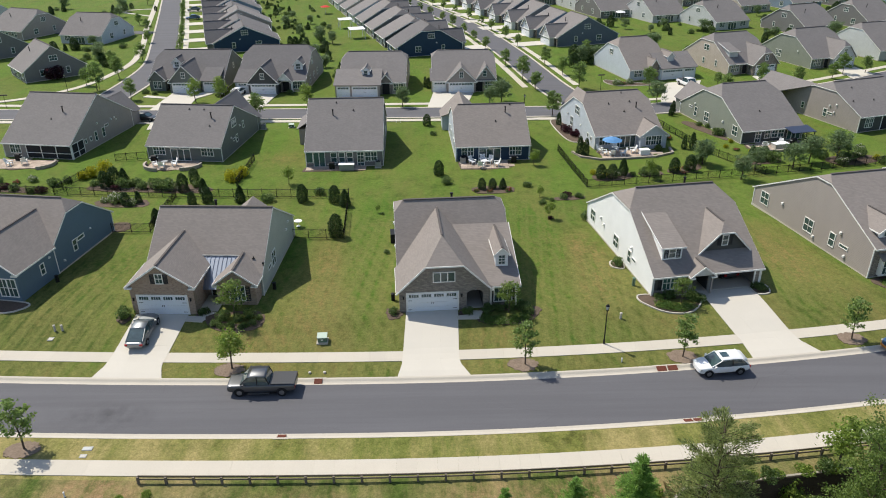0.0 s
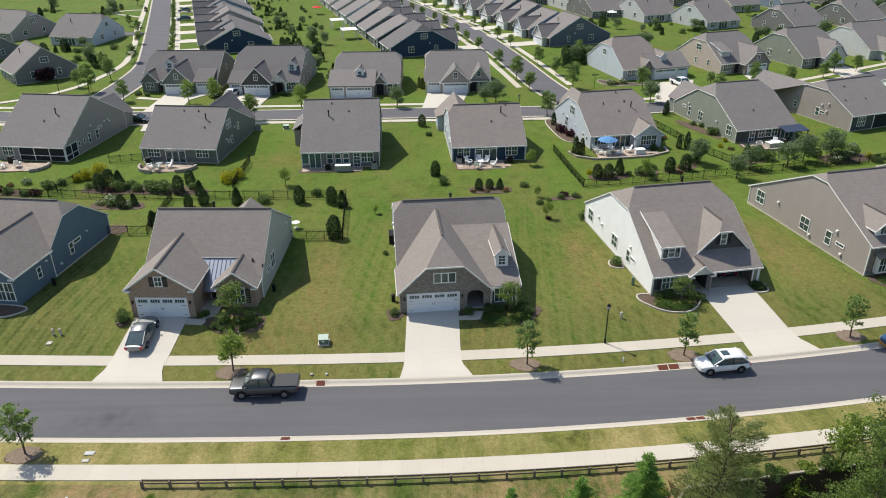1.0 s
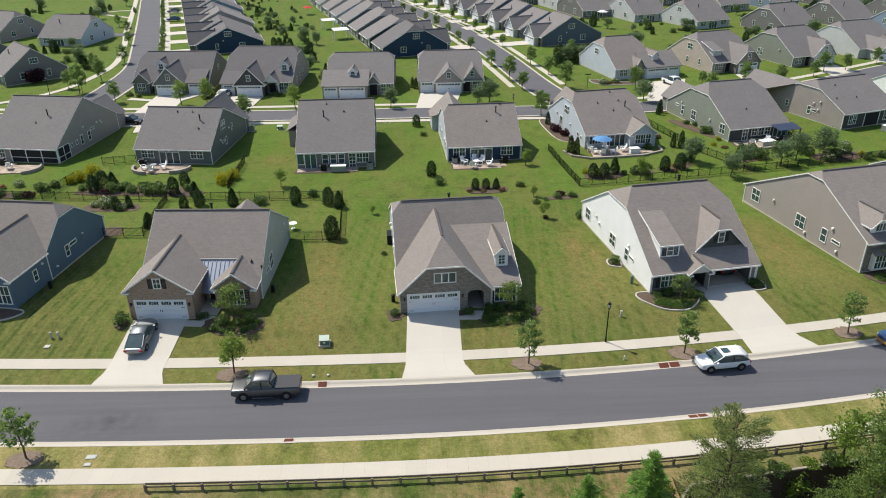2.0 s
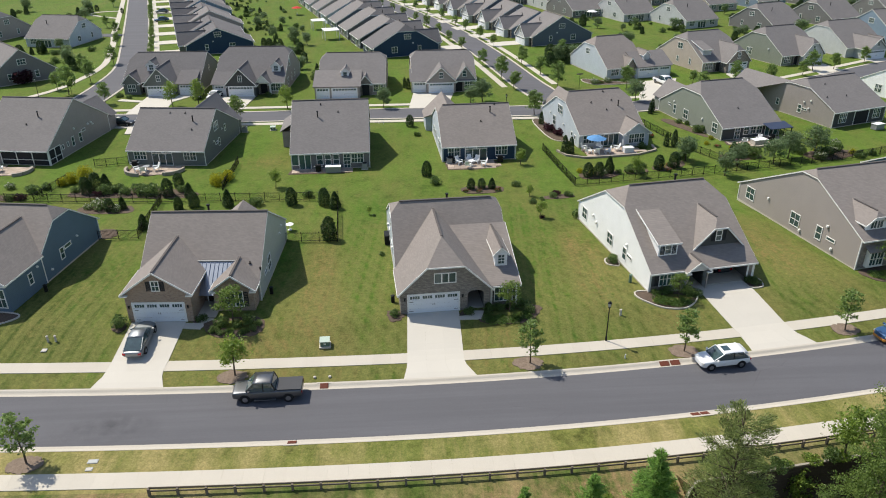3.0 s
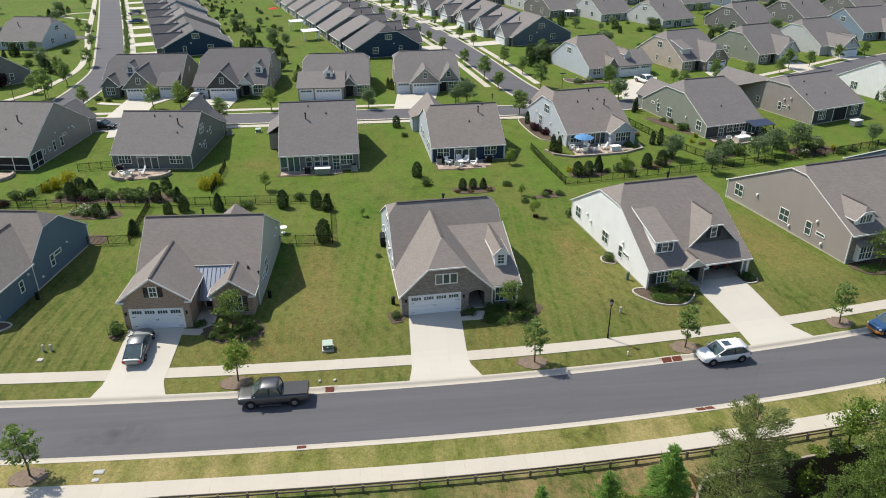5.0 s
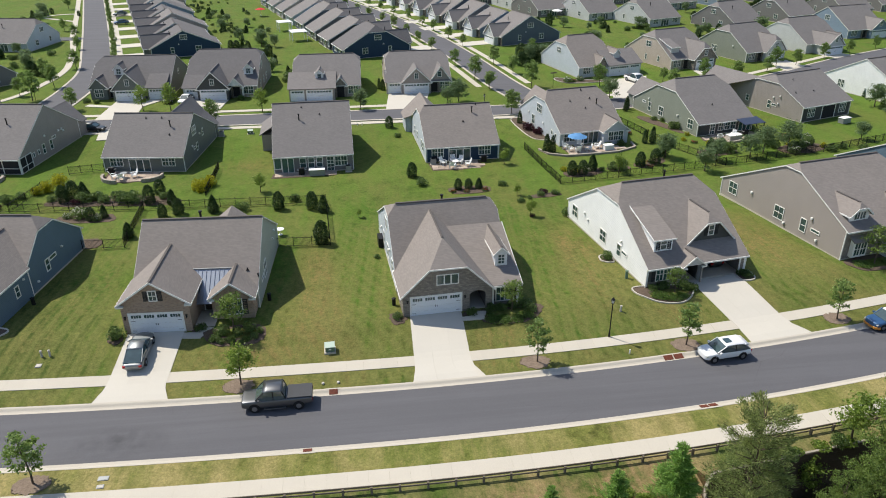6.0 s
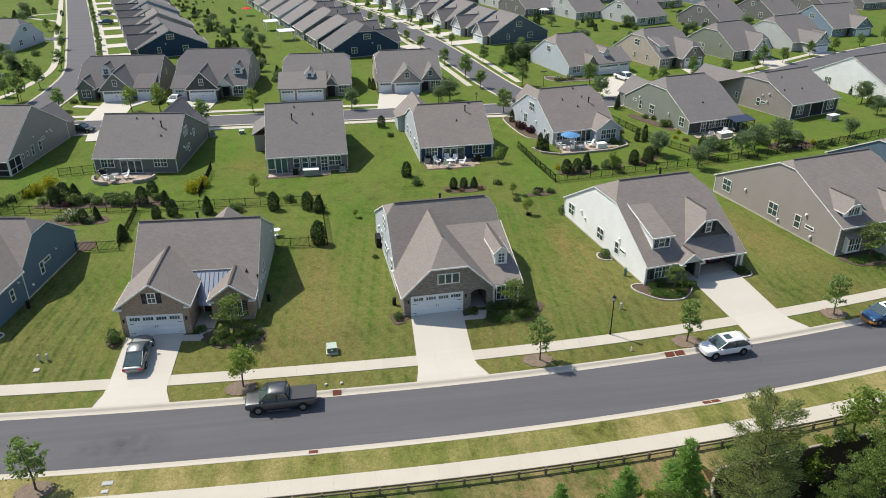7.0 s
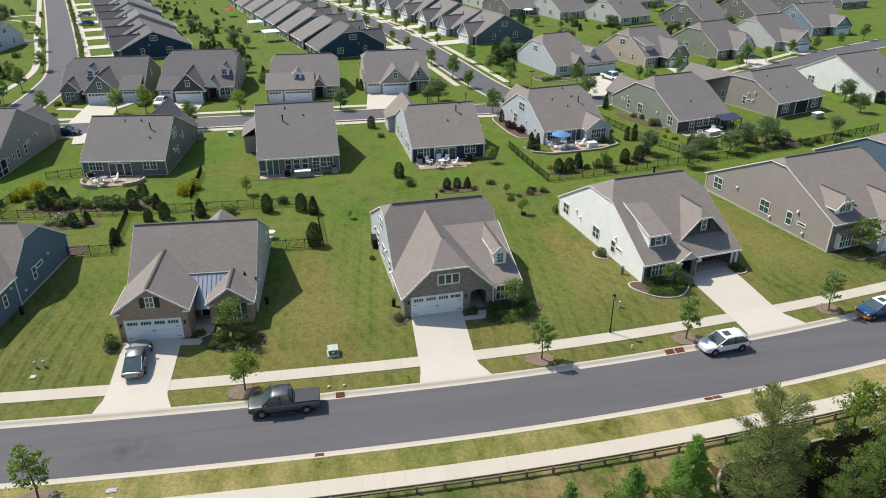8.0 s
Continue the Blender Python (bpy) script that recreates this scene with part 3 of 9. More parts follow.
def ribbon(name, line, width, material, z, label, category, th=0.1, kind="structure", smooth=True):
    """A road or path along a line of points on flat ground; width may be (left, right)."""
    wl, wr = width if isinstance(width, tuple) else (width / 2, width / 2)
    pts = [Vector((*p, 0)) for p in line]
    if smooth:
        fine = []
        for i in range(len(pts) - 1):
            p0, p1, p2, p3 = pts[max(i - 1, 0)], pts[i], pts[i + 1], pts[min(i + 2, len(pts) - 1)]
            for k in range(6):
                t = k / 6
                fine.append(0.5 * (2 * p1 + (p2 - p0) * t + (2 * p0 - 5 * p1 + 4 * p2 - p3) * t * t + (3 * p1 - p0 - 3 * p2 + p3) * t ** 3))
        pts = fine + [pts[-1]]
    bm = bmesh.new()
    rows = []
    for i, p in enumerate(pts):
        d = (pts[min(i + 1, len(pts) - 1)] - pts[max(i - 1, 0)]).normalized()
        n = Vector((-d.y, d.x, 0))
        a, b = p + n * wl, p - n * wr
        rows.append([bm.verts.new((a.x, a.y, z - th)), bm.verts.new((a.x, a.y, z)), bm.verts.new((b.x, b.y, z)), bm.verts.new((b.x, b.y, z - th))])
    for a, b in zip(rows, rows[1:]):
        for j in range(3):
            bm.faces.new((a[j], a[j + 1], b[j + 1], b[j]))
    bmesh.ops.recalc_face_normals(bm, faces=bm.faces[:])
    return tagged(part(name, bm, material), label, category, kind=kind)


# ---- the streets behind ----
STREET2 = [(-140, 139.5), (-100, 136.0), (-60, 133.5), (-30, 133.2), (0, 133.1), (25, 133.0), (40, 134.2), (55, 137.8), (72, 144.4), (90, 153.5), (110, 164.5), (140, 178)]
LANE_L = [(-67.6, 136), (-67.0, 150), (-66.9, 162), (-68.3, 178), (-74.2, 200), (-87.4, 245), (-101.5, 292), (-125, 370)]
LANE_R = [(27, 135), (22.5, 152), (16.8, 188), (7.6, 229.5), (-12.5, 286), (-35, 350)]


def street(line, width, label):
    ribbon("road", line, width, M_ASPHALT, 0.085, label, "road")
    for sgn in (1, -1):
        h = width / 2
        ribbon("kerb", line, (h + 0.45, -h + 0.02) if sgn > 0 else (-h + 0.02, h + 0.45), M_KERB, 0.13, "pale concrete kerb of the back street", "kerb", th=0.15)


street(STREET2, 6.2, "grey asphalt street behind the second row")
street(LANE_L, 6.6, "grey asphalt side street running uphill")
street(LANE_R, 6.6, "grey asphalt side street between two rows")
for line, off, w in ((STREET2[1:6], (-4.05, 5.45), 0), (STREET2[1:5], (6.9, -5.5), 0), (STREET2[6:11], (6.9, -5.5), 0), (LANE_L[3:], (-4.9, 6.2), 0),
                     (LANE_R[1:], (6.2, -4.9), 0), (LANE_R[1:], (-4.9, 6.2), 0)):
    ribbon("footpath", line, off, M_CONC, 0.075, "pale concrete footpath beside a street", "pavement")
ribbon("footpath", [(-112, 142.5), (-94, 142.8), (-84, 147.2), (-77.6, 156), (-75.4, 168), (-75.3, 179.0), (-77.4, 190), (-82.7, 209), (-87.4, 223.5), (-93.9, 246.5), (-103.4, 279.6), (-124, 350)], 1.5, M_CONC, 0.078, "pale concrete footpath curving round the corner", "pavement")
ribbon("footpath", [(-95.4, 252.0), (-102.9, 257.1), (-108.7, 262.4), (-105.7, 267.3), (-99.6, 268.4)], 1.3, M_CONC, 0.07, "winding pale footpath over the green", "pavement")
ribbon("road", [(-84, 220), (-95, 222), (-150, 226)], 4.6, M_ASPHALT, 0.088, "asphalt side street branching off", "road")


# ---- houses ----
DETAIL = {"far": False}


def lattice(bm, xb, zb, m, y0=-0.06, y1=0.012):
    """One connected frame of upright bars xb and level bars zb, each given as (from, to)."""
    xs = [v for b in xb for v in b]
    zs = [v for b in zb for v in b]
    made = {}

    def vert(i, j, y):
        if (i, j, y) not in made:
            made[i, j, y] = bm.verts.new(m @ Vector((xs[i], y, zs[j])))
        return made[i, j, y]

    solid = lambda i, j: 0 <= i < len(xs) - 1 and 0 <= j < len(zs) - 1 and (i % 2 == 0 or j % 2 == 0)
    for i in range(len(xs) - 1):
        for j in range(len(zs) - 1):
            if not solid(i, j):
                continue
            bm.faces.new((vert(i, j, y0), vert(i + 1, j, y0), vert(i + 1, j + 1, y0), vert(i, j + 1, y0)))
            for di, dj, a, b in ((-1, 0, (i, j + 1), (i, j)), (1, 0, (i + 1, j), (i + 1, j + 1)), (0, -1, (i, j), (i + 1, j)), (0, 1, (i + 1, j + 1), (i, j + 1))):
                if not solid(i + di, j + dj):
                    bm.faces.new((vert(*b, y0), vert(*a, y0), vert(*a, y1), vert(*b, y1)))


def window(parent, x, z, w, h, m, cols=2, rows=2, sashes=1, shutters=None, trim=M_TRIM, name="window", glass=M_GLASS):
    """A framed window on the wall plane m (local x along the wall, y into it, z up); x is its middle, z its sill."""
    bm = bmesh.new()
    t = 0.09
    x0, x1 = x - w / 2, x + w / 2
    sw = w / sashes
    xb = [(x0 - t, x0)] + [(x0 + sw * k - 0.06, x0 + sw * k + 0.06) for k in range(1, sashes)] + [(x1, x1 + t)]
    xb += [(x0 + sw * (k + i / cols) - 0.022, x0 + sw * (k + i / cols) + 0.022) for k in range(sashes) for i in range(1, cols)]
    zb = [(z - t, z), (z + h, z + h + t)] + [(z + h * j / rows - 0.03, z + h * j / rows + 0.03) for j in range(1, rows)]
    lattice(bm, sorted(xb), sorted(zb), m)
    win = part(name, bm, trim, parent, "white framed window" if name == "window" else "")
    for k in range(sashes):
        for j in range(rows if rows < 3 and not DETAIL["far"] else 1):
            rr = rows if rows < 3 and not DETAIL["far"] else 1
            b2 = bmesh.new()
            box(b2, x0 + sw * k, -0.015, z + h * j / rr, x0 + sw * (k + 1), 0.012, z + h * (j + 1) / rr, m)
            part("pane", b2, glass, win)
    if shutters:
        for sgn in (-1, 1):
            b2 = bmesh.new()
            c = x + sgn * (w / 2 + t + 0.24)
            lattice(b2, [(c - 0.22, c - 0.16), (c + 0.16, c + 0.22)], [(z - 0.05 + (h + 0.1) * q / 9, z - 0.05 + (h + 0.1) * (q + 0.55) / 9) for q in range(9)], m, -0.05, 0.0)
            part("shutter", b2, shutters, win, "dark louvred shutter")
    return win


def garage_door(parent, x, w, h, m, lights=4, z=0.0, mat=M_GARAGE):
    bm = bmesh.new()
    x0 = x - w / 2
    for r in range(4):
        z0, z1 = z + h * r / 4, z + h * (r + 1) / 4
        box(bm, x0, -0.02, z0 + 0.008, x0 + w, 0.02, z1 - 0.008, m)
        n = 8 if w > 3.5 else 4
        if r < 3:
            for c in range(n):
                box(bm, x0 + w * (c + 0.12) / n, -0.035, z0 + 0.09, x0 + w * (c + 0.88) / n, 0.0, z1 - 0.09, m)
    door = part("garage_door", bm, mat, parent, "white panelled garage door")
    z0, z1 = z + h * 0.80, z + h * 0.96
    if DETAIL["far"]:
        b2 = bmesh.new()
        box(b2, x0 + 0.12, -0.045, z0, x0 + w - 0.12, 0.0, z1, m)
        part("pane", b2, M_GLASS, door)
        b3 = bmesh.new()
        lattice(b3, [(x0 + 0.12 + (w - 0.24) * k / lights - 0.05, x0 + 0.12 + (w - 0.24) * k / lights + 0.05) for k in range(lights + 1)], [(z0 - 0.04, z0), (z1, z1 + 0.04)], m, -0.056, -0.02)
        part("window_frame", b3, mat, door)
    for c in range(0 if DETAIL["far"] else lights):
        b2 = bmesh.new()
        a, b = x0 + w * (c + 0.12) / lights, x0 + w * (c + 0.88) / lights
        box(b2, a, -0.045, z0, b, 0.0, z1, m)
        part("pane", b2, M_GLASS, door)
        b3 = bmesh.new()
        lattice(b3, [(a - 0.04, a)] + [(a + (b - a) * k / 4 - 0.018, a + (b - a) * k / 4 + 0.018) for k in (1, 2, 3)] + [(b, b + 0.04)], [(z0 - 0.04, z0), (z1, z1 + 0.04)], m, -0.056, -0.02)
        part("window_frame", b3, mat, door)
    if w > 3.5:
        for sx in (-0.09, 0.09):
            b4 = bmesh.new()
            box(b4, x + sx - 0.02, -0.07, z + h * 0.42, x + sx + 0.02, -0.03, z + h * 0.52, m)
            part("door_handle", b4, M_BLACK, door, "black iron handle")
        for sx in (x0 + 0.05, x0 + w - 0.45):
            for zz in (0.13, 0.63) if lights == 4 else ():
                b4 = bmesh.new()
                box(b4, sx, -0.05, z + h * zz, sx + 0.4, -0.03, z + h * (zz + 0.02), m)
                part("hinge", b4, M_BLACK, door)
    b5 = bmesh.new()
    lattice(b5, [(x0 - 0.14, x0), (x0 + w, x0 + w + 0.14)], [(z - 0.05, z), (z + h, z + h + 0.14)], m, -0.05, 0.03)
    part("door_frame", b5, M_TRIM, parent)
    return door


def front(y, x=0.0, z=0.0):
    return Matrix.Translation((x, y, z))


def back(y, w, z=0.0):
    return Matrix.Translation((w, y, z)) @ Matrix.Rotation(math.pi, 4, "Z")


def left(x=0.0):
    """Wall plane of the left side: its x runs towards the front, negative y of the house."""
    return Matrix.Translation((x, 0, 0)) @ Matrix.Rotation(-math.pi / 2, 4, "Z")


def right(x):
    return Matrix.Translation((x, 0, 0)) @ Matrix.Rotation(math.pi / 2, 4, "Z")


class House:
    """A gabled house. Local frame: x along the elevation that faces the street in front, y in depth, z up from its pad."""

    def __init__(self, label, x, y, rz, w, wall, roof=M_ROOF, y0=0.0, e0=2.45, yr=9.5, zr=7.9, y1=19.0, e1=2.45, kl=None, kr=None,
                 front_wall=None, back_wall=None, z=None, far=False, side=None, skip_front=False, oh=0.35):
        zz = ground_z(x, y) if z is None else z
        self.ob = thing("house", pose(x, y, zz, 0, 0, rz), label, "house", "houses of the estate")
        self.w, self.wall, self.roofm, self.far, self.oh = w, wall, roof, far, oh
        self.y0, self.e0, self.yr, self.zr, self.y1, self.e1 = y0, e0, yr, zr, y1, e1
        self.m0, self.m1 = (zr - e0) / (yr - y0), (zr - e1) / (y1 - yr)
        self.trim = bmesh.new()
        self.boards = []
        DETAIL["far"] = far
        ob, t = self.ob, 0.2
        kf = lambda k: yr - (zr - k) / self.m0
        kb = lambda k: yr + (zr - k) / self.m1
        # walls, each with thickness, the side walls running past the front and back ones
        if not skip_front:
            bm = bmesh.new()
            box(bm, t, y0, -0.6, w - t, y0 + t, e0)
            part("wall", bm, front_wall or wall, ob)
        bm = bmesh.new()
        box(bm, t, y1 - t, -0.6, w - t, y1, e1)
        part("wall", bm, back_wall or wall, ob)
        for xx, k, sgn in ((0.0, kl, 1), (w, kr, -1)):
            top = [(y1, e1)] + ([(kb(k), k), (kf(k), k)] if k else [(yr, zr)]) + [(y0, e0)]
            pts = [(xx, y0, -0.6), (xx, y1, -0.6)] + [(xx, a, b) for a, b in top]
            bm = bmesh.new()
            slab(bm, pts[::-1] if sgn > 0 else pts, t)
            part("wall", bm, side or wall, ob)
        # footing
        bm = bmesh.new()
        box(bm, -0.03, y0 - 0.03, -0.6, w + 0.03, y1 + 0.03, 0.12)
        part("foundation", bm, M_KERB, ob, "low concrete footing")
        # roof planes
        o, g, up = oh, 0.10, 0.06
        xl, xr = -g, w + g
        yf, zf = y0 - o, e0 - self.m0 * o + up
        yb, zb = y1 + o, e1 - self.m1 * o + up
        inl = (zr - kl) / 0.95 if kl else 0
        inr = (zr - kr) / 0.95 if kr else 0
        rl, rr = (xl + inl, yr, zr + up), (xr - inr, yr, zr + up)
        planes = []
        f = [(xl, yf, zf), (xr, yf, zf)] + ([(xr, kf(kr), kr + up)] if kr else []) + [rr, rl] + ([(xl, kf(kl), kl + up)] if kl else [])
        planes.append(f)
        b = [(xr, yb, zb), (xl, yb, zb)] + ([(xl, kb(kl), kl + up)] if kl else []) + [rl, rr] + ([(xr, kb(kr), kr + up)] if kr else [])
        planes.append(b)
        if kl:
            planes.append([(xl, kb(kl), kl + up), (xl, kf(kl), kl + up), rl])
        if kr:
            planes.append([(xr, kf(kr), kr + up), (xr, kb(kr), kr + up), rr])
        self.slopes(planes, 0.14)
        bm = bmesh.new()
        beam(bm, (rl[0], yr, zr + up + 0.02), (rr[0], yr, zr + up + 0.02), 0.26, 0.07)
        part("ridge_cap", bm, M_RIDGE, ob, "dark vented ridge")
        # gutters and barge boards
        self.board((xl, yf - 0.03, zf - 0.1), (xr, yf - 0.03, zf - 0.1), 0.10, 0.16, "gutter")
        self.board((xl, yb + 0.03, zb - 0.1), (xr, yb + 0.03, zb - 0.1), 0.10, 0.16, "gutter")
        for xx, k in ((xl - 0.012, kl), (xr + 0.012, kr)):
            if k:
                chain = [(xx, yf, zf), (xx, kf(k), k + up), (xx, kb(k), k + up), (xx, yb, zb)]
            else:
                chain = [(xx, yf, zf), (xx, yr, zr + up), (xx, yb, zb)]
            for p, q in zip(chain, chain[1:]):
                self.board((p[0], p[1], p[2] - 0.10), (q[0], q[1], q[2] - 0.10), 0.03, 0.13)
        for xx in (0.0, w):
            for yy, ee in ((y0, e0), (y1, e1)):
                self.board((xx, yy, -0.3), (xx, yy, ee - 0.1), 0.1, 0.1, "corner_board")

    def slopes(self, planes, th):
        """Each plane of a roof is a part; far off they are joined."""
        if self.far:
            bm = bmesh.new()
            for p in planes:
                slab(bm, p, th)
            bmesh.ops.recalc_face_normals(bm, faces=bm.faces[:])
            part("roof", bm, self.roofm, self.ob)
            return
        for p in planes:
            bm = bmesh.new()
            slab(bm, p, th)
            bmesh.ops.recalc_face_normals(bm, faces=bm.faces[:])
            part("roof_slope", bm, self.roofm, self.ob, "slope of taupe shingles" if self.roofm is M_ROOF else "slope of grey shingles")

    def board(self, p, q, w, h, name="barge_board"):
        """One board or gutter: a part of its own, or on far houses joined into the trim."""
        if self.far:
            beam(self.trim, p, q, w, h)
        else:
            bm = bmesh.new()
            beam(bm, p, q, w, h)
            part(name, bm, M_TRIM, self.ob)

    def done(self):
        if self.far:
            tagged(part("trim", self.trim, M_TRIM, self.ob, "white gutters, barge boards and corner boards"), kind="stuff")
        else:
            self.trim.free()
        return self.ob

    def plane(self, y):
        return self.e0 + self.m0 * (y - self.y0)

    def gable(self, x0, x1, yf, e, zr, wall, clip=None, floating=False, trim=True, oh=0.3, roof=None, pieces=None, hip=0.9):
        """A cross gable whose ridge runs back into the front slope. floating: it stands on the roof."""
        ob, xc, up = self.ob, (x0 + x1) / 2, 0.08
        m = (zr - e) / (xc - x0)
        zb = self.plane(yf) - 0.1 if floating else -0.6
        ym = self.y0 + (zr - self.e0) / self.m0 + 0.25
        yv = lambda z: self.y0 + (z - self.e0) / self.m0 + 0.15
        top = [(x1, e)] + ([(x1 - (clip - e) / m, clip), (x0 + (clip - e) / m, clip)] if clip else [(xc, zr)]) + [(x0, e)]
        bm = bmesh.new()
        pts = [(x0, yf, zb), (x1, yf, zb)] + [(a, yf, b) for a, b in top]
        if pieces:
            for piece in pieces:
                slab(bm, [(a, yf, b) for a, b in piece], 0.2)
        elif not floating or zb < e - 0.05:
            slab(bm, pts, 0.2)
        else:
            slab(bm, [(a, yf, b) for a, b in top], 0.2)
        part("wall", bm, wall, ob)
        # cheeks
        for xx, sgn in ((x0, 1), (x1, -1)):
            ye = yv(e) if floating else max(self.y0 + 0.1, yf + 0.3)
            if ye > yf + 0.25:
                bm = bmesh.new()
                if floating:
                    p = [(xx, yf + 0.2, zb), (xx, ye, e), (xx, yf + 0.2, e)]
                else:
                    p = [(xx, yf + 0.2, -0.6), (xx, ye, -0.6), (xx, ye, e), (xx, yf + 0.2, e)]
                slab(bm, p[::-1] if sgn > 0 else p, 0.15)
                part("wall", bm, self.wall if floating else wall, ob)
        o = oh
        ze = e - m * o + up
        inset = (zr - clip) / hip if clip else 0
        rf, rb = (xc, yf - o + inset, zr + up), (xc, ym, zr + up)
        kz = (clip + up) if clip else 0
        kl, kr = (x0 + ((clip or 0) - e) / m, yf - o, kz), (x1 - ((clip or 0) - e) / m, yf - o, kz)
        l = [rf, rb, (x0 - o, yv(ze), ze), (x0 - o, yf - o, ze)] + ([kl] if clip else [])
        r = [rb, rf] + ([kr] if clip else []) + [(x1 + o, yf - o, ze), (x1 + o, yv(ze), ze)]
        self.slopes([l, r] + ([[kl, kr, rf]] if clip else []), 0.12)
        bm = bmesh.new()
        beam(bm, (xc, rf[1] + 0.1, zr + up + 0.02), (xc, ym - 0.5, zr + up + 0.02), 0.22, 0.06)
        part("ridge_cap", bm, M_RIDGE if not self.far else self.roofm, ob)
        if trim:
            chain = [(x0 - o, yf - o - 0.02, ze), *([kl, kr] if clip else [(xc, yf - o - 0.02, zr + up)]), (x1 + o, yf - o - 0.02, ze)]
            for p, q in zip(chain, chain[1:]):
                self.board((p[0], yf - o - 0.03, p[2] - 0.08), (q[0], yf - o - 0.03, q[2] - 0.07), 0.06, 0.15)
            for xx in (x0 - o, x1 + o):
                if yv(ze) > yf - o + 0.3:
                    self.board((xx, yf - o, ze - 0.09), (xx, yv(ze), ze - 0.09), 0.08, 0.15)
            if not floating and not clip:
                for a, b in ((x0 - o, x0 + 0.35), (x1 - 0.35, x1 + o)):
                    self.board((a, yf - o / 2, ze - 0.17), (b, yf - o / 2, ze - 0.17), o + 0.05, 0.15, "eave_return")
        return m

    def dormer_box(self, x0, x1, yf, h, slope, wall, glass=True):
        """A shed dormer: its roof rises back more gently than the main slope."""
        zb = self.plane(yf)
        zt = zb + h
        k = (zt - self.plane(yf)) / (self.m0 - slope)
        yb = yf + k
        bm = bmesh.new()
        box(bm, x0, yf, zb - 0.2, x1, yf + 0.15, zt)
        part("wall", bm, wall, self.ob)
        for xx, sgn in ((x0, 1), (x1, -1)):
            bm = bmesh.new()
            p = [(xx, yf + 0.15, zb - 0.15), (xx, yb, zt + slope * k), (xx, yf + 0.15, zt)]
            slab(bm, p[::-1] if sgn > 0 else p, 0.12)
            part("wall", bm, S_WHITE if wall is M_TRIM else wall, self.ob)
        bm = bmesh.new()
        slab(bm, [(x0 - 0.25, yf - 0.3, zt - slope * 0.3 + 0.06), (x1 + 0.25, yf - 0.3, zt - slope * 0.3 + 0.06), (x1 + 0.25, yb + 0.2, zt + slope * k + 0.06), (x0 - 0.25, yb + 0.2, zt + slope * k + 0.06)], 0.12)
        part("roof", bm, self.roofm, self.ob, "shed dormer roof")
        for a, b in (((x0 - 0.25, yf - 0.32), (x1 + 0.25, yf - 0.32)), ((x0 - 0.27, yf - 0.3), (x0 - 0.27, yb))):
            za = zt - slope * 0.3
            zc = za if a[1] == b[1] else zt + slope * k
            self.board((*a, za), (*b, zc), 0.06, 0.16)

    def far_gable(self, x0, x1, yb, e, zr, wall):
        """A cross gable on the far side, its ridge running back to the main roof."""
        xc, up = (x0 + x1) / 2, 0.07
        m = (zr - e) / (xc - x0)
        ym = self.y1 - (zr - self.e1) / self.m1 - 0.25
        ze = e - m * 0.3 + up
        yv = self.y1 - (ze - self.e1) / self.m1 - 0.2
        bm = bmesh.new()
        slab(bm, [(x1, yb, -0.6), (x0, yb, -0.6), (x0, yb, e), (xc, yb, zr), (x1, yb, e)], 0.2)
        box(bm, x0, self.y1, -0.6, x0 + 0.2, yb - 0.2, e)
        box(bm, x1 - 0.2, self.y1, -0.6, x1, yb - 0.2, e)
        if x0 < 0:
            slab(bm, [(x0 + 0.2, self.y1 + 0.01, -0.6), (-0.01, self.y1 + 0.01, -0.6), (-0.01, self.y1 + 0.01, e - m * x0), (x0 + 0.2, self.y1 + 0.01, e)], -0.2)
        part("wall", bm, wall, self.ob)
        self.slopes([[(xc, yb + 0.3, zr + up), (xc, ym, zr + up), (x0 - 0.3, yv, ze), (x0 - 0.3, yb + 0.3, ze)][::-1],
                     [(xc, ym, zr + up), (xc, yb + 0.3, zr + up), (x1 + 0.3, yb + 0.3, ze), (x1 + 0.3, yv, ze)][::-1]], 0.12)

    def pipe(self, x, y, h=0.9, r=0.09):
        z = self.plane(y)
        bm = bmesh.new()
        rod(bm, (x, y, z - 0.1), (x, y, z + h), r, r, 10)
        rod(bm, (x, y, z + h), (x, y, z + h + 0.12), r * 1.7, r * 1.5, 10)
        part("vent_pipe", bm, M_BLACK, self.ob, "black flue on the roof")

    def vents(self, spots):
        for x, y in spots:
            bm = bmesh.new()
            z = self.plane(y)
            rod(bm, (x, y, z), (x, y, z + 0.3), 0.06, 0.06, 8)
            box(bm, x - 0.13, y - 0.13, z + 0.05, x + 0.13, y + 0.13, z + 0.1)
            part("vent", bm, M_BLACK, self.ob)

    def side_fix(self, m, spots, sizes=0.22):
        for x, z in spots:
            bm = bmesh.new()
            box(bm, x - sizes / 2, -0.16, z, x + sizes / 2, 0.0, z + sizes * 1.1, m)
            box(bm, x - sizes / 3, -0.22, z + sizes * 0.2, x + sizes / 3, -0.16, z + sizes * 0.8, m)
            part("vent_cover", bm, M_TRIM, self.ob, "white wall vent")


M_RIDGE = speckled("ridge_shingles", (0.10, 0.088, 0.082), 0.9, 0.25, 12.0, 1.0, 0.3)


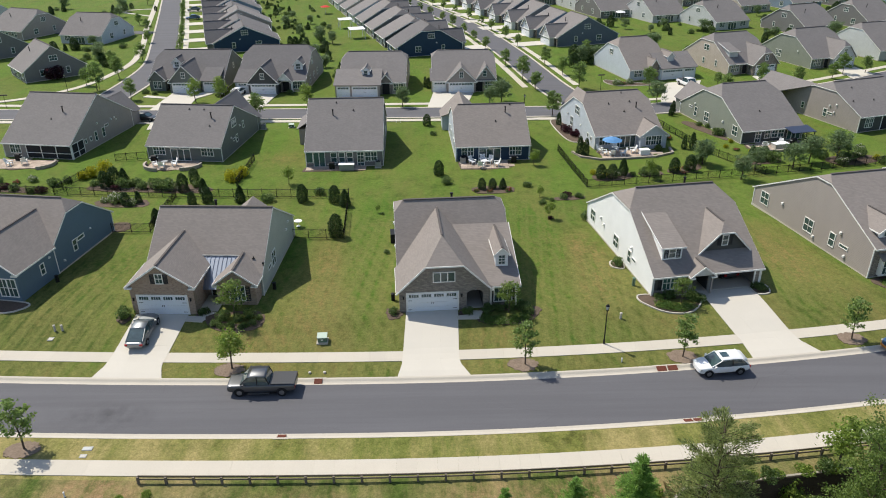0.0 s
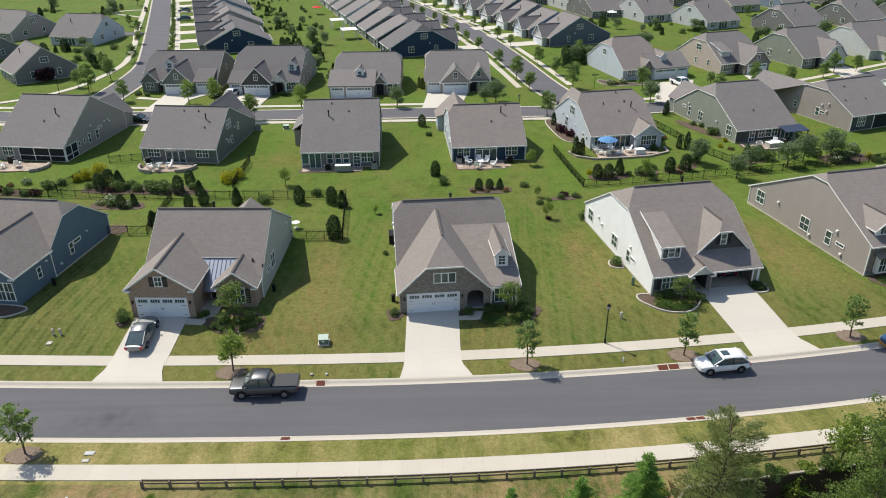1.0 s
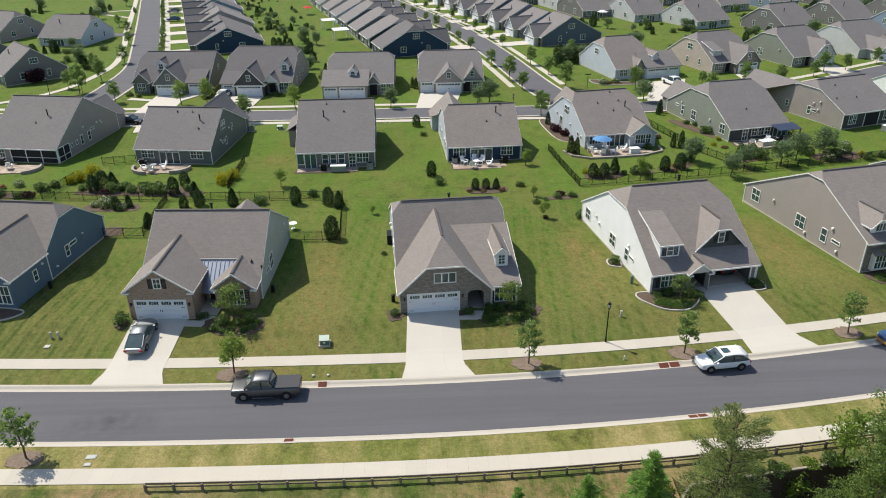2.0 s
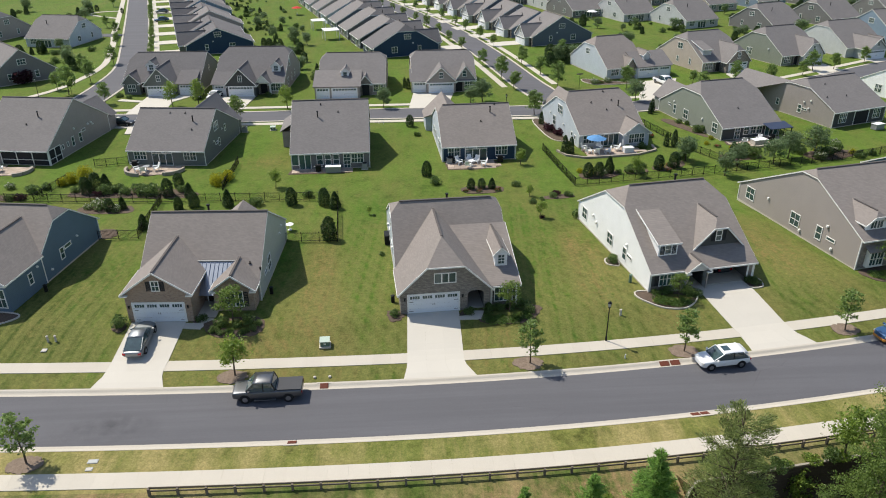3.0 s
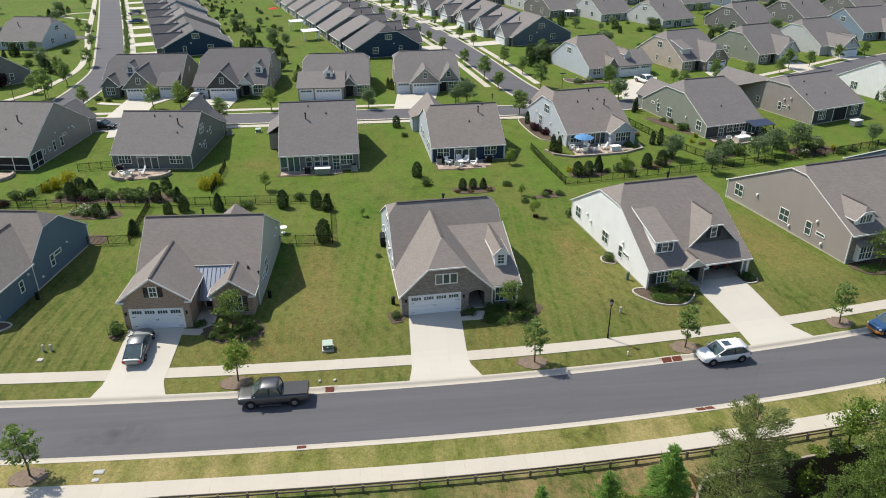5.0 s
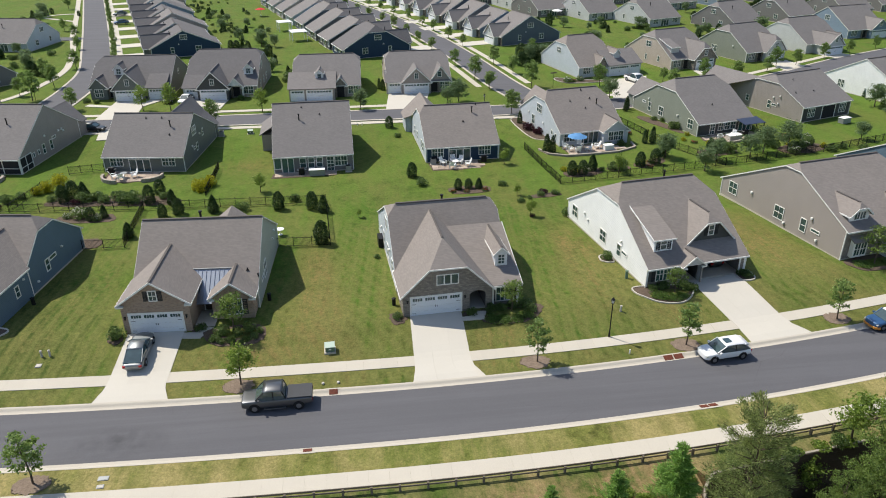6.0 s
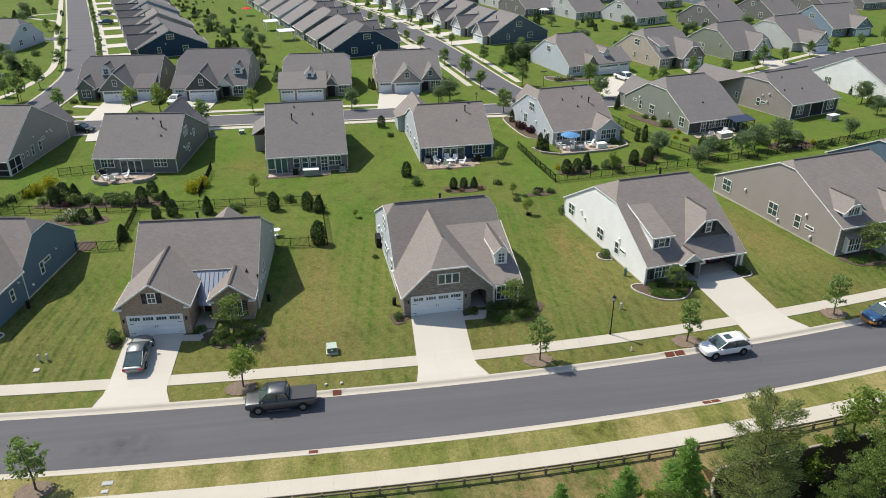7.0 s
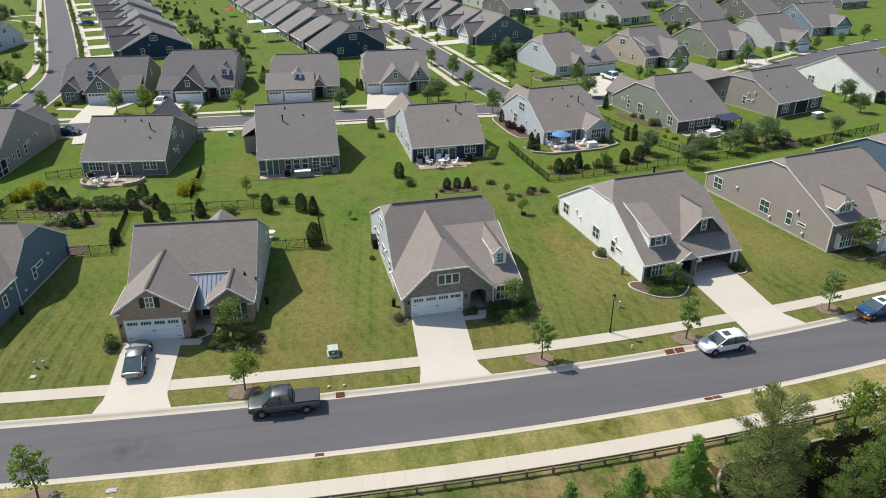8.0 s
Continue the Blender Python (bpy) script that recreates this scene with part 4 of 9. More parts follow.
# -- front row --
def inner_room(parent, x0, x1, y0, y1, z1, wallm, floorm, name="recess"):
    """The inside of a porch or garage behind an opening."""
    bm = bmesh.new()
    box(bm, x0, y0, -0.05, x1, y1, 0.06)
    part("floor", bm, floorm, parent)
    for q in ((x0 - 0.1, y0, x0, y1), (x1, y0, x1 + 0.1, y1), (x0 - 0.1, y1, x1 + 0.1, y1 + 0.1)):
        bm = bmesh.new()
        box(bm, q[0], q[1], 0.06, q[2], q[3], z1)
        part("wall", bm, wallm, parent)
    bm = bmesh.new()
    box(bm, x0 - 0.1, y0, z1, x1 + 0.1, y1 + 0.1, z1 + 0.08)
    part("ceiling", bm, M_TRIM, parent)


def entry_door(parent, x, m, w=0.95, h=2.05, mat=M_DOOR, z=0.06):
    bm = bmesh.new()
    box(bm, x - w / 2, -0.04, z, x + w / 2, 0.0, z + h, m)
    for i in (-1, 1):
        box(bm, x + i * w / 4 - 0.15, -0.055, z + 0.2, x + i * w / 4 + 0.15, -0.03, z + 0.8, m)
        box(bm, x + i * w / 4 - 0.15, -0.055, z + 1.0, x + i * w / 4 + 0.15, -0.03, z + 1.8, m)
    d = part("door", bm, mat, parent, "panelled entrance door")
    b2 = bmesh.new()
    for a, b in ((x - w / 2 - 0.1, x - w / 2), (x + w / 2, x + w / 2 + 0.1)):
        box(b2, a, -0.06, z, b, 0.0, z + h + 0.1, m)
    box(b2, x - w / 2, -0.06, z + h, x + w / 2, 0.0, z + h + 0.1, m)
    part("door_frame", b2, M_TRIM, d)
    b3 = bmesh.new()
    rod(b3, m @ Vector((x + w * 0.38, -0.04, z + 1.0)), m @ Vector((x + w * 0.38, -0.11, z + 1.0)), 0.03, 0.03, 6)
    part("door_handle", b3, M_RIM, d)


def slider(parent, x, w, h, m, panels=3, transom=True, z=0.08):
    """Glazed patio doors with a transom light over them."""
    window(parent, x, z, w, h * (0.8 if transom else 1), m, cols=1, rows=1, sashes=panels, name="patio_door")
    if transom:
        window(parent, x, z + h * 0.86, w, h * 0.14, m, cols=1, rows=1, sashes=max(2, panels - 1), name="transom_window")


def wall_lamp(parent, x, z, m):
    bm = bmesh.new()
    box(bm, x - 0.06, -0.16, z, x + 0.06, -0.04, z + 0.26, m)
    box(bm, x - 0.03, -0.06, z + 0.1, x + 0.03, 0.0, z + 0.16, m)
    box(bm, x - 0.09, -0.19, z + 0.26, x + 0.09, -0.01, z + 0.29, m)
    part("wall_lamp", bm, M_BLACK, parent, "black wall lantern")


def blue_house():
    h = House("blue clapboard house with a taupe shingle roof", -55.96, 66.97, -8.6, 12.5, S_BLUE, y0=5.2, e0=3.3, yr=9.8, zr=6.9, y1=16.3, e1=2.6, kl=5.8, kr=5.8, z=0.5)
    h.gable(5.7, 12.5, -0.9, 3.35, 6.0, S_BLUE)
    r = right(12.5)
    window(h.ob, 2.9, 1.2, 0.55, 1.1, r, 1, 2)
    window(h.ob, 8.7, 1.15, 0.6, 1.2, r, 1, 2)
    window(h.ob, 9.9, 2.0, 1.2, 0.32, r, 1, 1)
    h.side_fix(r, [(4.2, 2.35), (6.4, 0.9), (11.8, 2.3)], 0.18)
    f = front(-0.9)
    window(h.ob, 11.3, 0.6, 1.8, 1.9, f, 2, 2, 2)
    window(h.ob, 8.0, 0.6, 1.5, 1.9, f, 2, 2, 2)
    garage_door(h.ob, 2.85, 4.88, 2.05, front(5.2))
    h.pipe(11.2, 1.8, 0.4, 0.05)
    h.done()


def brick_house():
    h = House("pale sage house with brown brick front and metal porch roof", -31.6, 61.6, -2.6, 11.85, S_SAGEL, y0=3.8, e0=2.45, yr=10.2, zr=7.05, y1=18.2, e1=2.6, z=0.5)
    h.gable(0.0, 6.2, 0.0, 3.25, 5.4, X_BRICK)
    h.gable(7.75, 11.65, 1.9, 2.5, 3.95, X_BRICK)
    f = front(0)
    garage_door(h.ob, 3.05, 4.75, 2.05, f)
    window(h.ob, 3.1, 3.45, 0.62, 0.95, f, 2, 2, shutters=M_SHUTTER)
    wall_lamp(h.ob, 0.28, 1.55, f)
    wall_lamp(h.ob, 5.85, 1.55, f)
    window(h.ob, 9.8, 0.55, 1.5, 1.6, front(1.9), 2, 2, 2, shutters=M_SHUTTER)
    # standing seam roof over the entry
    bm = bmesh.new()
    ya, yb = 2.3, 5.35
    za, zb = h.plane(ya) + 0.13, h.plane(yb) + 0.13
    slab(bm, [(4.6, ya, za), (9.3, ya, za), (9.3, yb, zb), (4.6, yb, zb)], 0.06)
    pr = part("porch_roof", bm, M_METALROOF, h.ob, "grey standing seam metal roof")
    x = 4.75
    while x < 9.3:
        b2 = bmesh.new()
        beam(b2, (x, ya, za + 0.03), (x, yb, zb + 0.03), 0.04, 0.07)
        part("seam", b2, M_METALROOF, pr)
        x += 0.42
    bm = bmesh.new()
    beam(bm, (4.6, yb, zb + 0.05), (9.3, yb, zb + 0.05), 0.14, 0.1)
    part("flashing", bm, M_GREYBOX, pr)
    bm = bmesh.new()
    box(bm, 6.2, 3.74, 0.0, 8.0, 3.79, 2.3)
    part("porch_back", bm, X_BRICK, h.ob)
    entry_door(h.ob, 7.1, front(3.72))
    bm = bmesh.new()
    box(bm, 6.15, 0.6, -0.3, 8.05, 3.8, 0.05)
    part("porch_step", bm, M_CONC, h.ob)
    r = right(11.85)
    window(h.ob, 8.6, 1.15, 1.3, 1.5, r, 2, 2)
    window(h.ob, 6.8, 1.6, 1.1, 0.3, r, 1, 1)
    h.side_fix(r, [(14.4, 2.4), (15.5, 2.9)], 0.2)
    h.vents([(10.8, 5.2)])
    h.pipe(11.9, 4.6, 0.25, 0.07)
    # rear sun room roof that shows over the ridge
    h.far_gable(4.6, 8.2, 21.2, 2.2, 3.6, S_SAGEL)
    bm = bmesh.new()
    rod(bm, (5.2, 12.2, 5.4), (5.2, 12.2, 6.9), 0.12, 0.12, 10)
    rod(bm, (5.2, 12.2, 6.9), (5.2, 12.2, 7.05), 0.2, 0.18, 10)
    part("vent_pipe", bm, M_BLACK, h.ob)
    h.done()


def stone_house():
    h = House("grey stone fronted house with an arched entry and dormer", -5.62, 61.15, 4.0, 11.6, S_PALEB, y0=5.2, e0=2.45, yr=10.8, zr=7.35, y1=20.5, e1=2.45, kl=6.4, kr=6.4, z=0.5, skip_front=True)
    # shallower roof over the porch, breaking into the main slope
    bm = bmesh.new()
    yt = 8.45
    zt = h.plane(yt)
    ms = (zt - 2.45) / (yt - 0.5)
    slab(bm, [(5.0, 0.15, 2.45 - 0.35 * ms + 0.06), (11.88, 0.15, 2.45 - 0.35 * ms + 0.06), (11.88, yt, zt + 0.065), (5.0, yt, zt + 0.065)], 0.13)
    part("porch_roof", bm, M_ROOF, h.ob, "shingled roof running down over the porch")
    bm = bmesh.new()
    slab(bm, [(11.6, 0.5, -0.6), (11.6, 5.2, -0.6), (11.6, 5.2, 2.45), (11.6, yt, zt - 0.1), (11.6, 0.5, 2.4)], 0.2)
    part("wall", bm, S_PALEB, h.ob)
    bm = bmesh.new()
    box(bm, 8.8, 0.5, -0.6, 11.4, 0.7, 2.4)
    part("wall", bm, X_STONE, h.ob)
    h.board((8.9, 0.12, 2.24), (11.9, 0.12, 2.24), 0.1, 0.16, "gutter")
    h.board((11.9, 0.15, 2.3), (11.9, yt, zt), 0.05, 0.19)
    # stone gable with an arched opening
    arch = [(6.55 + 0.8 + 0.8 * math.cos(math.pi * (1 - i / 8)), 1.75 + 0.45 * math.sin(math.pi * i / 8)) for i in range(9)]
    z0, e, k = -0.6, 2.45, 4.95
    m = (6.7 - 2.45) / 4.4
    kx = (k - e) / m
    pieces = [[(0, z0), (6.55, z0), (6.55, 1.75), (6.55, e), (0, e)], [(8.15, z0), (8.8, z0), (8.8, e), (8.15, e), (8.15, 1.75)], arch + [(8.15, e), (6.55, e)],
              [(0, e), (8.8, e), (8.8 - kx, k), (kx, k)]]
    h.gable(0.0, 8.8, 0.0, e, 6.7, X_STONE, clip=k, pieces=pieces, hip=0.56)
    f = front(0)
    garage_door(h.ob, 3.22, 4.88, 2.02, f)
    window(h.ob, 4.35, 3.25, 2.0, 0.95, f, 1, 1, 3)
    wall_lamp(h.ob, 0.4, 1.5, f)
    wall_lamp(h.ob, 6.05, 1.5, f)
    inner_room(h.ob, 6.5, 8.2, 0.2, 3.6, 2.3, M_DARKWALL, M_CONC)
    entry_door(h.ob, 7.35, front(3.6))
    # arch ring
    bm = bmesh.new()
    for i in range(8):
        a0, a1 = math.pi * (1 - i / 8), math.pi * (1 - (i + 1) / 8)
        p = [(7.35 + r_ * math.cos(a), -0.04, 1.75 + (r_ - 0.35) * math.sin(a)) for a, r_ in ((a0, 0.8), (a1, 0.8), (a1, 1.02), (a0, 1.02))]
        slab(bm, p, 0.08)
    bmesh.ops.recalc_face_normals(bm, faces=bm.faces[:])
    part("arch_stone", bm, X_STONE, h.ob, "row of upright stones round the arch")
    window(h.ob, 10.2, 0.5, 1.7, 1.6, front(0.5), 2, 2, 2, shutters=M_SHUTTER)
    for xx in (8.95, 11.45):
        bm = bmesh.new()
        box(bm, xx - 0.09, 0.18, 0.0, xx + 0.09, 0.36, 2.3)
        part("porch_post", bm, M_TRIM, h.ob)
    # dormer, standing on the porch roof
    h.y0, h.e0, h.m0 = 0.5, 2.45, ms
    h.gable(9.7, 10.95, 2.6, 4.65, 5.25, S_WHITE, floating=True, oh=0.18)
    window(h.ob, 10.33, 3.5, 0.6, 0.95, front(2.6), 2, 3)
    l = left(0)
    window(h.ob, -7.8, 0.9, 0.8, 1.4, l, 1, 2)
    window(h.ob, -11.5, 0.9, 1.3, 1.4, l, 2, 2)
    window(h.ob, -15.0, 0.9, 0.8, 1.4, l, 1, 2)
    window(h.ob, -12.4, 3.9, 1.4, 1.2, l, 2, 2)
    h.side_fix(l, [(-6.4, 1.4), (-9.6, 2.4), (-17, 1.8)], 0.3)
    # little lean-to behind, dark
    bm = bmesh.new()
    box(bm, -0.6, 15.6, -0.6, -0.02, 17.2, 1.1)
    part("side_box", bm, M_BLACK, h.ob, "dark cover beside the rear wall")
    bm = bmesh.new()
    rod(bm, (6.3, 13.0, 5.9), (6.3, 13.0, 7.0), 0.12, 0.12, 10)
    rod(bm, (6.3, 13.0, 7.0), (6.3, 13.0, 7.12), 0.2, 0.18, 10)
    part("vent_pipe", bm, M_BLACK, h.ob)
    h.done()


def white_house():
    h = House("white clapboard house with dormers and an open garage", 19.62, 63.65, 8.7, 11.75, S_WHITE, y0=0.0, e0=2.4, yr=9.5, zr=7.95, y1=19.1, e1=2.45, kl=6.5, kr=6.5, z=0.5, skip_front=True)
    f = front(0)
    bm = bmesh.new()
    box(bm, 0.2, 0.0, -0.6, 3.4, 0.2, 2.4)
    part("wall", bm, S_DGREY, h.ob)
    bm = bmesh.new()
    box(bm, 0.2, -0.05, -0.6, 3.45, -0.002, 0.65)
    part("stone_skirt", bm, X_STONE, h.ob, "low stone skirt")
    window(h.ob, 1.9, 0.65, 1.6, 1.45, f, 2, 2, 2, shutters=M_SHUTTER, glass=M_GLASSG)
    for a, b, c, d in ((6.0, 6.35, -0.6, 2.4), (11.0, 11.55, -0.6, 2.4), (6.35, 11.0, 2.08, 2.4)):
        bm = bmesh.new()
        box(bm, a, 0.0, c, b, 0.2, d)
        part("wall", bm, X_STONE, h.ob)
    bm = bmesh.new()
    lattice(bm, [(6.23, 6.38), (10.97, 11.12)], [(-0.04, 0.0), (2.05, 2.2)], f, -0.05, 0.03)
    part("door_frame", bm, M_TRIM, h.ob)
    inner_room(h.ob, 6.1, 11.25, 0.2, 6.6, 2.3, M_GARWALL, M_FLOORIN)
    inner_room(h.ob, 3.5, 5.95, 0.2, 2.4, 2.3, S_DGREY, M_CONC)
    entry_door(h.ob, 4.7, front(2.4), mat=M_REDDOOR)
    h.gable(3.75, 6.15, -0.7, 2.3, 3.25, S_LGREY, pieces=[[(3.75, 2.3), (6.15, 2.3), (4.95, 3.25)]], oh=0.2)
    for xx in (3.85, 6.05):
        bm = bmesh.new()
        box(bm, xx - 0.07, -0.62, -0.3, xx + 0.07, -0.48, 2.3)
        part("porch_post", bm, S_TAUPE, h.ob)
    bm = bmesh.new()
    box(bm, 3.6, -0.75, -0.4, 6.1, 0.3, 0.04)
    part("porch_step", bm, M_CONC, h.ob)
    h.gable(5.7, 10.9, 1.95, 3.65, 6.3, S_DGREY, clip=5.55, floating=True, hip=0.7)
    window(h.ob, 8.3, 4.15, 0.55, 1.05, front(1.95), 1, 2, shutters=M_SHUTTER)
    h.dormer_box(1.35, 3.45, 1.4, 1.5, 0.3, S_WHITE)
    window(h.ob, 2.4, h.plane(1.4) + 0.27, 0.62, 1.02, front(1.4), 1, 2, shutters=M_SHUTTER)
    l = left(0)
    window(h.ob, -6.0, 0.85, 0.75, 1.3, l, 1, 2)
    window(h.ob, -9.8, 0.85, 1.35, 1.3, l, 2, 2)
    window(h.ob, -17.2, 0.85, 1.3, 1.3, l, 2, 2)
    window(h.ob, -4.8, 1.5, 1.1, 0.25, l, 1, 1)
    h.side_fix(l, [(-5.6, 2.6), (-14.6, 2.2), (-13.6, 1.7)], 0.24)
    bm = bmesh.new()
    rod(bm, (8.6, 12.4, 6.0), (8.6, 12.4, 7.5), 0.12, 0.12, 10)
    rod(bm, (8.6, 12.4, 7.5), (8.6, 12.4, 7.62), 0.2, 0.18, 10)
    part("vent_pipe", bm, M_BLACK, h.ob)
    h.done()


def taupe_house():
    h = House("taupe clapboard house with white trim and a long side wall", 43.2, 66.8, 11.2, 12.6, S_TAUPE, y0=0.0, e0=3.65, yr=9.1, zr=8.22, y1=20.8, e1=2.4, kl=7.6, kr=7.6, z=0.5, front_wall=X_STONE)
    l = left(0)
    window(h.ob, -6.0, 0.95, 0.8, 1.5, l, 1, 2)
    window(h.ob, -10.0, 0.9, 1.45, 1.5, l, 2, 2)
    window(h.ob, -18.5, 0.9, 1.45, 1.5, l, 2, 2)
    window(h.ob, -4.1, 1.55, 1.2, 0.28, l, 1, 1)
    h.side_fix(l, [(-4.9, 2.85), (-15.0, 2.2), (-8.9, 0.6), (-3.7, 0.6)], 0.26)
    f = front(0)
    bm = bmesh.new()
    box(bm, 0.95, -0.5, 0.35, 2.95, 0.0, 2.3)
    part("bay", bm, M_TRIM, h.ob, "white box bay")
    window(h.ob, 1.95, 0.6, 1.6, 1.5, front(-0.5), 2, 2, 2)
    bm = bmesh.new()
    slab(bm, [(0.6, -0.9, 2.35), (4.0, -0.9, 2.35), (4.0, 0.0, 2.8), (0.6, 0.0, 2.8)], 0.1)
    part("awning_roof", bm, M_ROOF, h.ob)
    h.gable(1.0, 3.6, 0.9, 5.0, 6.1, S_WHITE, floating=True, clip=5.6)
    window(h.ob, 2.3, h.plane(0.9) + 0.2, 1.5, 0.85, front(0.9), 2, 1, 2)
    h.gable(5.4, 11.6, -2.0, 2.5, 5.6, S_LGREY, clip=4.6)
    garage_door(h.ob, 8.6, 4.88, 2.05, front(-2.0))
    h.done()


def far_blue_house():
    h = House("blue clapboard house at the end of the row", 64.5, 74.5, 15.0, 12.5, S_BLUE, yr=9.5, zr=7.8, y1=19.5, kl=6.4, kr=6.4, z=0.5)
    h.gable(5, 11, -1.5, 2.45, 5.2, S_BLUE)
    window(h.ob, -14, 1.0, 1.3, 1.4, left(0), 2, 2)
    garage_door(h.ob, 8, 4.88, 2.05, front(-1.5))
    h.done()


# entry and garage walls hold the indoor shade in their dark colours
M_DARKWALL = speckled("shaded_stone", (0.13, 0.12, 0.11), 0.9, 0.3, 6.0, 0.8, 0.3)
M_GARWALL = speckled("shaded_garage_wall", (0.16, 0.15, 0.14), 0.85, 0.2, 6.0, 0.8, 0.2)
M_REDDOOR = speckled("dark_red_door", (0.12, 0.015, 0.015), 0.45, 0.2, 10.0, 1.0, 0.1)
blue_house()
brick_house()
stone_house()
white_house()
taupe_house()
far_blue_house()


# -- second row, seen from its gardens --
def row_two():
    h = House("taupe house with a screened porch beside its patio", -69.9, 110.9, -9.0, 11.6, S_TAUPE, M_ROOF2, yr=9.2, zr=8.0, y1=18.0, e0=2.5, e1=3.0)
    f = front(0)
    window(h.ob, 2.0, 0.8, 1.7, 1.4, f, 2, 2, 2)
    bm = bmesh.new()
    box(bm, 3.9, -0.03, 0.05, 11.55, -0.005, 2.3)
    sc = part("porch_screen", bm, M_SCREEN, h.ob, "dark insect screen of the porch")
    bm = bmesh.new()
    for i in range(4):
        x = 3.9 + 7.6 * i / 3
        box(bm, x - 0.06, -0.09, 0.0, x + 0.06, -0.02, 2.35)
    box(bm, 3.9, -0.09, 0.85, 11.55, -0.035, 0.93)
    box(bm, 3.9, -0.09, 2.25, 11.55, -0.035, 2.35)
    part("screen_frame", bm, M_TRIM, sc)
    r = right(11.6)
    bm = bmesh.new()
    box(bm, 0.1, -0.03, 0.1, 3.2, -0.005, 2.3, r)
    sc = part("porch_screen", bm, M_SCREEN, h.ob)
    bm = bmesh.new()
    for x in (0.1, 1.65, 3.2):
        box(bm, x - 0.06, -0.09, 0.0, x + 0.06, -0.02, 2.35, r)
    box(bm, 0.1, -0.09, 0.85, 3.2, -0.035, 0.93, r)
    box(bm, 0.1, -0.09, 2.25, 3.2, -0.035, 2.35, r)
    part("screen_frame", bm, M_TRIM, sc)
    window(h.ob, 3.9, 1.4, 0.4, 0.6, r, 1, 1)
    window(h.ob, 5.3, 1.4, 0.4, 0.6, r, 1, 1)
    window(h.ob, 6.8, 1.0, 0.6, 1.4, r, 1, 2)
    window(h.ob, 9.0, 1.0, 0.7, 1.4, r, 1, 2)
    window(h.ob, 10.1, 2.4, 1.0, 0.3, r, 1, 1)
    h.side_fix(r, [(7.6, 3.4), (11.6, 3.0), (12.6, 3.0), (13.0, 2.6)], 0.25)
    h.pipe(7.6, 5.6)
    h.vents([(6.3, 4.2)])
    h.far_gable(6, 11.6, 20.5, 2.6, 5.4, S_TAUPE)
    h.done()

    h = House("dark grey-green house with glazed patio doors", -46.5, 108.55, -7.0, 11.9, S_GREEN, M_ROOF2, yr=6.9, zr=6.95, y1=16.5, e0=2.55, e1=2.4)
    f = front(0)
    window(h.ob, 1.9, 0.95, 1.8, 1.25, f, 2, 2, 2)
    slider(h.ob, 5.3, 3.0, 2.2, f)
    window(h.ob, 9.6, 0.95, 1.8, 1.25, f, 2, 2, 2)
    r = right(11.9)
    window(h.ob, 6.0, 3.9, 1.7, 1.2, r, 2, 2, 2)
    window(h.ob, 6.6, 1.2, 0.6, 1.1, r, 1, 2)
    window(h.ob, 9.8, 2.6, 0.5, 1.0, r, 1, 2)
    window(h.ob, 5.4, 1.8, 0.9, 0.28, r, 1, 1)
    h.side_fix(r, [(4.2, 2.4), (8.2, 3.2)], 0.25)
    h.pipe(9.0, 4.6)
    h.vents([(5.0, 6.0), (7.4, 6.0), (9.2, 3.2)])
    h.far_gable(4.6, 10.4, 19.5, 2.5, 6.3, S_GREEN)
    h.far_gable(11.9 - 3.2, 11.9 + 0.1, 17.5, 2.4, 4.2, S_GREEN)
    h.done()

    h = House("grey house with a corner sun room and white door", -21.4, 104.25, 1.6, 11.55, S_GREY, M_ROOF2, yr=8.9, zr=8.1, y1=17.8, e0=2.75, e1=2.75)
    f = front(0)
    window(h.ob, 0.55, 0.75, 0.9, 1.6, f, 1, 1, 1, glass=M_GLASSG)
    window(h.ob, 2.0, 0.1, 1.6, 2.15, f, 1, 1, 2, name="patio_door", glass=M_GLASSG)
    for x in (4.2, 5.4, 6.6):
        window(h.ob, x, 0.75, 0.8, 1.4, f, 1, 2)
    window(h.ob, 8.2, 0.1, 0.9, 2.1, f, 2, 4, name="patio_door")
    window(h.ob, 9.75, 0.85, 1.7, 1.35, f, 2, 2, 2)
    h.pipe(3.9, 5.8)
    h.vents([(7.0, 6.6), (4.3, 8.0)])
    # side wing towards the street
    bm = bmesh.new()
    box(bm, -2.4, 11.0, -0.6, 0.0, 17.8, 2.6)
    part("wall", bm, S_TAUPE, h.ob)
    bm = bmesh.new()
    slab(bm, [(-2.75, 10.7, 2.65), (0.0, 10.7, 4.4), (0.0, 18.1, 4.4), (-2.75, 18.1, 2.65)], 0.12)
    part("roof", bm, M_ROOF2, h.ob)
    window(h.ob, 12.5, 1.0, 0.7, 1.3, right(11.55), 1, 2)
    window(h.ob, 6.2, 3.8, 1.3, 1.1, right(11.55), 2, 2)
    h.done()

    h = House("navy house with pale blue sides beside a stone patio", 1.15, 105.9, 3.0, 11.35, S_NAVY, M_ROOF, yr=7.3, zr=6.9, y1=16.5, e0=2.6, e1=2.5, kl=6.0, side=S_PALEB)
    f = front(0)
    window(h.ob, 1.8, 0.9, 1.7, 1.35, f, 2, 2, 2)
    slider(h.ob, 5.2, 3.2, 2.25, f)
    window(h.ob, 9.1, 0.9, 1.7, 1.35, f, 2, 2, 2)
    bm = bmesh.new()
    box(bm, 3.45, -0.02, 0, 3.6, -0.003, 2.4)
    part("wall_panel", bm, M_TRIM, h.ob)
    l = left(0)
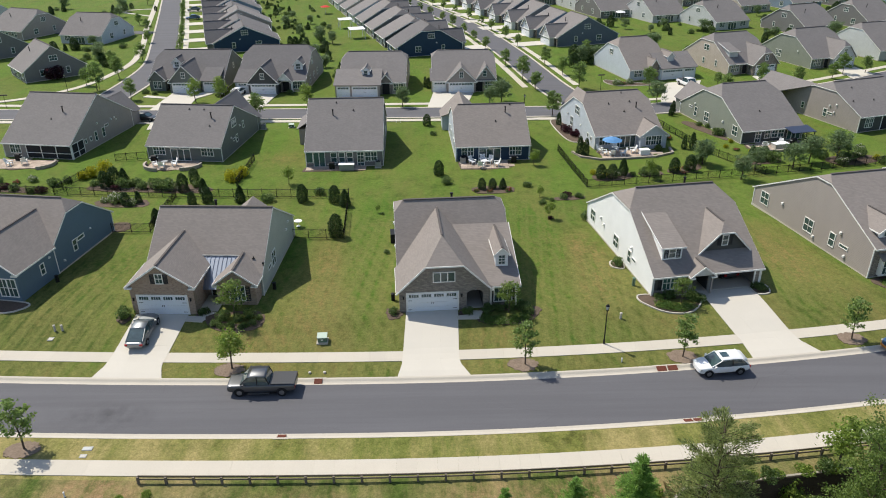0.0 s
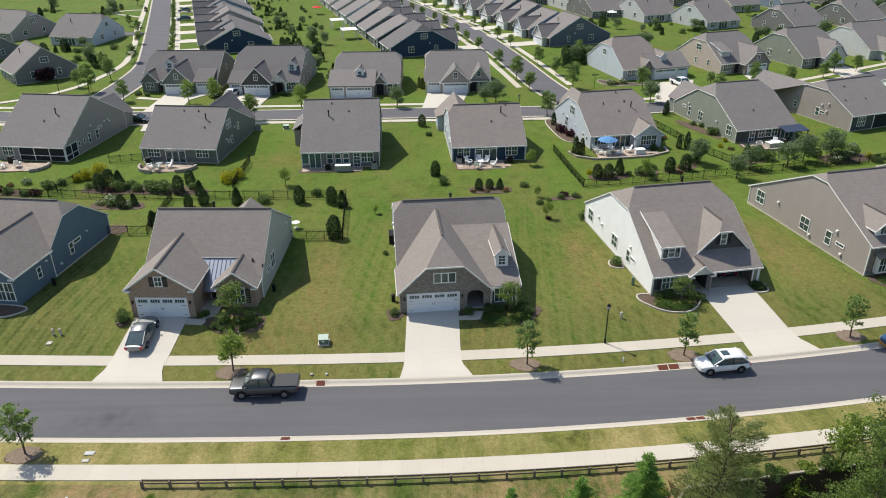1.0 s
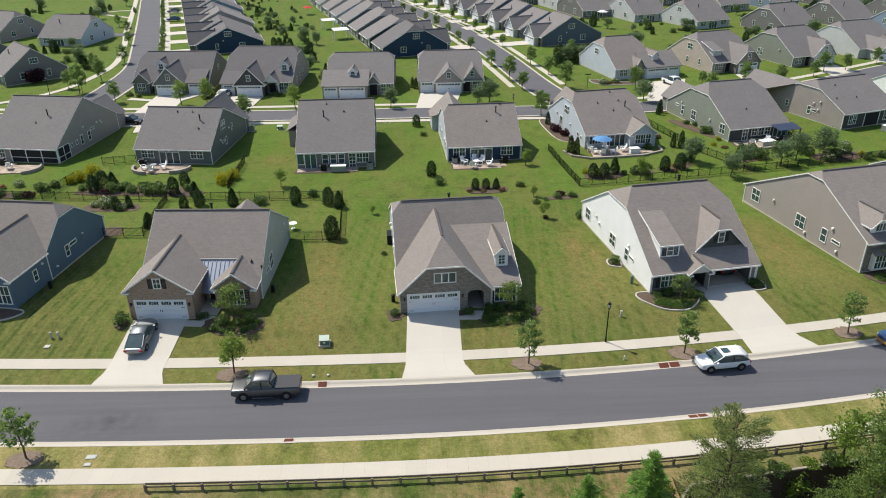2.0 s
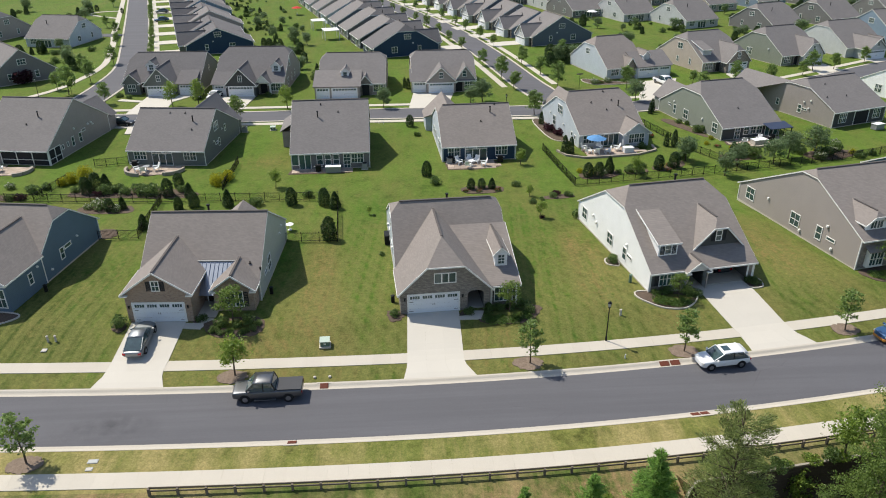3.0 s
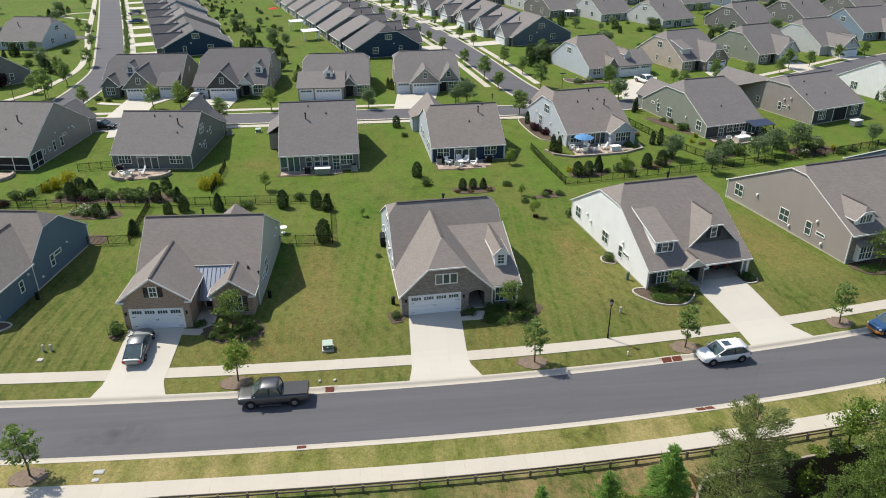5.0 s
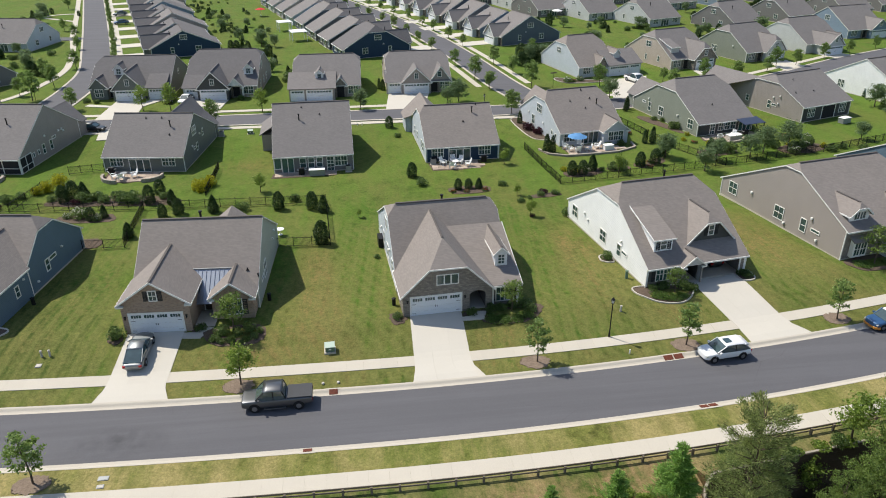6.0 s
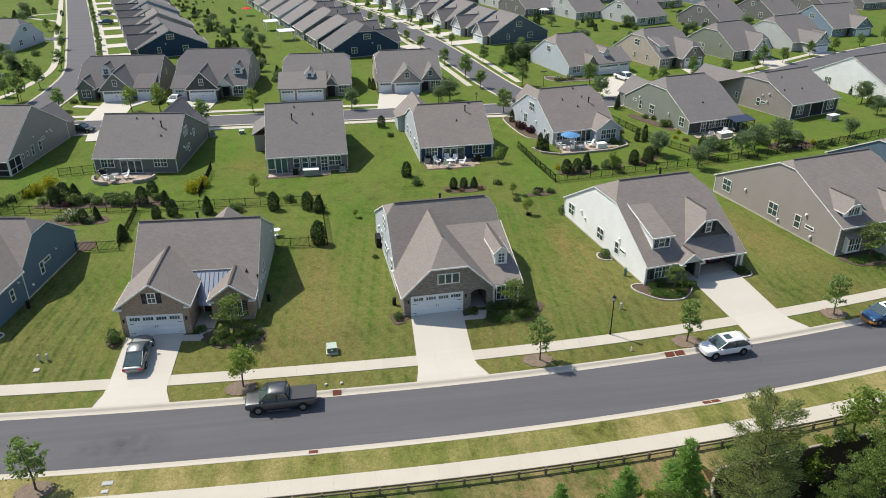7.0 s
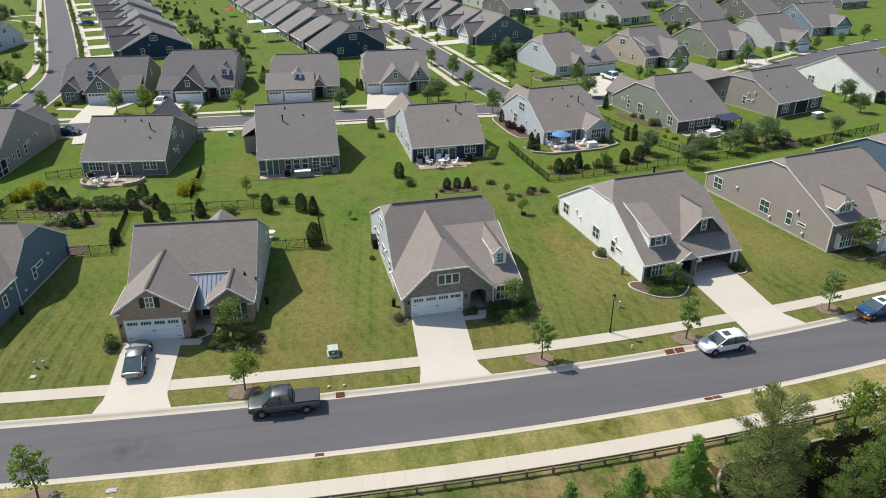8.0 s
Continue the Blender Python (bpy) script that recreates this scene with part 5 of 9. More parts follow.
    for s_ in (3.0, 4.6, 9.0, 12.0):
        window(h.ob, -s_, 1.0, 0.8, 1.3, l, 1, 2)
    h.pipe(8.2, 5.6)
    h.vents([(6.5, 4.0), (9.1, 7.0)])
    h.far_gable(-1.0, 5.4, 20.5, 2.5, 5.6, S_PALEB)
    h.done()

    h = House("pale blue house with a garden gable and blue parasol", 23.35, 110.9, 10.4, 11.4, S_PALEB, M_ROOF, yr=8.2, zr=7.1, y1=16.4, e0=2.35, e1=2.4, kl=5.9, kr=5.9)
    h.gable(7.0, 11.4, -1.6, 2.35, 3.9, S_PALEB)
    f = front(0)
    window(h.ob, 1.7, 0.7, 1.9, 1.35, f, 2, 2, 2)
    slider(h.ob, 5.1, 3.4, 2.2, f, 4)
    window(h.ob, 9.2, 0.7, 2.6, 1.4, front(-1.6), 2, 2, 3)
    l = left(0)
    window(h.ob, -8.3, 3.5, 1.9, 1.3, l, 3, 2)
    window(h.ob, -10.6, 0.9, 1.1, 1.5, l, 2, 2)
    window(h.ob, -3.0, 1.2, 0.5, 0.6, l, 1, 1)
    window(h.ob, -1.6, 1.0, 0.5, 0.6, l, 1, 1)
    h.side_fix(l, [(-12.4, 2.4), (-6.4, 2.0)], 0.25)
    h.pipe(8.6, 4.6)
    h.vents([(4.2, 5.6), (6.3, 4.0), (7.9, 5.8), (7.1, 7.6)])
    h.far_gable(1.4, 6.6, 19, 2.4, 5.2, S_PALEB)
    h.done()

    h = House("sage green house with a dark patio wall and awning", 47.4, 112.7, 12.5, 11.2, S_SAGE, M_ROOF2, yr=9.7, zr=7.5, y1=19.2, e0=2.3, e1=2.2, kl=6.0, kr=6.0, front_wall=S_DGREY)
    f = front(0)
    window(h.ob, 3.0, 0.1, 0.9, 1.95, f, 2, 3, name="patio_door")
    for x in (4.7, 6.0, 7.2):
        window(h.ob, x, 0.7, 0.95, 1.3, f, 2, 2)
    window(h.ob, 9.6, 0.2, 2.4, 1.8, f, 1, 1, 3, name="patio_door", glass=M_GLASSG)
    bm = bmesh.new()
    slab(bm, [(7.6, -2.4, 1.95), (11.9, -2.4, 1.95), (11.9, 0.1, 2.35), (7.6, 0.1, 2.35)], 0.08)
    aw = part("awning_roof", bm, M_BLUEROOF, h.ob, "dark blue patio awning")
    bm = bmesh.new()
    for xx in (7.8, 11.7):
        box(bm, xx - 0.06, -2.3, 0, xx + 0.06, -2.18, 1.9)
    part("awning_post", bm, M_BLACK, aw)
    l = left(0)
    window(h.ob, -2.0, 0.9, 1.3, 1.5, l, 2, 2)
    window(h.ob, -10.5, 0.9, 1.3, 1.5, l, 2, 2)
    window(h.ob, -14.0, 0.9, 0.7, 1.5, l, 1, 2)
    window(h.ob, -15.8, 2.0, 0.9, 0.28, l, 1, 1)
    h.side_fix(l, [(-5.6, 2.0), (-14.4, 2.8)], 0.28)
    h.vents([(5.0, 3.4)])
    h.far_gable(0.6, 6.0, 22, 2.4, 5.0, S_SAGE)
    h.done()

    h = House("taupe house with a covered rear porch", 69.0, 117.8, 18.5, 12.2, S_TAUPE, M_ROOF2, yr=8.0, zr=6.75, y1=18.5, e0=2.9, e1=2.8, kl=5.7, kr=None, front_wall=S_DGREY)
    f = front(0)
    window(h.ob, 2.2, 0.8, 1.6, 1.5, f, 2, 2, 2)
    # no real opening: a dark sheet on the wall gives the porch its shade
    bm = bmesh.new()
    box(bm, 5.0, -0.02, 0.05, 8.2, -0.004, 2.4)
    ch = part("porch_screen", bm, M_DARK, h.ob, "dark sheet for the shade in the covered porch")
    bm = bmesh.new()
    box(bm, 4.85, -0.05, 0, 5.0, -0.003, 2.5)
    box(bm, 8.2, -0.05, 0, 8.35, -0.003, 2.5)
    box(bm, 4.85, -0.05, 2.4, 8.35, -0.003, 2.55)
    part("screen_frame", bm, M_TRIM, ch)
    window(h.ob, 10.2, 0.8, 1.6, 1.5, f, 2, 2, 2)
    l = left(0)
    window(h.ob, -7.4, 1.0, 0.7, 1.3, l, 1, 2)
    window(h.ob, -12.6, 1.2, 0.6, 1.0, l, 1, 2)
    window(h.ob, -6.3, 1.6, 1.0, 0.3, l, 1, 1)
    h.side_fix(l, [(-5.2, 3.4), (-5.4, 2.0), (-6.6, 2.9)], 0.25)
    h.vents([(5.5, 3.0), (1.2, 3.2), (3.5, 6.2)])
    h.far_gable(-3.5, 4.5, 22, 2.8, 5.8, S_TAUPE)
    h.done()

    h = House("off-white house with a plain gabled side", 93.6, 124.0, 17.0, 12.0, S_WHITE, M_ROOF2, yr=10.0, zr=7.3, y1=19.5)
    l = left(0)
    window(h.ob, -5.0, 0.9, 1.4, 1.4, l, 2, 2, 2)
    window(h.ob, -14.5, 0.9, 1.4, 1.4, l, 2, 2, 2)
    h.side_fix(l, [(-9.0, 1.6)], 0.25)
    window(h.ob, 2.0, 0.9, 1.6, 1.4, front(0), 2, 2, 2)
    h.pipe(5.0, 4.0)
    h.done()


row_two()


# -- third row, its fronts and garages facing the street behind --
def street_front(h, gx0, gx1, gy, wall, gable_wall, apex, single=None, entry=None, win=None, dormer=None, clip=None, lights=8, gw=4.88):
    h.gable(gx0, gx1, gy, 2.5, apex, gable_wall, clip=clip)
    f = front(gy)
    gc = (gx0 + gx1) / 2
    garage_door(h.ob, gc, gw, 2.05, f, lights=lights)
    window(h.ob, gc, 3.1, 0.7, 1.1, f, 2, 2)
    if single:
        bm = bmesh.new()
        yw = gy + 0.8
        box(bm, single - 1.7, yw, -0.6, single + 1.7, max(h.y0 + 0.3, yw + 0.3), 2.45)
        part("wall", bm, wall, h.ob)
        bm = bmesh.new()
        slab(bm, [(single - 2.0, yw - 0.35, 2.4), (single + 2.0, yw - 0.35, 2.4), (single + 2.0, h.y0 + 3.0, h.plane(h.y0 + 3.0)), (single - 2.0, h.y0 + 3.0, h.plane(h.y0 + 3.0))], 0.12)
        part("roof", bm, h.roofm, h.ob)
        garage_door(h.ob, single, 2.45, 2.05, front(yw), lights=4)
    if entry:
        # the entry has no depth; its shade is a dark panel before the wall
        bm = bmesh.new()
        box(bm, entry - 0.7, h.y0 - 0.03, 0.02, entry + 0.7, h.y0 - 0.004, 2.3)
        part("porch_recess", bm, M_DARK, h.ob, "dark panel for the shade of the entry")
        for s_ in (-1, 1):
            bm = bmesh.new()
            box(bm, entry + s_ * 0.8 - 0.12, h.y0 - 0.4, -0.3, entry + s_ * 0.8 + 0.12, h.y0 - 0.1, 2.3)
            part("porch_post", bm, X_STONE, h.ob)
    if win:
        window(h.ob, win, 0.7, 1.9, 1.5, front(h.y0), 2, 2, 2)
    if dormer:
        h.gable(dormer - 0.9, dormer + 0.9, h.y0 + 2.6, h.plane(h.y0 + 2.6) + 1.2, h.plane(h.y0 + 2.6) + 2.1, S_WHITE, floating=True, oh=0.2)
        window(h.ob, dormer, h.plane(h.y0 + 2.6) + 0.25, 0.8, 0.95, front(h.y0 + 2.6), 2, 2)


def row_three():
    h = House("dark grey-green house with white garage doors", -61.4, 153.0, -2.0, 15.6, S_GREEN, M_ROOF3, yr=7.6, zr=6.8, y1=16.0, e0=2.5, far=True, kl=5.6)
    street_front(h, 5.2, 11.2, -3.0, S_GREEN, S_GREEN, 5.6, single=13.2, entry=4.4, win=2.0, dormer=5.2)
    h.gable(0.3, 3.6, -1.2, 2.5, 4.2, S_GREEN)
    window(h.ob, 1.95, 0.6, 1.5, 1.4, front(-1.2), 2, 2, 2)
    window(h.ob, 7.5, 3.0, 0.6, 1.0, right(15.6), 1, 2)
    h.done()
    h = House("taupe house with a dark front gable and white garage", -42.6, 150.6, -3.0, 14.2, S_TAUPE, M_ROOF3, yr=9.6, zr=7.7, y1=18.5, e0=2.5, far=True, kl=6.2, kr=6.6)
    street_front(h, 2.9, 8.9, -2.3, S_LGREY, S_DGREY, 5.6, single=1.7, entry=10.1, win=12.4, dormer=12.3)
    h.gable(8.7, 11.5, -1.3, 2.6, 4.1, S_WHITE, pieces=[[(8.7, 2.6), (11.5, 2.6), (10.1, 4.1)]])
    r = right(14.2)
    for a, b in ((4.5, 1.0), (8.5, 1.0), (7.5, 4.2), (12.0, 1.0)):
        window(h.ob, a, b, 0.8, 1.3, r, 1, 2)
    h.done()
    h = House("taupe house with an arched entry and two garage doors", -21.2, 147.6, -1.0, 13.4, S_TAUPE, M_ROOF2, yr=7.8, zr=7.0, y1=16.0, e0=2.5, far=True, kl=5.8, kr=5.8)
    # the main roof runs down over two garage doors, with an arched white dormer above them
    bm = bmesh.new()
    box(bm, -0.6, -2.6, -0.6, 8.3, 0.1, 2.45)
    part("wall", bm, S_TAUPE, h.ob)
    bm = bmesh.new()
    slab(bm, [(-0.9, -3.0, 2.5), (8.6, -3.0, 2.5), (8.6, 3.2, h.plane(3.2) + 0.09), (-0.9, 3.2, h.plane(3.2) + 0.09)], 0.14)
    part("roof", bm, M_ROOF2, h.ob)
    f = front(-2.6)
    garage_door(h.ob, 1.0, 2.45, 2.05, f, lights=4)
    garage_door(h.ob, 5.3, 4.88, 2.05, f, lights=8)
    zd = h.plane(0.9)
    h.gable(4.5, 6.1, 0.9, zd + 1.5, zd + 2.2, S_WHITE, floating=True, oh=0.15)
    window(h.ob, 5.3, zd + 0.35, 0.7, 1.1, front(0.9), 1, 2)
    # dark panel painted as the shade of the arched entry
    bm = bmesh.new()
    box(bm, 8.7, -0.44, 0.02, 10.1, -0.41, 2.2)
    part("porch_recess", bm, M_DARK, h.ob, "dark panel for the shade of the arched entry")
    window(h.ob, 11.9, 0.7, 1.9, 1.5, front(0), 2, 2, 2)
    h.gable(8.2, 10.6, -0.4, 2.6, 4.0, X_STONE)
    h.done()
    h = House("taupe house with a paired gable front", -2.35, 148.2, 1.0, 13.0, S_TAUPE, M_ROOF2, yr=7.6, zr=7.0, y1=16.0, e0=2.5, far=True, kl=5.8, kr=5.8, side=S_BEIGE)
    street_front(h, 2.9, 8.7, -0.8, S_TAUPE, S_TAUPE, 5.2, single=1.45, entry=9.5, win=11.7)
    h.gable(8.8, 12.9, 0.0, 2.5, 5.2, S_TAUPE)
    window(h.ob, 10.6, 3.2, 0.7, 1.0, front(0), 1, 2)
    h.done()
    # past the second side street
    h = House("pale blue house with flowering beds and a garage wing", 39.8, 155.9, 14.5, 9.4, S_PALEB, M_ROOF, yr=8.4, zr=7.7, y1=17.0, e0=2.5, far=True, kl=6.2, kr=6.2)
    h.gable(4.2, 6.8, -0.6, 2.5, 4.4, X_STONE)
    window(h.ob, 2.0, 0.8, 1.7, 1.4, front(0), 2, 2, 2)
    window(h.ob, -9.0, 4.0, 1.6, 1.1, left(0), 3, 2)
    bm = bmesh.new()
    box(bm, 6.6, -1.2, -0.6, 15.2, 8.0, 2.5)
    part("wall", bm, S_PALEB, h.ob)
    bm = bmesh.new()
    slab(bm, [(6.3, -1.6, 2.45), (15.5, -1.6, 2.45), (15.5, 3.4, 4.9), (6.3, 3.4, 4.9)], 0.14)
    slab(bm, [(15.5, 8.4, 2.45), (6.3, 8.4, 2.45), (6.3, 3.4, 4.9), (15.5, 3.4, 4.9)], 0.14)
    part("roof", bm, M_ROOF2, h.ob)
    garage_door(h.ob, 9.6, 4.88, 2.05, front(-1.2), lights=8)
    garage_door(h.ob, 13.6, 2.45, 2.05, front(-1.2), lights=4)
    h.gable(9.2, 10.6, 0.6, 4.6, 5.4, S_LGREY, floating=True, oh=0.15)
    h.done()
    h = House("beige house with a stone garage gable", 62.6, 160.2, 17.0, 11.4, S_BEIGE, M_ROOF2, yr=8.5, zr=7.6, y1=17.0, e0=2.5, far=True, kl=6.2, kr=6.2)
    street_front(h, 4.9, 11.2, -2.0, S_BEIGE, X_STONE, 5.8, entry=4.0, win=1.7, clip=4.7, lights=4)
    for a, b, c in ((-8.5, 4.0, 1.7), (-9.0, 1.0, 0.6), (-4.5, 1.2, 0.6)):
        window(h.ob, a, b, c, 1.2, left(0), 2 if c > 1 else 1, 2)
    h.dormer_box(1.0, 3.2, 1.6, 1.3, 0.3, S_LGREY)
    h.done()
    h = House("sage house with a white clipped garage gable", 83.2, 165.2, 18.0, 11.4, S_SAGE, M_ROOF2, yr=8.2, zr=7.6, y1=17.0, e0=2.5, far=True, kl=6.2, kr=6.2)
    street_front(h, 5.0, 11.2, -1.2, S_SAGE, S_LGREY, 5.8, entry=4.0, win=1.7, clip=4.8)
    window(h.ob, -10.5, 1.0, 1.6, 1.5, left(0), 2, 2, 2)
    h.side_fix(left(0), [(-4.5, 3.0)], 0.3)
    h.done()
    h = House("light grey house with a garage beside a stone porch", 103.0, 173.0, 16.0, 12.0, S_LGREY, M_ROOF2, yr=8.5, zr=7.4, y1=17.0, far=True, kl=6.2, kr=6.2)
    street_front(h, 2.5, 8.0, -4.0, S_LGREY, S_LGREY, 4.8, entry=9.4, lights=8)
    h.gable(8.1, 11.0, -1.0, 2.5, 4.5, X_STONE)
    h.done()
    h = House("slate blue house by the bend of the street", 125.0, 189.5, 12.0, 13.0, S_STEEL, M_ROOF2, yr=8.5, zr=7.4, y1=17.0, far=True)
    street_front(h, 6.5, 12.5, -1.5, S_STEEL, S_STEEL, 5.0, entry=5.5, win=2.2)
    window(h.ob, -8, 4.0, 1.7, 1.2, left(0), 3, 2)
    h.done()


row_three()


# -- rows along the two side streets and beyond --
def lane_house(x, y, rz, wall, gable_wall, depth=18.0, w=12.2, zr=7.6, near="left", clip=True, yr=None, label="house", roof=M_ROOF2, porch=False):
    k = 6.0 if clip else None
    h = House(label, x, y, rz, w, wall, roof, yr=yr or depth * 0.48, zr=zr, y1=depth, far=True, kl=k, kr=k, e0=2.5, e1=2.5)
    rnd = random.Random(int(abs(x * 7 + y * 13)))
    street_front(h, 3.0, 8.8, -1.6, wall, gable_wall, 5.2, entry=9.6)
    side = left(0) if near == "left" else right(w)
    sg = -1 if near == "left" else 1
    window(h.ob, sg * depth * 0.3, 1.1, 0.7, 1.3, side, 1, 2)
    window(h.ob, sg * depth * 0.48, 4.2, 1.6, 1.1, side, 3, 2)
    window(h.ob, sg * depth * 0.68, 1.1, 1.3, 1.3, side, 2, 2)
    b = back(depth, w)
    window(h.ob, 2.5, 0.9, 1.6, 1.4, b, 2, 2, 2)
    window(h.ob, 6.0, 0.1, 2.4, 2.0, b, 1, 1, 3, name="patio_door")
    window(h.ob, 9.6, 0.9, 1.6, 1.4, b, 2, 2, 2)
    h.side_fix(side, [(sg * depth * 0.4, 3.0)], 0.25)
    h.pipe(w * rnd.uniform(0.3, 0.7), 5.0)
    h.done()


def lane_rows():
    d = Vector((-0.284, 0.959, 0))
    # east side of the left lane: fronts to the left
    walls = (S_NAVY, S_GREY, S_TAUPE, S_GREEN, S_STEEL, S_LGREY, S_TAUPE, S_GREY)
    p = Vector((-58.0, 190.0, 0))
    for i in range(8):
        q = p + d * (14.3 * i + 10.4)
        lane_house(q.x, q.y, -73.5, walls[i], walls[(i + 3) % 8], roof=M_ROOF3 if i % 3 != 2 else M_ROOF2, near="right", clip=False, zr=(6.3, 6.0, 6.6, 5.9)[i % 4], depth=(16.5, 15.5, 17.0, 15.0)[i % 4], w=10.4, label="dark navy gabled house at the end of a row" if i == 0 else "gabled clapboard house along the side street")
    # west side of the right lane: fronts to the right
    walls = (S_NAVY, S_DGREY, S_GREY, S_SLATE, S_PALEB, S_TAUPE, S_LGREY, S_GREY)
    p = Vector((5.2, 187.0, 0))
    for i in range(8):
        q = p + d * (13.6 * i)
        lane_house(q.x, q.y, 106.5, walls[i], walls[(i + 2) % 8], roof=M_ROOF3 if i == 0 else M_ROOF2, near="left", w=9.9, zr=(7.4, 6.9, 7.2)[i % 3], depth=17.0, label="deep navy house with a clipped gable" if i == 0 else "clapboard house with its back to a long green")
    # east side of the right lane
    walls = (S_SLATE, S_STEEL, S_GREY, S_SLATE, S_PALEB, S_GREY, S_TAUPE, S_STEEL)
    p = Vector((30.2, 193.6, 0))
    for i in range(8):
        q = p + d * (13.2 * i + 10.2)
        lane_house(q.x, q.y, -73.5, walls[i], (S_LGREY, S_PALEB, S_WHITE)[i % 3], near="right", clip=False, w=10.2, zr=(7.2, 6.6, 7.0)[i % 3], depth=17.5, label="slate blue gabled house on the corner" if i == 0 else "gabled house with a pale front along the side street")


lane_rows()


def outlying():
    # left of the lane
    for x, y, rz, w, wall, dp, kr, lab in (
            (-98.6, 168.6, -49.0, 11.5, S_GREY, 13.0, False, "dark grey gabled house with a purple tree"),
            (-104.2, 206.0, -12.0, 12.6, S_PALEB, 15.0, True, "pale house with a windowed rear porch"),
            (-129.0, 216.0, -22.0, 12.6, S_TAUPE, 16.0, True, "taupe house with a long dark side"),
            (-124.0, 188.0, -40.0, 12.0, S_GREY, 15.0, False, "grey house behind its neighbour"),
            (-150.0, 232.0, -25.0, 12.0, S_LGREY, 16.0, False, "grey house at the edge of the estate"),
            (-175.0, 250.0, -25.0, 12.0, S_GREY, 16.0, False, "grey house at the edge of the estate"),
    ) + (
            # beyond the third row, to the right
            (46.0, 253.0, 16.0, 12.0, S_LGREY, 17.0, True, "light grey house with its back to the green"),
            (50.6, 238.0, 18.0, 12.8, S_GREY, 17.0, False, "grey house with a white parasol on its patio"),
            (64.5, 228.5, 18.0, 11.6, S_LGREY, 17.0, True, "pale grey house with wide rear windows"),
            (79.0, 215.0, 20.0, 11.8, S_LGREY, 17.0, True, "pale house with a glazed porch"),
            (100.0, 205.0, 22.0, 12.0, S_GREY, 16.0, True, "grey house with a clipped gable"),
            (98.0, 246.0, 20.0, 12.0, S_BEIGE, 16.0, True, "beige house with a stone garage"),
            (117.0, 251.0, 20.0, 12.4, S_STEEL, 16.0, False, "steel blue house with dark porch"),
            (136.0, 258.0, 20.0, 12.4, S_GREY, 16.0, True, "grey house far off"),
            (155.0, 262.0, 20.0, 12.4, S_STEEL, 16.0, True, "steel blue house far off"),
            (84.0, 262.0, 18.0, 12.4, S_GREY, 16.0, True, "grey house far off"),
            (66.0, 268.0, 18.0, 12.4, S_TAUPE, 16.0, True, "taupe house far off"),
            (145.0, 222.0, 15.0, 12.4, S_GREY, 16.0, True, "grey house far off"),
            (122.0, 214.0, 20.0, 12.0, S_GREY, 16.0, True, "grey house far off"),
            (165.0, 232.0, 15.0, 12.4, S_GREY, 16.0, True, "grey house far off"),
            (33.0, 268.0, 16.0, 12.0, S_GREY, 17.0, True, "grey house far off")):
        k = 6.0 if kr else None
        h = House(lab, x, y, rz, w, wall, M_ROOF2, yr=dp * 0.5, zr=7.2, y1=dp, far=True, kl=k, kr=k)
        f = front(0)
        window(h.ob, 2.2, 0.8, 1.7, 1.4, f, 2, 2, 2)
        slider(h.ob, 5.8, 2.8, 2.1, f)
        window(h.ob, 9.6, 0.8, 1.7, 1.4, f, 2, 2, 2)
        for side, sg in ((left(0), -1), (right(w), 1)):
            window(h.ob, sg * dp * 0.3, 1.0, 1.3, 1.3, side, 2, 2)
            window(h.ob, sg * dp * 0.5, 4.0, 1.6, 1.1, side, 3, 2)
            window(h.ob, sg * dp * 0.7, 1.0, 0.7, 1.3, side, 1, 2)
        h.pipe(4.0, dp * 0.3)
        h.done()


outlying()
sidewalk("pavement_far", 54.1, 55.5, -0.25, -0.17, -110, 110, SKIPS, "pale concrete pavement along the lawns")
sidewalk_ends("pavement_far", 54.1, 55.5, -0.25, -0.17, SKIPS)
sidewalk("pavement_near", 40.2, 41.78, -0.37, -0.37, -110, 110, (), "pale concrete pavement along the verge")


# ---- plants ----
def leaf_cloud(centres, size, rng, flat=0.0, aspect=0.55):
    """Many small four-cornered leaves, each turned its own way."""
    n = len(centres)
    a = rng.normal(size=(n, 3))
    a[:, 2] *= 1 - flat
    a /= np.linalg.norm(a, axis=1)[:, None]
    b = rng.normal(size=(n, 3))
    b -= a * (a * b).sum(1)[:, None]
    b /= np.linalg.norm(b, axis=1)[:, None]
    s = size * rng.uniform(0.6, 1.3, n)[:, None]
    a, b = a * s, b * s * aspect
    v = np.stack([centres - a, centres - b, centres + a, centres + b], 1).reshape(-1, 3)
    return v


def leaves(name, verts, material, parent):
    n = len(verts) // 4
    me = bpy.data.meshes.new(name)
    me.from_pydata(verts.tolist(), [], np.arange(n * 4).reshape(-1, 4).tolist())
    me.materials.append(material)
    ob = new(name, me)
    ob.parent = parent
    return ob


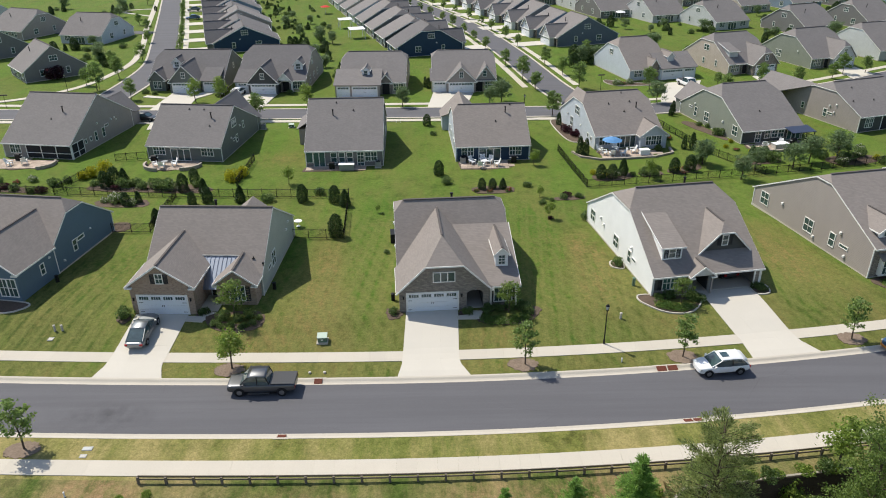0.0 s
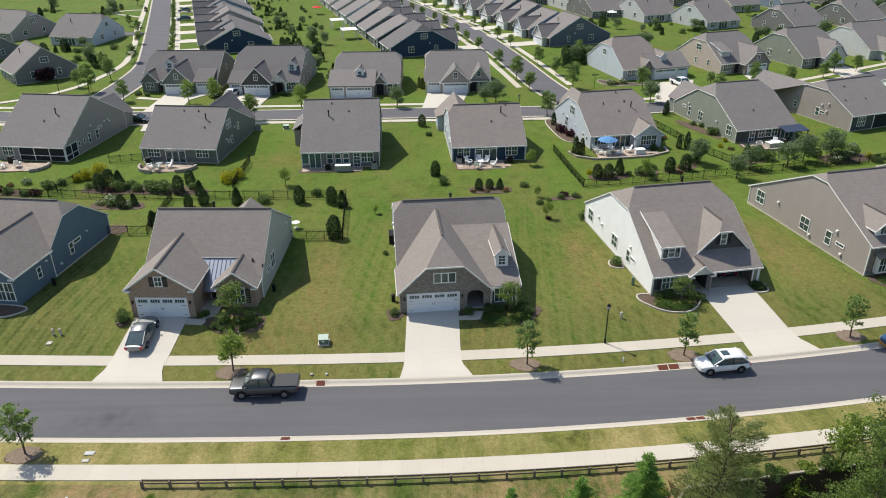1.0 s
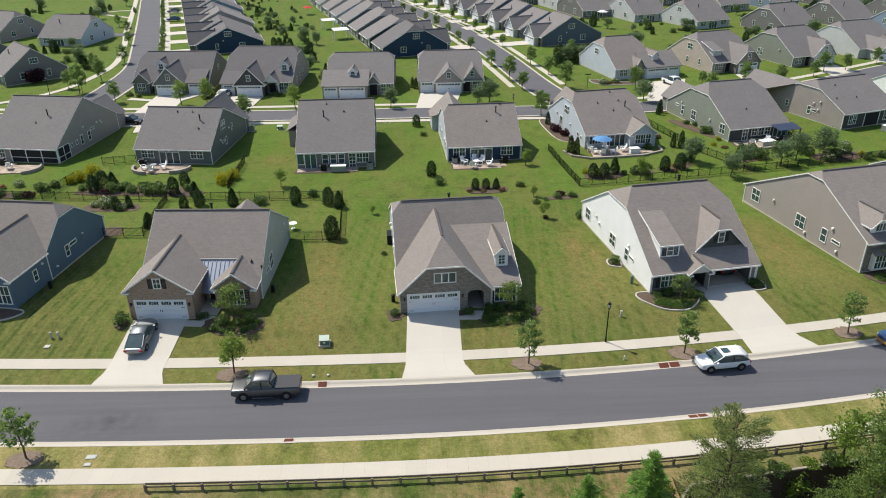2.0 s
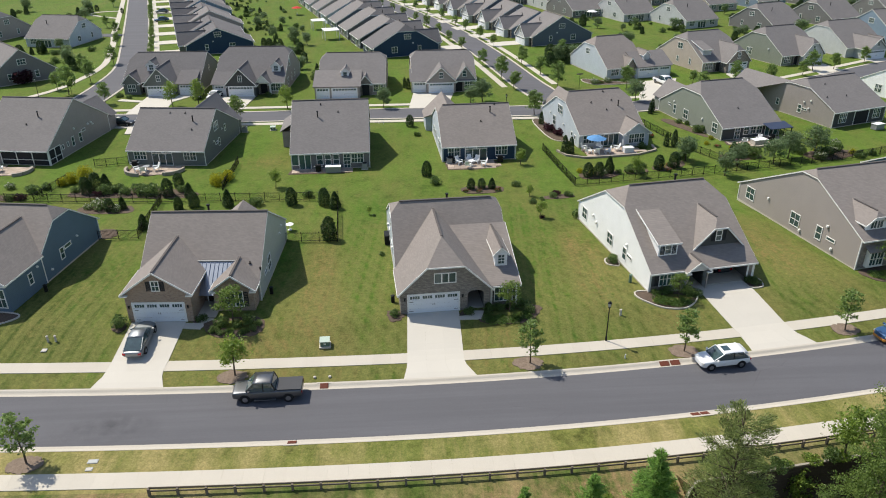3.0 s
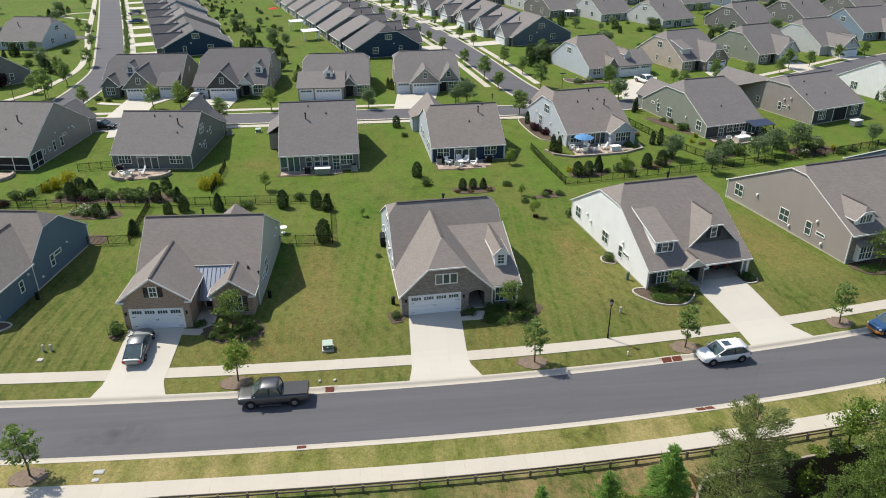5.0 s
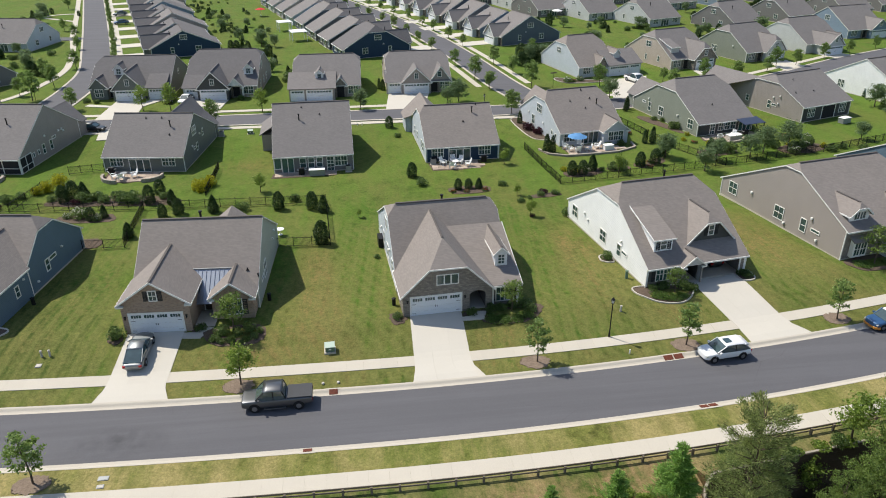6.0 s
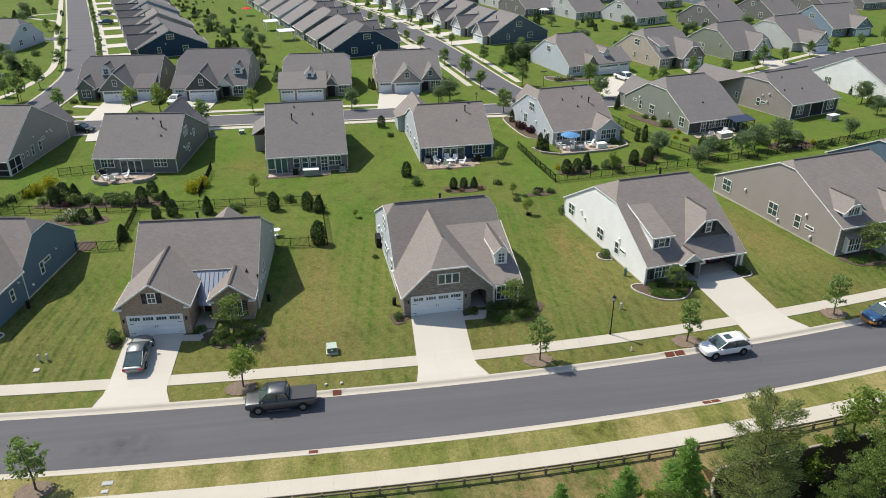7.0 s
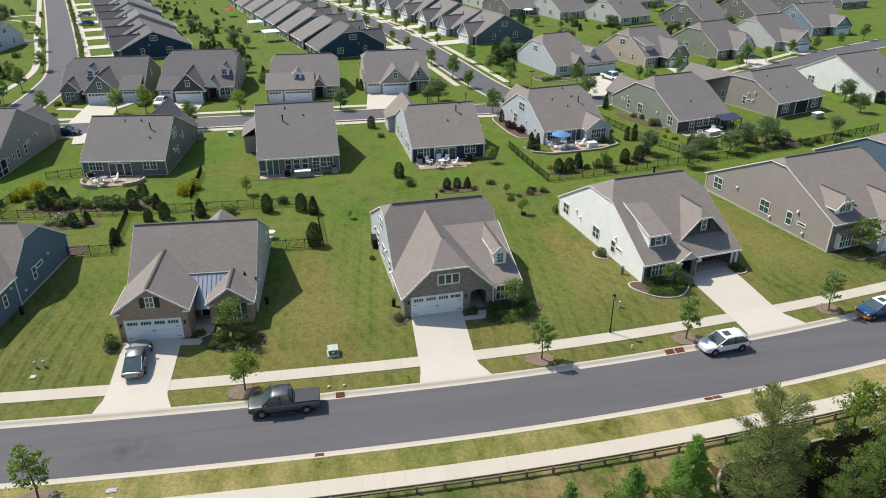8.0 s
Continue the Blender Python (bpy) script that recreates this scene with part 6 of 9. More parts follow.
def trunk_mesh(h, r, limbs, rng, crown_r, parent, lean=0.05, mat=M_BARK):
    bm = bmesh.new()
    pts = [Vector((lean * h * t * t + 0.03 * h * math.sin(5 * t), 0.02 * h * math.sin(4 * t + 1), h * t)) for t in (0, 0.25, 0.5, 0.75, 0.95)]
    pts[0].z = -0.3
    rs = [r * 1.25, r, r * 0.75, r * 0.5, r * 0.15]
    for i in range(4):
        rod(bm, pts[i], pts[i + 1], rs[i], rs[i + 1], 7)
    tips = []
    for k in range(limbs):
        t = 0.3 + 0.55 * k / max(1, limbs - 1)
        i = min(3, int(t * 4))
        s = pts[i].lerp(pts[i + 1], t * 4 - i)
        ang = k * 2.4 + rng.uniform(-0.4, 0.4)
        reach = crown_r * (1.0 - 0.5 * abs(t - 0.45)) * rng.uniform(0.6, 0.95)
        e = s + Vector((math.cos(ang) * reach, math.sin(ang) * reach, reach * rng.uniform(0.5, 0.95)))
        rod(bm, s, e, r * 0.35, r * 0.08, 5)
        tips += [s.lerp(e, 0.6), e]
    part("trunk", bm, mat, parent)
    return tips, pts


def make_tree(name, label, h, crown_r, leaf, n, material, seed, limbs=9, group="street trees", low=0.33, r=0.06, cone=False, clump=0.26, extra=None, aspect=0.55):
    rng = np.random.default_rng(seed)
    ob = thing(name, pose(0, 0, -500), label, "tree", group)
    tips, pts = trunk_mesh(h * 0.92, r, limbs, rng, crown_r, ob)
    spots = [np.array(t) for t in tips]
    for k in range(extra or limbs):
        z = rng.uniform(low, 0.97)
        wide = (1.08 - z) ** 0.75 if cone else math.sqrt(max(0.05, 1 - ((z - 0.55) / 0.5) ** 2))
        q = crown_r * wide * rng.uniform(0.35, 1.0)
        an = rng.uniform(0, 6.28)
        spots.append(np.array([q * math.cos(an), q * math.sin(an), h * z]))
    spots.append(np.array([0.05 * h, 0, h * 0.97]))
    cs = []
    per = n // len(spots)
    for s in spots:
        c = rng.normal(size=(per, 3)) * np.array([clump, clump, clump * 0.6]) * crown_r * rng.uniform(0.7, 1.2)
        cs.append(s + c)
    leaves("crown", leaf_cloud(np.concatenate(cs), leaf, rng, 0.3, aspect), material, ob)
    return ob


def make_conifer(name, label, h, r, n, material, seed, leaf=0.09, power=0.8, group="garden evergreens", tiers=0, aspect=0.5, egg=False):
    rng = np.random.default_rng(seed)
    ob = thing(name, pose(0, 0, -500), label, "evergreen", group)
    bm = bmesh.new()
    rod(bm, (0, 0, -0.2), (0, 0, h * 0.9), 0.05 * h / 2.5, 0.01, 6)
    part("trunk", bm, M_BARK, ob)
    z = rng.uniform(0, 1, n) ** (1.0 if egg else 1.15)
    prof = np.minimum(1, (1 - z) ** power * 1.05) * (0.75 + 0.25 * np.minimum(1, z * 8))
    if egg:
        prof = np.sqrt(np.maximum(0.02, 1 - ((z - 0.36) / 0.66) ** 2))
    if tiers:
        prof = prof * (0.72 + 0.28 * np.abs(np.sin(z * math.pi * tiers)))
    an = rng.uniform(0, 6.28, n)
    bumpy = 1 + 0.08 * np.sin(an * 3 + z * 9 + seed) + 0.06 * np.sin(an * 7 - z * 14)
    q = r * prof * bumpy * np.sqrt(rng.uniform(0.35, 1.0, n))
    c = np.stack([q * np.cos(an), q * np.sin(an), 0.08 + h * z], 1)
    leaves("foliage", leaf_cloud(c, leaf, rng, 0.0, aspect), material, ob)
    return ob


def make_shrub(name, label, r, h, n, material, seed, leaf=0.08, blobs=6, group="garden shrubs", flower=None):
    rng = np.random.default_rng(seed)
    ob = thing(name, pose(0, 0, -500), label, "shrub", group)
    cs = []
    for b in range(blobs):
        an = b * 2.4 + rng.uniform(-0.4, 0.4)
        d = 0 if b == 0 else r * rng.uniform(0.35, 0.65)
        br = r * rng.uniform(0.42, 0.62)
        k = n // blobs
        v = rng.normal(size=(k, 3))
        v /= np.linalg.norm(v, axis=1)[:, None]
        v *= (rng.uniform(0.45, 1.0, k) ** 0.5)[:, None] * br
        v[:, 2] = np.abs(v[:, 2] * h / r * 0.75 + h * rng.uniform(0.3, 0.5))
        cs.append(v + np.array([d * math.cos(an), d * math.sin(an), 0]))
    c = np.concatenate(cs)
    leaves("foliage", leaf_cloud(c, leaf, rng), material, ob)
    bm = bmesh.new()
    for k in range(4):
        rod(bm, (0, 0, -0.1), (r * 0.4 * math.cos(k * 1.6), r * 0.4 * math.sin(k * 1.6), h * 0.6), 0.03, 0.012, 5)
    part("stem", bm, M_BARK, ob)
    if flower is not None:
        top = c[c[:, 2] > np.quantile(c[:, 2], 0.6)]
        leaves("blossom", leaf_cloud(top[::4] * 1.04, leaf * 1.3, rng), flower, ob)
    return ob


TREES = [make_tree("street_tree", "young green street tree with a slim trunk", 4.15, 1.08, 0.115, 1450, L_TREE, 10 + i, limbs=10 + i, low=0.4, clump=0.155, extra=15) for i in range(3)]
FAR_TREES = [make_tree("round_tree", "young green tree with a rounded crown by the street", 3.9, 1.1, 0.125, 1900, L_TREE, 15 + i, limbs=9, low=0.38, clump=0.22) for i in range(2)]
LIGHT_TREES = [make_tree("young_tree", "young light green tree with airy leaves", 3.6, 1.0, 0.10, 1700, L_LIGHT, 20 + i, limbs=8, group="young light trees") for i in range(2)]
ROUND_TREES = [make_tree("garden_tree", "full green garden tree", 4.6, 1.9, 0.15, 2600, L_PALE, 30 + i, limbs=12, group="garden trees", low=0.22, r=0.1, clump=0.2) for i in range(2)]
AIRY = [make_tree("ornamental_tree", "airy ornamental tree in a front garden bed", 3.5, 1.35, 0.10, 1300, L_OAK, 35, limbs=11, group="ornamental trees", low=0.45, r=0.05, clump=0.15, extra=16)]
CONES = [make_conifer("evergreen", "dark green clipped evergreen in a garden bed", 2.4, (0.84, 0.92, 0.86)[i], 2300, L_DARK, 40 + i, 0.095, 0.55, egg=i != 2) for i in range(3)]
COLUMNS = [make_conifer("column_evergreen", "slim dark columnar evergreen", 2.2, 0.5, 1100, L_DARK, 50, 0.09, 0.4, "columnar evergreens")]
SHRUBS = [make_shrub("shrub", "rounded dark green garden shrub", 0.8, 1.1, 900, L_SHRUB, 60 + i, 0.09) for i in range(3)]
GOLD = [make_shrub("golden_shrub", "bright golden-yellow shrub by the garden fence", 1.1, 1.7, 1300, L_YELLOW, 70 + i, 0.11, 7, "golden shrubs") for i in range(2)]
PURPLE = [make_shrub("purple_shrub", "dark purple leaved garden shrub", 0.75, 1.0, 800, L_PURPLE, 80, 0.09, 6, "purple shrubs")]
FLOWERS = [make_shrub("flowering_shrub", "green shrub with red flowers", 0.6, 0.6, 700, L_SHRUB, 90, 0.08, 6, "flowering shrubs", M_FLOWER),
           make_shrub("flowering_shrub", "green shrub with pale flowers", 0.8, 1.0, 800, L_SHRUB, 91, 0.08, 6, "flowering shrubs", M_PALEFLOWER)]
HEDGE = [make_shrub("low_shrub", "low bright green ground-cover shrub", 1.0, 0.5, 900, L_LOW, 95, 0.08, 7, "low shrubs")]
PLACED = random.Random(5)


def plant(kinds, spots, size=1.0, vary=0.15):
    """Copies of a plant at (x, y) or (x, y, scale)."""
    for i, s in enumerate(spots):
        k = kinds[i % len(kinds)]
        f = size * (s[2] if len(s) > 2 else 1.0) * PLACED.uniform(1 - vary, 1 + vary)
        copy_thing(k, pose(s[0], s[1], ground_z(s[0], s[1]) - 0.02, 0, 0, PLACED.uniform(0, 360)) @ Matrix.Diagonal((f, f, f * PLACED.uniform(0.92, 1.1), 1)))


# trees along the street
plant(TREES, [(5.7, 53.47, 1.0), (20.0, 54.3, 0.98), (36.6, 56.7, 1.0), (-33.65, 43.5, 1.15)], 1.0, 0.04)
plant(LIGHT_TREES, [(-20.1, 53.35, 1.12)], 1.0, 0.02)
# in the front gardens
plant(AIRY, [(-21.7, 60.7, 1.2), (4.9, 60.9, 0.95), (22.2, 62.4, 0.86), (46.6, 65.6, 1.35)], 1.0, 0.03)
plant(SHRUBS, [(-24.7, 61.4, 0.7), (-32.3, 61.0, 1.0), (-22.6, 60.6, 0.8), (-21.2, 60.3, 0.8), (-20.2, 60.7, 0.8), (-23.2, 59.6, 0.7), (-6.2, 61.0, 0.85), (1.0, 60.8, 0.85), (3.0, 61.2, 0.9), (4.0, 61.4, 0.8),
               (5.2, 61.6, 0.9), (6.4, 61.7, 0.9), (7.0, 60.9, 0.7), (20.3, 63.2, 0.8), (21.4, 63.3, 0.75), (23.6, 63.0, 0.9), (24.2, 62.6, 0.8), (31.2, 64.6, 0.85), (30.8, 65.0, 0.7), (17.8, 70.5, 1.05), (17.0, 83.0, 1.0), (48.0, 65.6, 0.7)], 1.0)
plant(SHRUBS, [(-23.5, 59.5, 0.45), (-22.6, 59.2, 0.5), (-21.6, 59.0, 0.5), (-20.6, 59.1, 0.5), (-19.6, 59.6, 0.5), (-22.9, 60.3, 0.5), (-19.2, 60.4, 0.55)], 1.0)
plant(HEDGE, [(2.9, 59.7, 0.8), (4.1, 59.6, 0.9), (5.4, 59.7, 0.9), (6.5, 60.1, 0.8), (20.4, 61.9, 0.9), (21.6, 61.5, 0.9), (22.8, 61.6, 0.8), (45.0, 65.4, 0.8), (-21.8, 59.6, 0.6), (-20.4, 59.4, 0.6)], 1.0)
# along the back fences
plant(CONES, [(-48.6, 96.7, 0.95), (-47.7, 98.1, 0.95), (-46.2, 97.7, 1.05), (-37.0, 94.8, 1.0), (-36.4, 98.2, 0.85), (-33.9, 94.0, 0.85), (-34.2, 89.6, 0.75), (-32.4, 90.4, 0.8), (-28.0, 90.3, 0.95),
              (-19.7, 90.2, 0.9), (-15.4, 89.8, 0.85), (-13.9, 88.6, 0.88), (-13.9, 78.8, 1.12), (-43.0, 89.8, 0.7), (-41.6, 90.5, 0.65), (-1.5, 100.2, 0.9), (-3.4, 125.0, 0.8), (-36.8, 83.5, 0.85)], 1.0, 0.06)
plant(CONES, [(4.4, 94.1, 0.7), (5.9, 94.4, 0.62), (7.3, 94.2, 0.7), (21.7, 97.9, 0.95), (23.3, 97.9, 0.9), (25.2, 99.4, 1.0), (32.9, 100.2, 1.0), (35.4, 100.8, 1.0), (46.6, 106.0, 0.9), (48.4, 105.9, 0.9)], 1.0, 0.06)
plant(CONES, [(-40.2, 198.8), (-38.7, 198.1), (-37.1, 197.5), (-35.7, 197.4), (31.3, 175.8, 1.5), (32.9, 174.5, 1.4), (35.2, 175.2, 1.5), (30.2, 169.7, 1.3), (31.1, 167.6, 1.1)], 1.0, 0.06)
plant(SHRUBS, [(-23.7, 161.7, 1.3), (-23.4, 164.0, 1.3), (-23.1, 166.4, 1.4), (-22.8, 168.6, 1.3), (-34.5, 210.5, 1.3), (-33.5, 207.2, 1.4), (-32.4, 204.0, 1.3), (-31.2, 200.6, 1.3)], 1.0)
plant(COLUMNS, [(20.6, 108.5, 1.2), (21.5, 108.2, 1.2), (37.6, 110.7, 1.1), (38.9, 110.7, 1.1), (41.0, 129.4, 1.1), (41.7, 130.6, 1.1), (19.8, 124.5, 1.0), (-0.9, 160, 1.0), (-3.9, 152.5, 1.0), (-3.2, 151.5, 1.0)], 1.0)
plant(SHRUBS, [(-45.9, 96.5, 1.5), (-24.4, 90.4, 1.1), (-17.8, 93.1, 0.9), (-40.2, 95.6, 1.5), (-41.2, 96.4, 1.3), (-44.3, 97.2, 1.2), (-60.9, 95.8), (-64.8, 99.1), (-2.3, 119.4, 0.8), (10.8, 94.9, 0.8), (-0.4, 96.6, 1.0), (28.3, 99.3, 1.3), (29.5, 98.6, 1.0), (37.9, 104.3, 1.2),
               (12.0, 88.4, 0.6), (13.4, 89.4, 0.55), (15.1, 90.2, 0.75), (17.2, 90.5, 0.75), (31.3, 110.0, 0.9), (33.4, 110.2, 0.9), (44.1, 123.1, 0.9), (45.3, 121.9, 0.8), (45.5, 117.6, 1.4)], 1.0)
plant(SHRUBS, [(47.0, 104.6, 1.5), (49.0, 104.5, 1.5), (57.0, 105.7, 1.6), (60.5, 104.5, 1.6), (63.5, 106.5, 1.4), (65.3, 103.0, 1.3), (67.8, 104.0, 1.2), (70.6, 102.6, 1.2), (75.0, 101.4, 1.6), (-31.5, 148.0, 0.9), (26.5, 99.0, 0.7), (30.8, 101.4, 0.8), (-56.0, 97.6, 1.0), (-58.0, 94.8, 1.0), (-8.8, 85.5, 0.35), (-7.6, 74.2, 0.55)], 1.0)
plant(SHRUBS, [(-79.2, 175.9, 1.7), (-88.2, 184.8, 1.5), (-84.7, 183.3, 1.4), (-88.4, 191.1, 1.3), (-59.4, 149.0, 0.9), (-61.6, 150.0, 1.0)])
plant(SHRUBS, [(-39.3, 95.4, 1.7), (-43.1, 96.0, 1.2), (-44.9, 97.0, 1.2), (-55.0, 99.0, 1.1), (-57.0, 98.6, 1.0), (-35.4, 96.4, 1.1), (-50.4, 97.4, 1.1), (-49.6, 99.2, 1.0)])
plant(PURPLE, [(-41.4, 97.0, 1.1), (-46.6, 95.6, 0.9), (-56.7, 95.0, 1.1), (15.7, 91.1, 0.9), (20.4, 120.5, 1.5), (21.6, 118.0, 1.4), (-62.5, 96.6, 1.0), (12.3, 83.2, 0.5), (-86.5, 163.5, 3.2)], 1.0, 0.05)
plant(GOLD, [(-52.2, 101.2, 1.0), (-51.3, 103.6, 1.1), (-53.2, 100.4, 0.8), (-31.1, 98.6, 1.1), (-30.2, 100.4, 1.05), (21.0, 99.6, 0.5), (22.6, 98.9, 0.45)], 1.0, 0.05)
plant(FLOWERS, [(3.6, 93.2, 0.8), (-44.6, 90.6, 1.3), (5.4, 93.0, 0.8), (-42.2, 89.6, 1.0), (36.6, 115.6, 1.0), (64.5, 108.5, 1.3), (8.0, 93.2, 0.9), (58.8, 102.6, 1.2), (34.0, 99.2, 0.9), (36.4, 152.5, 1.4), (37.8, 153.0, 1.3), (39.4, 153.6, 1.3), (61.5, 110.2, 1.5), (-46.2, 90.8, 0.8)], 1.0)
plant(LIGHT_TREES, [(-22.8, 97.0, 0.75), (12.9, 103.9, 0.8), (12.2, 83.4, 0.62), (28.6, 97.6, 0.8), (-48.9, 142.1, 1.25), (-43.8, 141.6, 1.2), (-26.5, 138.4, 1.2), (-9.4, 86.1, 0.3), (12.0, 90.8, 0.55)], 1.0)
plant(ROUND_TREES, [(38.2, 103.4, 0.85), (51.0, 101.6, 0.85), (54.3, 103.5, 0.95), (41.3, 96.6, 0.7), (59.2, 104.8, 1.0), (8.6, 139.0, 0.72), (11.0, 140.4, 0.95), (40.8, 138.0, 0.85), (-8.2, 137.4, 0.8), (73.6, 107.5, 0.62), (86.8, 118.7, 0.75), (45.0, 101.0, 0.7)], 1.0, 0.05)
plant(FAR_TREES, [(-34.2, 130.2, 1.1), (19.6, 130.0, 1.1), (17.0, 157.4, 1.1), (14.6, 172.0, 1.0), (18.9, 149.0, 1.05), (24.0, 172.0, 1.0), (26.6, 162.0, 1.1), (27.8, 150.0, 1.1), (35.4, 181.2), (42.2, 148.4, 1.1), (-62.6, 144.6, 1.1), (-72.6, 152.6, 1.2), (-72.2, 163.5, 1.2), (-73.4, 181.5, 1.1), (-80.0, 204.9, 1.0), (-77.5, 173.6, 1.15), (-76.6, 157.0, 1.1), (-93.2, 234.9, 0.9), (-106.5, 279.9, 0.9), (-86.0, 222.0, 0.9), (67.4, 153.3, 0.9), (88.0, 160.0, 1.1), (56.8, 150.3, 0.85)], 1.05)


def along(line, off, start, gap, kinds, size):
    pts = [Vector((*p, 0)) for p in line]
    spots, d0 = [], start
    run = 0.0
    for a, b in zip(pts, pts[1:]):
        u = (b - a).normalized()
        n = Vector((-u.y, u.x, 0))
        length = (b - a).length
        while d0 < run + length:
            p = a + u * (d0 - run) + n * off
            spots.append((p.x, p.y))
            d0 += gap * PLACED.uniform(0.85, 1.15)
        run += length
    plant(kinds, spots, size)


plant(GOLD, [(47.5, 108.4, 0.5), (44.4, 111.0, 0.45), (46.2, 113.6, 0.4), (60.2, 106.2, 0.5), (65.0, 104.6, 0.5), (33.6, 100.8, 0.4), (30.2, 99.8, 0.35)], 1.0)
plant(FLOWERS, [(45.6, 109.6, 0.9), (48.6, 109.0, 0.8), (35.0, 101.4, 0.8), (24.2, 98.8, 0.8), (-62.0, 98.6, 1.0), (-60.0, 99.4, 0.9), (-66.4, 100.6, 1.0), (62.6, 105.8, 1.0)], 1.0)
along(LANE_L[3:], -4.4, 8, 8.5, FAR_TREES, 0.66)
along(LANE_R[2:], 4.6, 4, 12, FAR_TREES, 0.85)
along(LANE_R[2:], -4.6, 6, 12, FAR_TREES, 0.85)
along(STREET2[7:], 5.0, 3, 11, FAR_TREES, 1.0)


def scatter_greens():
    """Hedges and bushes on the long green between the rows, and at the rear gardens far off."""
    rnd = random.Random(11)
    d, o = Vector((-0.284, 0.959, 0)), Vector((-30.5, 190, 0))
    n = Vector((-0.959, -0.284, 0))
    spots = [[], [], [], []]
    for i in range(110):
        p = o + d * rnd.uniform(-22, 108) + n * (rnd.gauss(3, 2.4) if i % 3 else rnd.uniform(-8, 11))
        spots[rnd.choice((0, 0, 0, 0, 1, 2))].append((p.x, p.y, rnd.uniform(0.5, 1.25)))
    for cx, cy, sx, sy, k in ((68, 212, 12, 9, 16), (52, 222, 9, 8, 12), (94, 196, 10, 8, 14), (-92, 196, 9, 6, 12), (-84, 178, 6, 8, 10), (-118, 262, 22, 12, 18), (120, 232, 22, 10, 34), (140, 245, 22, 8, 26), (60, 190, 14, 9, 8), (34, 226, 6, 20, 14), (32, 172, 4, 3, 7), (95, 128, 9, 7, 10)):
        for _ in range(k):
            spots[rnd.choice((0, 0, 1, 2))].append((rnd.gauss(cx, sx * 0.6), rnd.gauss(cy, sy * 0.6), rnd.uniform(0.7, 1.5)))
    plant(SHRUBS, spots[0])
    plant(CONES, spots[1], 0.9)
    plant(ROUND_TREES, spots[2], 0.62)


scatter_greens()

# wood edge beside the camera: young pines, tall trees and undergrowth below the fence
def feathered(name, label, group, h, r, whorls, per, sprays, leaf, material, seed, rise=0.6, spread=0.16, aspect=0.13, bare=0.25, low=0.04, power=0.8, r0=0.07, lean=0.0):
    """A tree of many separate boughs, each feathered with short needles along its twigs."""
    rng = np.random.default_rng(seed)
    ob = thing(name, pose(0, 0, -500), label, "tree", group)
    bm = bmesh.new()
    rod(bm, (0, 0, -0.3), (lean * 0.5, 0, h * 0.5), r0, r0 * 0.6, 7)
    rod(bm, (lean * 0.5, 0, h * 0.5), (lean, 0, h * 0.98), r0 * 0.6, 0.015, 6)
    cs, ds = [], []
    for w in range(whorls):
        z0 = low + (0.95 - low) * (w + rng.uniform(-0.3, 0.3)) / whorls
        z0 = min(max(z0, low), 0.96)
        for k in range(per):
            reach = r * (1 - z0) ** power * rng.uniform(0.55, 1.2) + 0.05 * r
            an = 2 * math.pi * (k / per) + w * 1.1 + rng.uniform(-0.5, 0.5)
            up = rise * rng.uniform(0.5, 1.3) * (0.6 + 0.8 * z0)
            a = np.array([lean * z0, 0, h * z0])
            d = np.array([math.cos(an), math.sin(an), up])
            d /= np.linalg.norm(d)
            e = a + d * reach * 1.08
            rod(bm, tuple(a), tuple(e), max(0.012, 0.022 * reach), 0.006, 4)
            n = int(sprays * (0.35 + reach / r))
            t = bare + (1 - bare) * rng.uniform(0, 1, n) ** 0.85
            wide = spread * reach * (0.35 + np.sin(np.pi * np.minimum(1, t)) * 0.9)
            side = rng.normal(size=(n, 3)) * wide[:, None]
            side[:, 2] *= 0.55
            c = a + d * reach * 1.08 * t[:, None] + side
            c[:, 2] -= 0.10 * reach * t * t
            cs.append(c)
            ds.append(np.tile(d, (n, 1)) + side / (wide[:, None] + 0.02) * 0.35)
    part("trunk", bm, M_BARK, ob)
    c, d = np.concatenate(cs), np.concatenate(ds)
    m = len(c)
    d = d + rng.normal(size=(m, 3)) * 0.45
    d /= np.linalg.norm(d, axis=1)[:, None]
    b = rng.normal(size=(m, 3))
    b -= d * (d * b).sum(1)[:, None]
    b /= np.linalg.norm(b, axis=1)[:, None]
    q = leaf * rng.uniform(0.6, 1.3, m)[:, None]
    d, b = d * q, b * q * aspect
    leaves("crown", np.stack([c - d, c - b, c + d, c + b], 1).reshape(-1, 3), material, ob)
    return ob


PINES = [feathered("young_pine", "young bright green pine by the wooden fence", "young pines", 5.6, 1.75, 11, 6, 150, 0.20, L_PINE, 110 + i, 0.75, 0.17, 0.13, 0.2, 0.03, 0.75, 0.06, 0.1) for i in range(2)]
for k, (x, y, s) in zip((0, 1, 0, 1), ((11.3, 36.2, 1.02), (7.1, 36.2, 0.68), (2.3, 35.8, 0.60), (9.0, 34.0, 0.55))):
    copy_thing(PINES[k], pose(x, y, ground_z(x, y) - 0.1, 0, 0, 70 * k + x * 20) @ Matrix.Diagonal((s, s, s, 1)))
BIGS = [feathered("woodland_tree", "tall feathery olive green tree at the wood edge", "woodland trees", 11.8, 3.5, 19, 5, 330, 0.12, L_BIG, 124 + i, 0.55, 0.13, 0.2, 0.32, 0.06, 0.36, 0.15, 0.4) for i in range(2)]
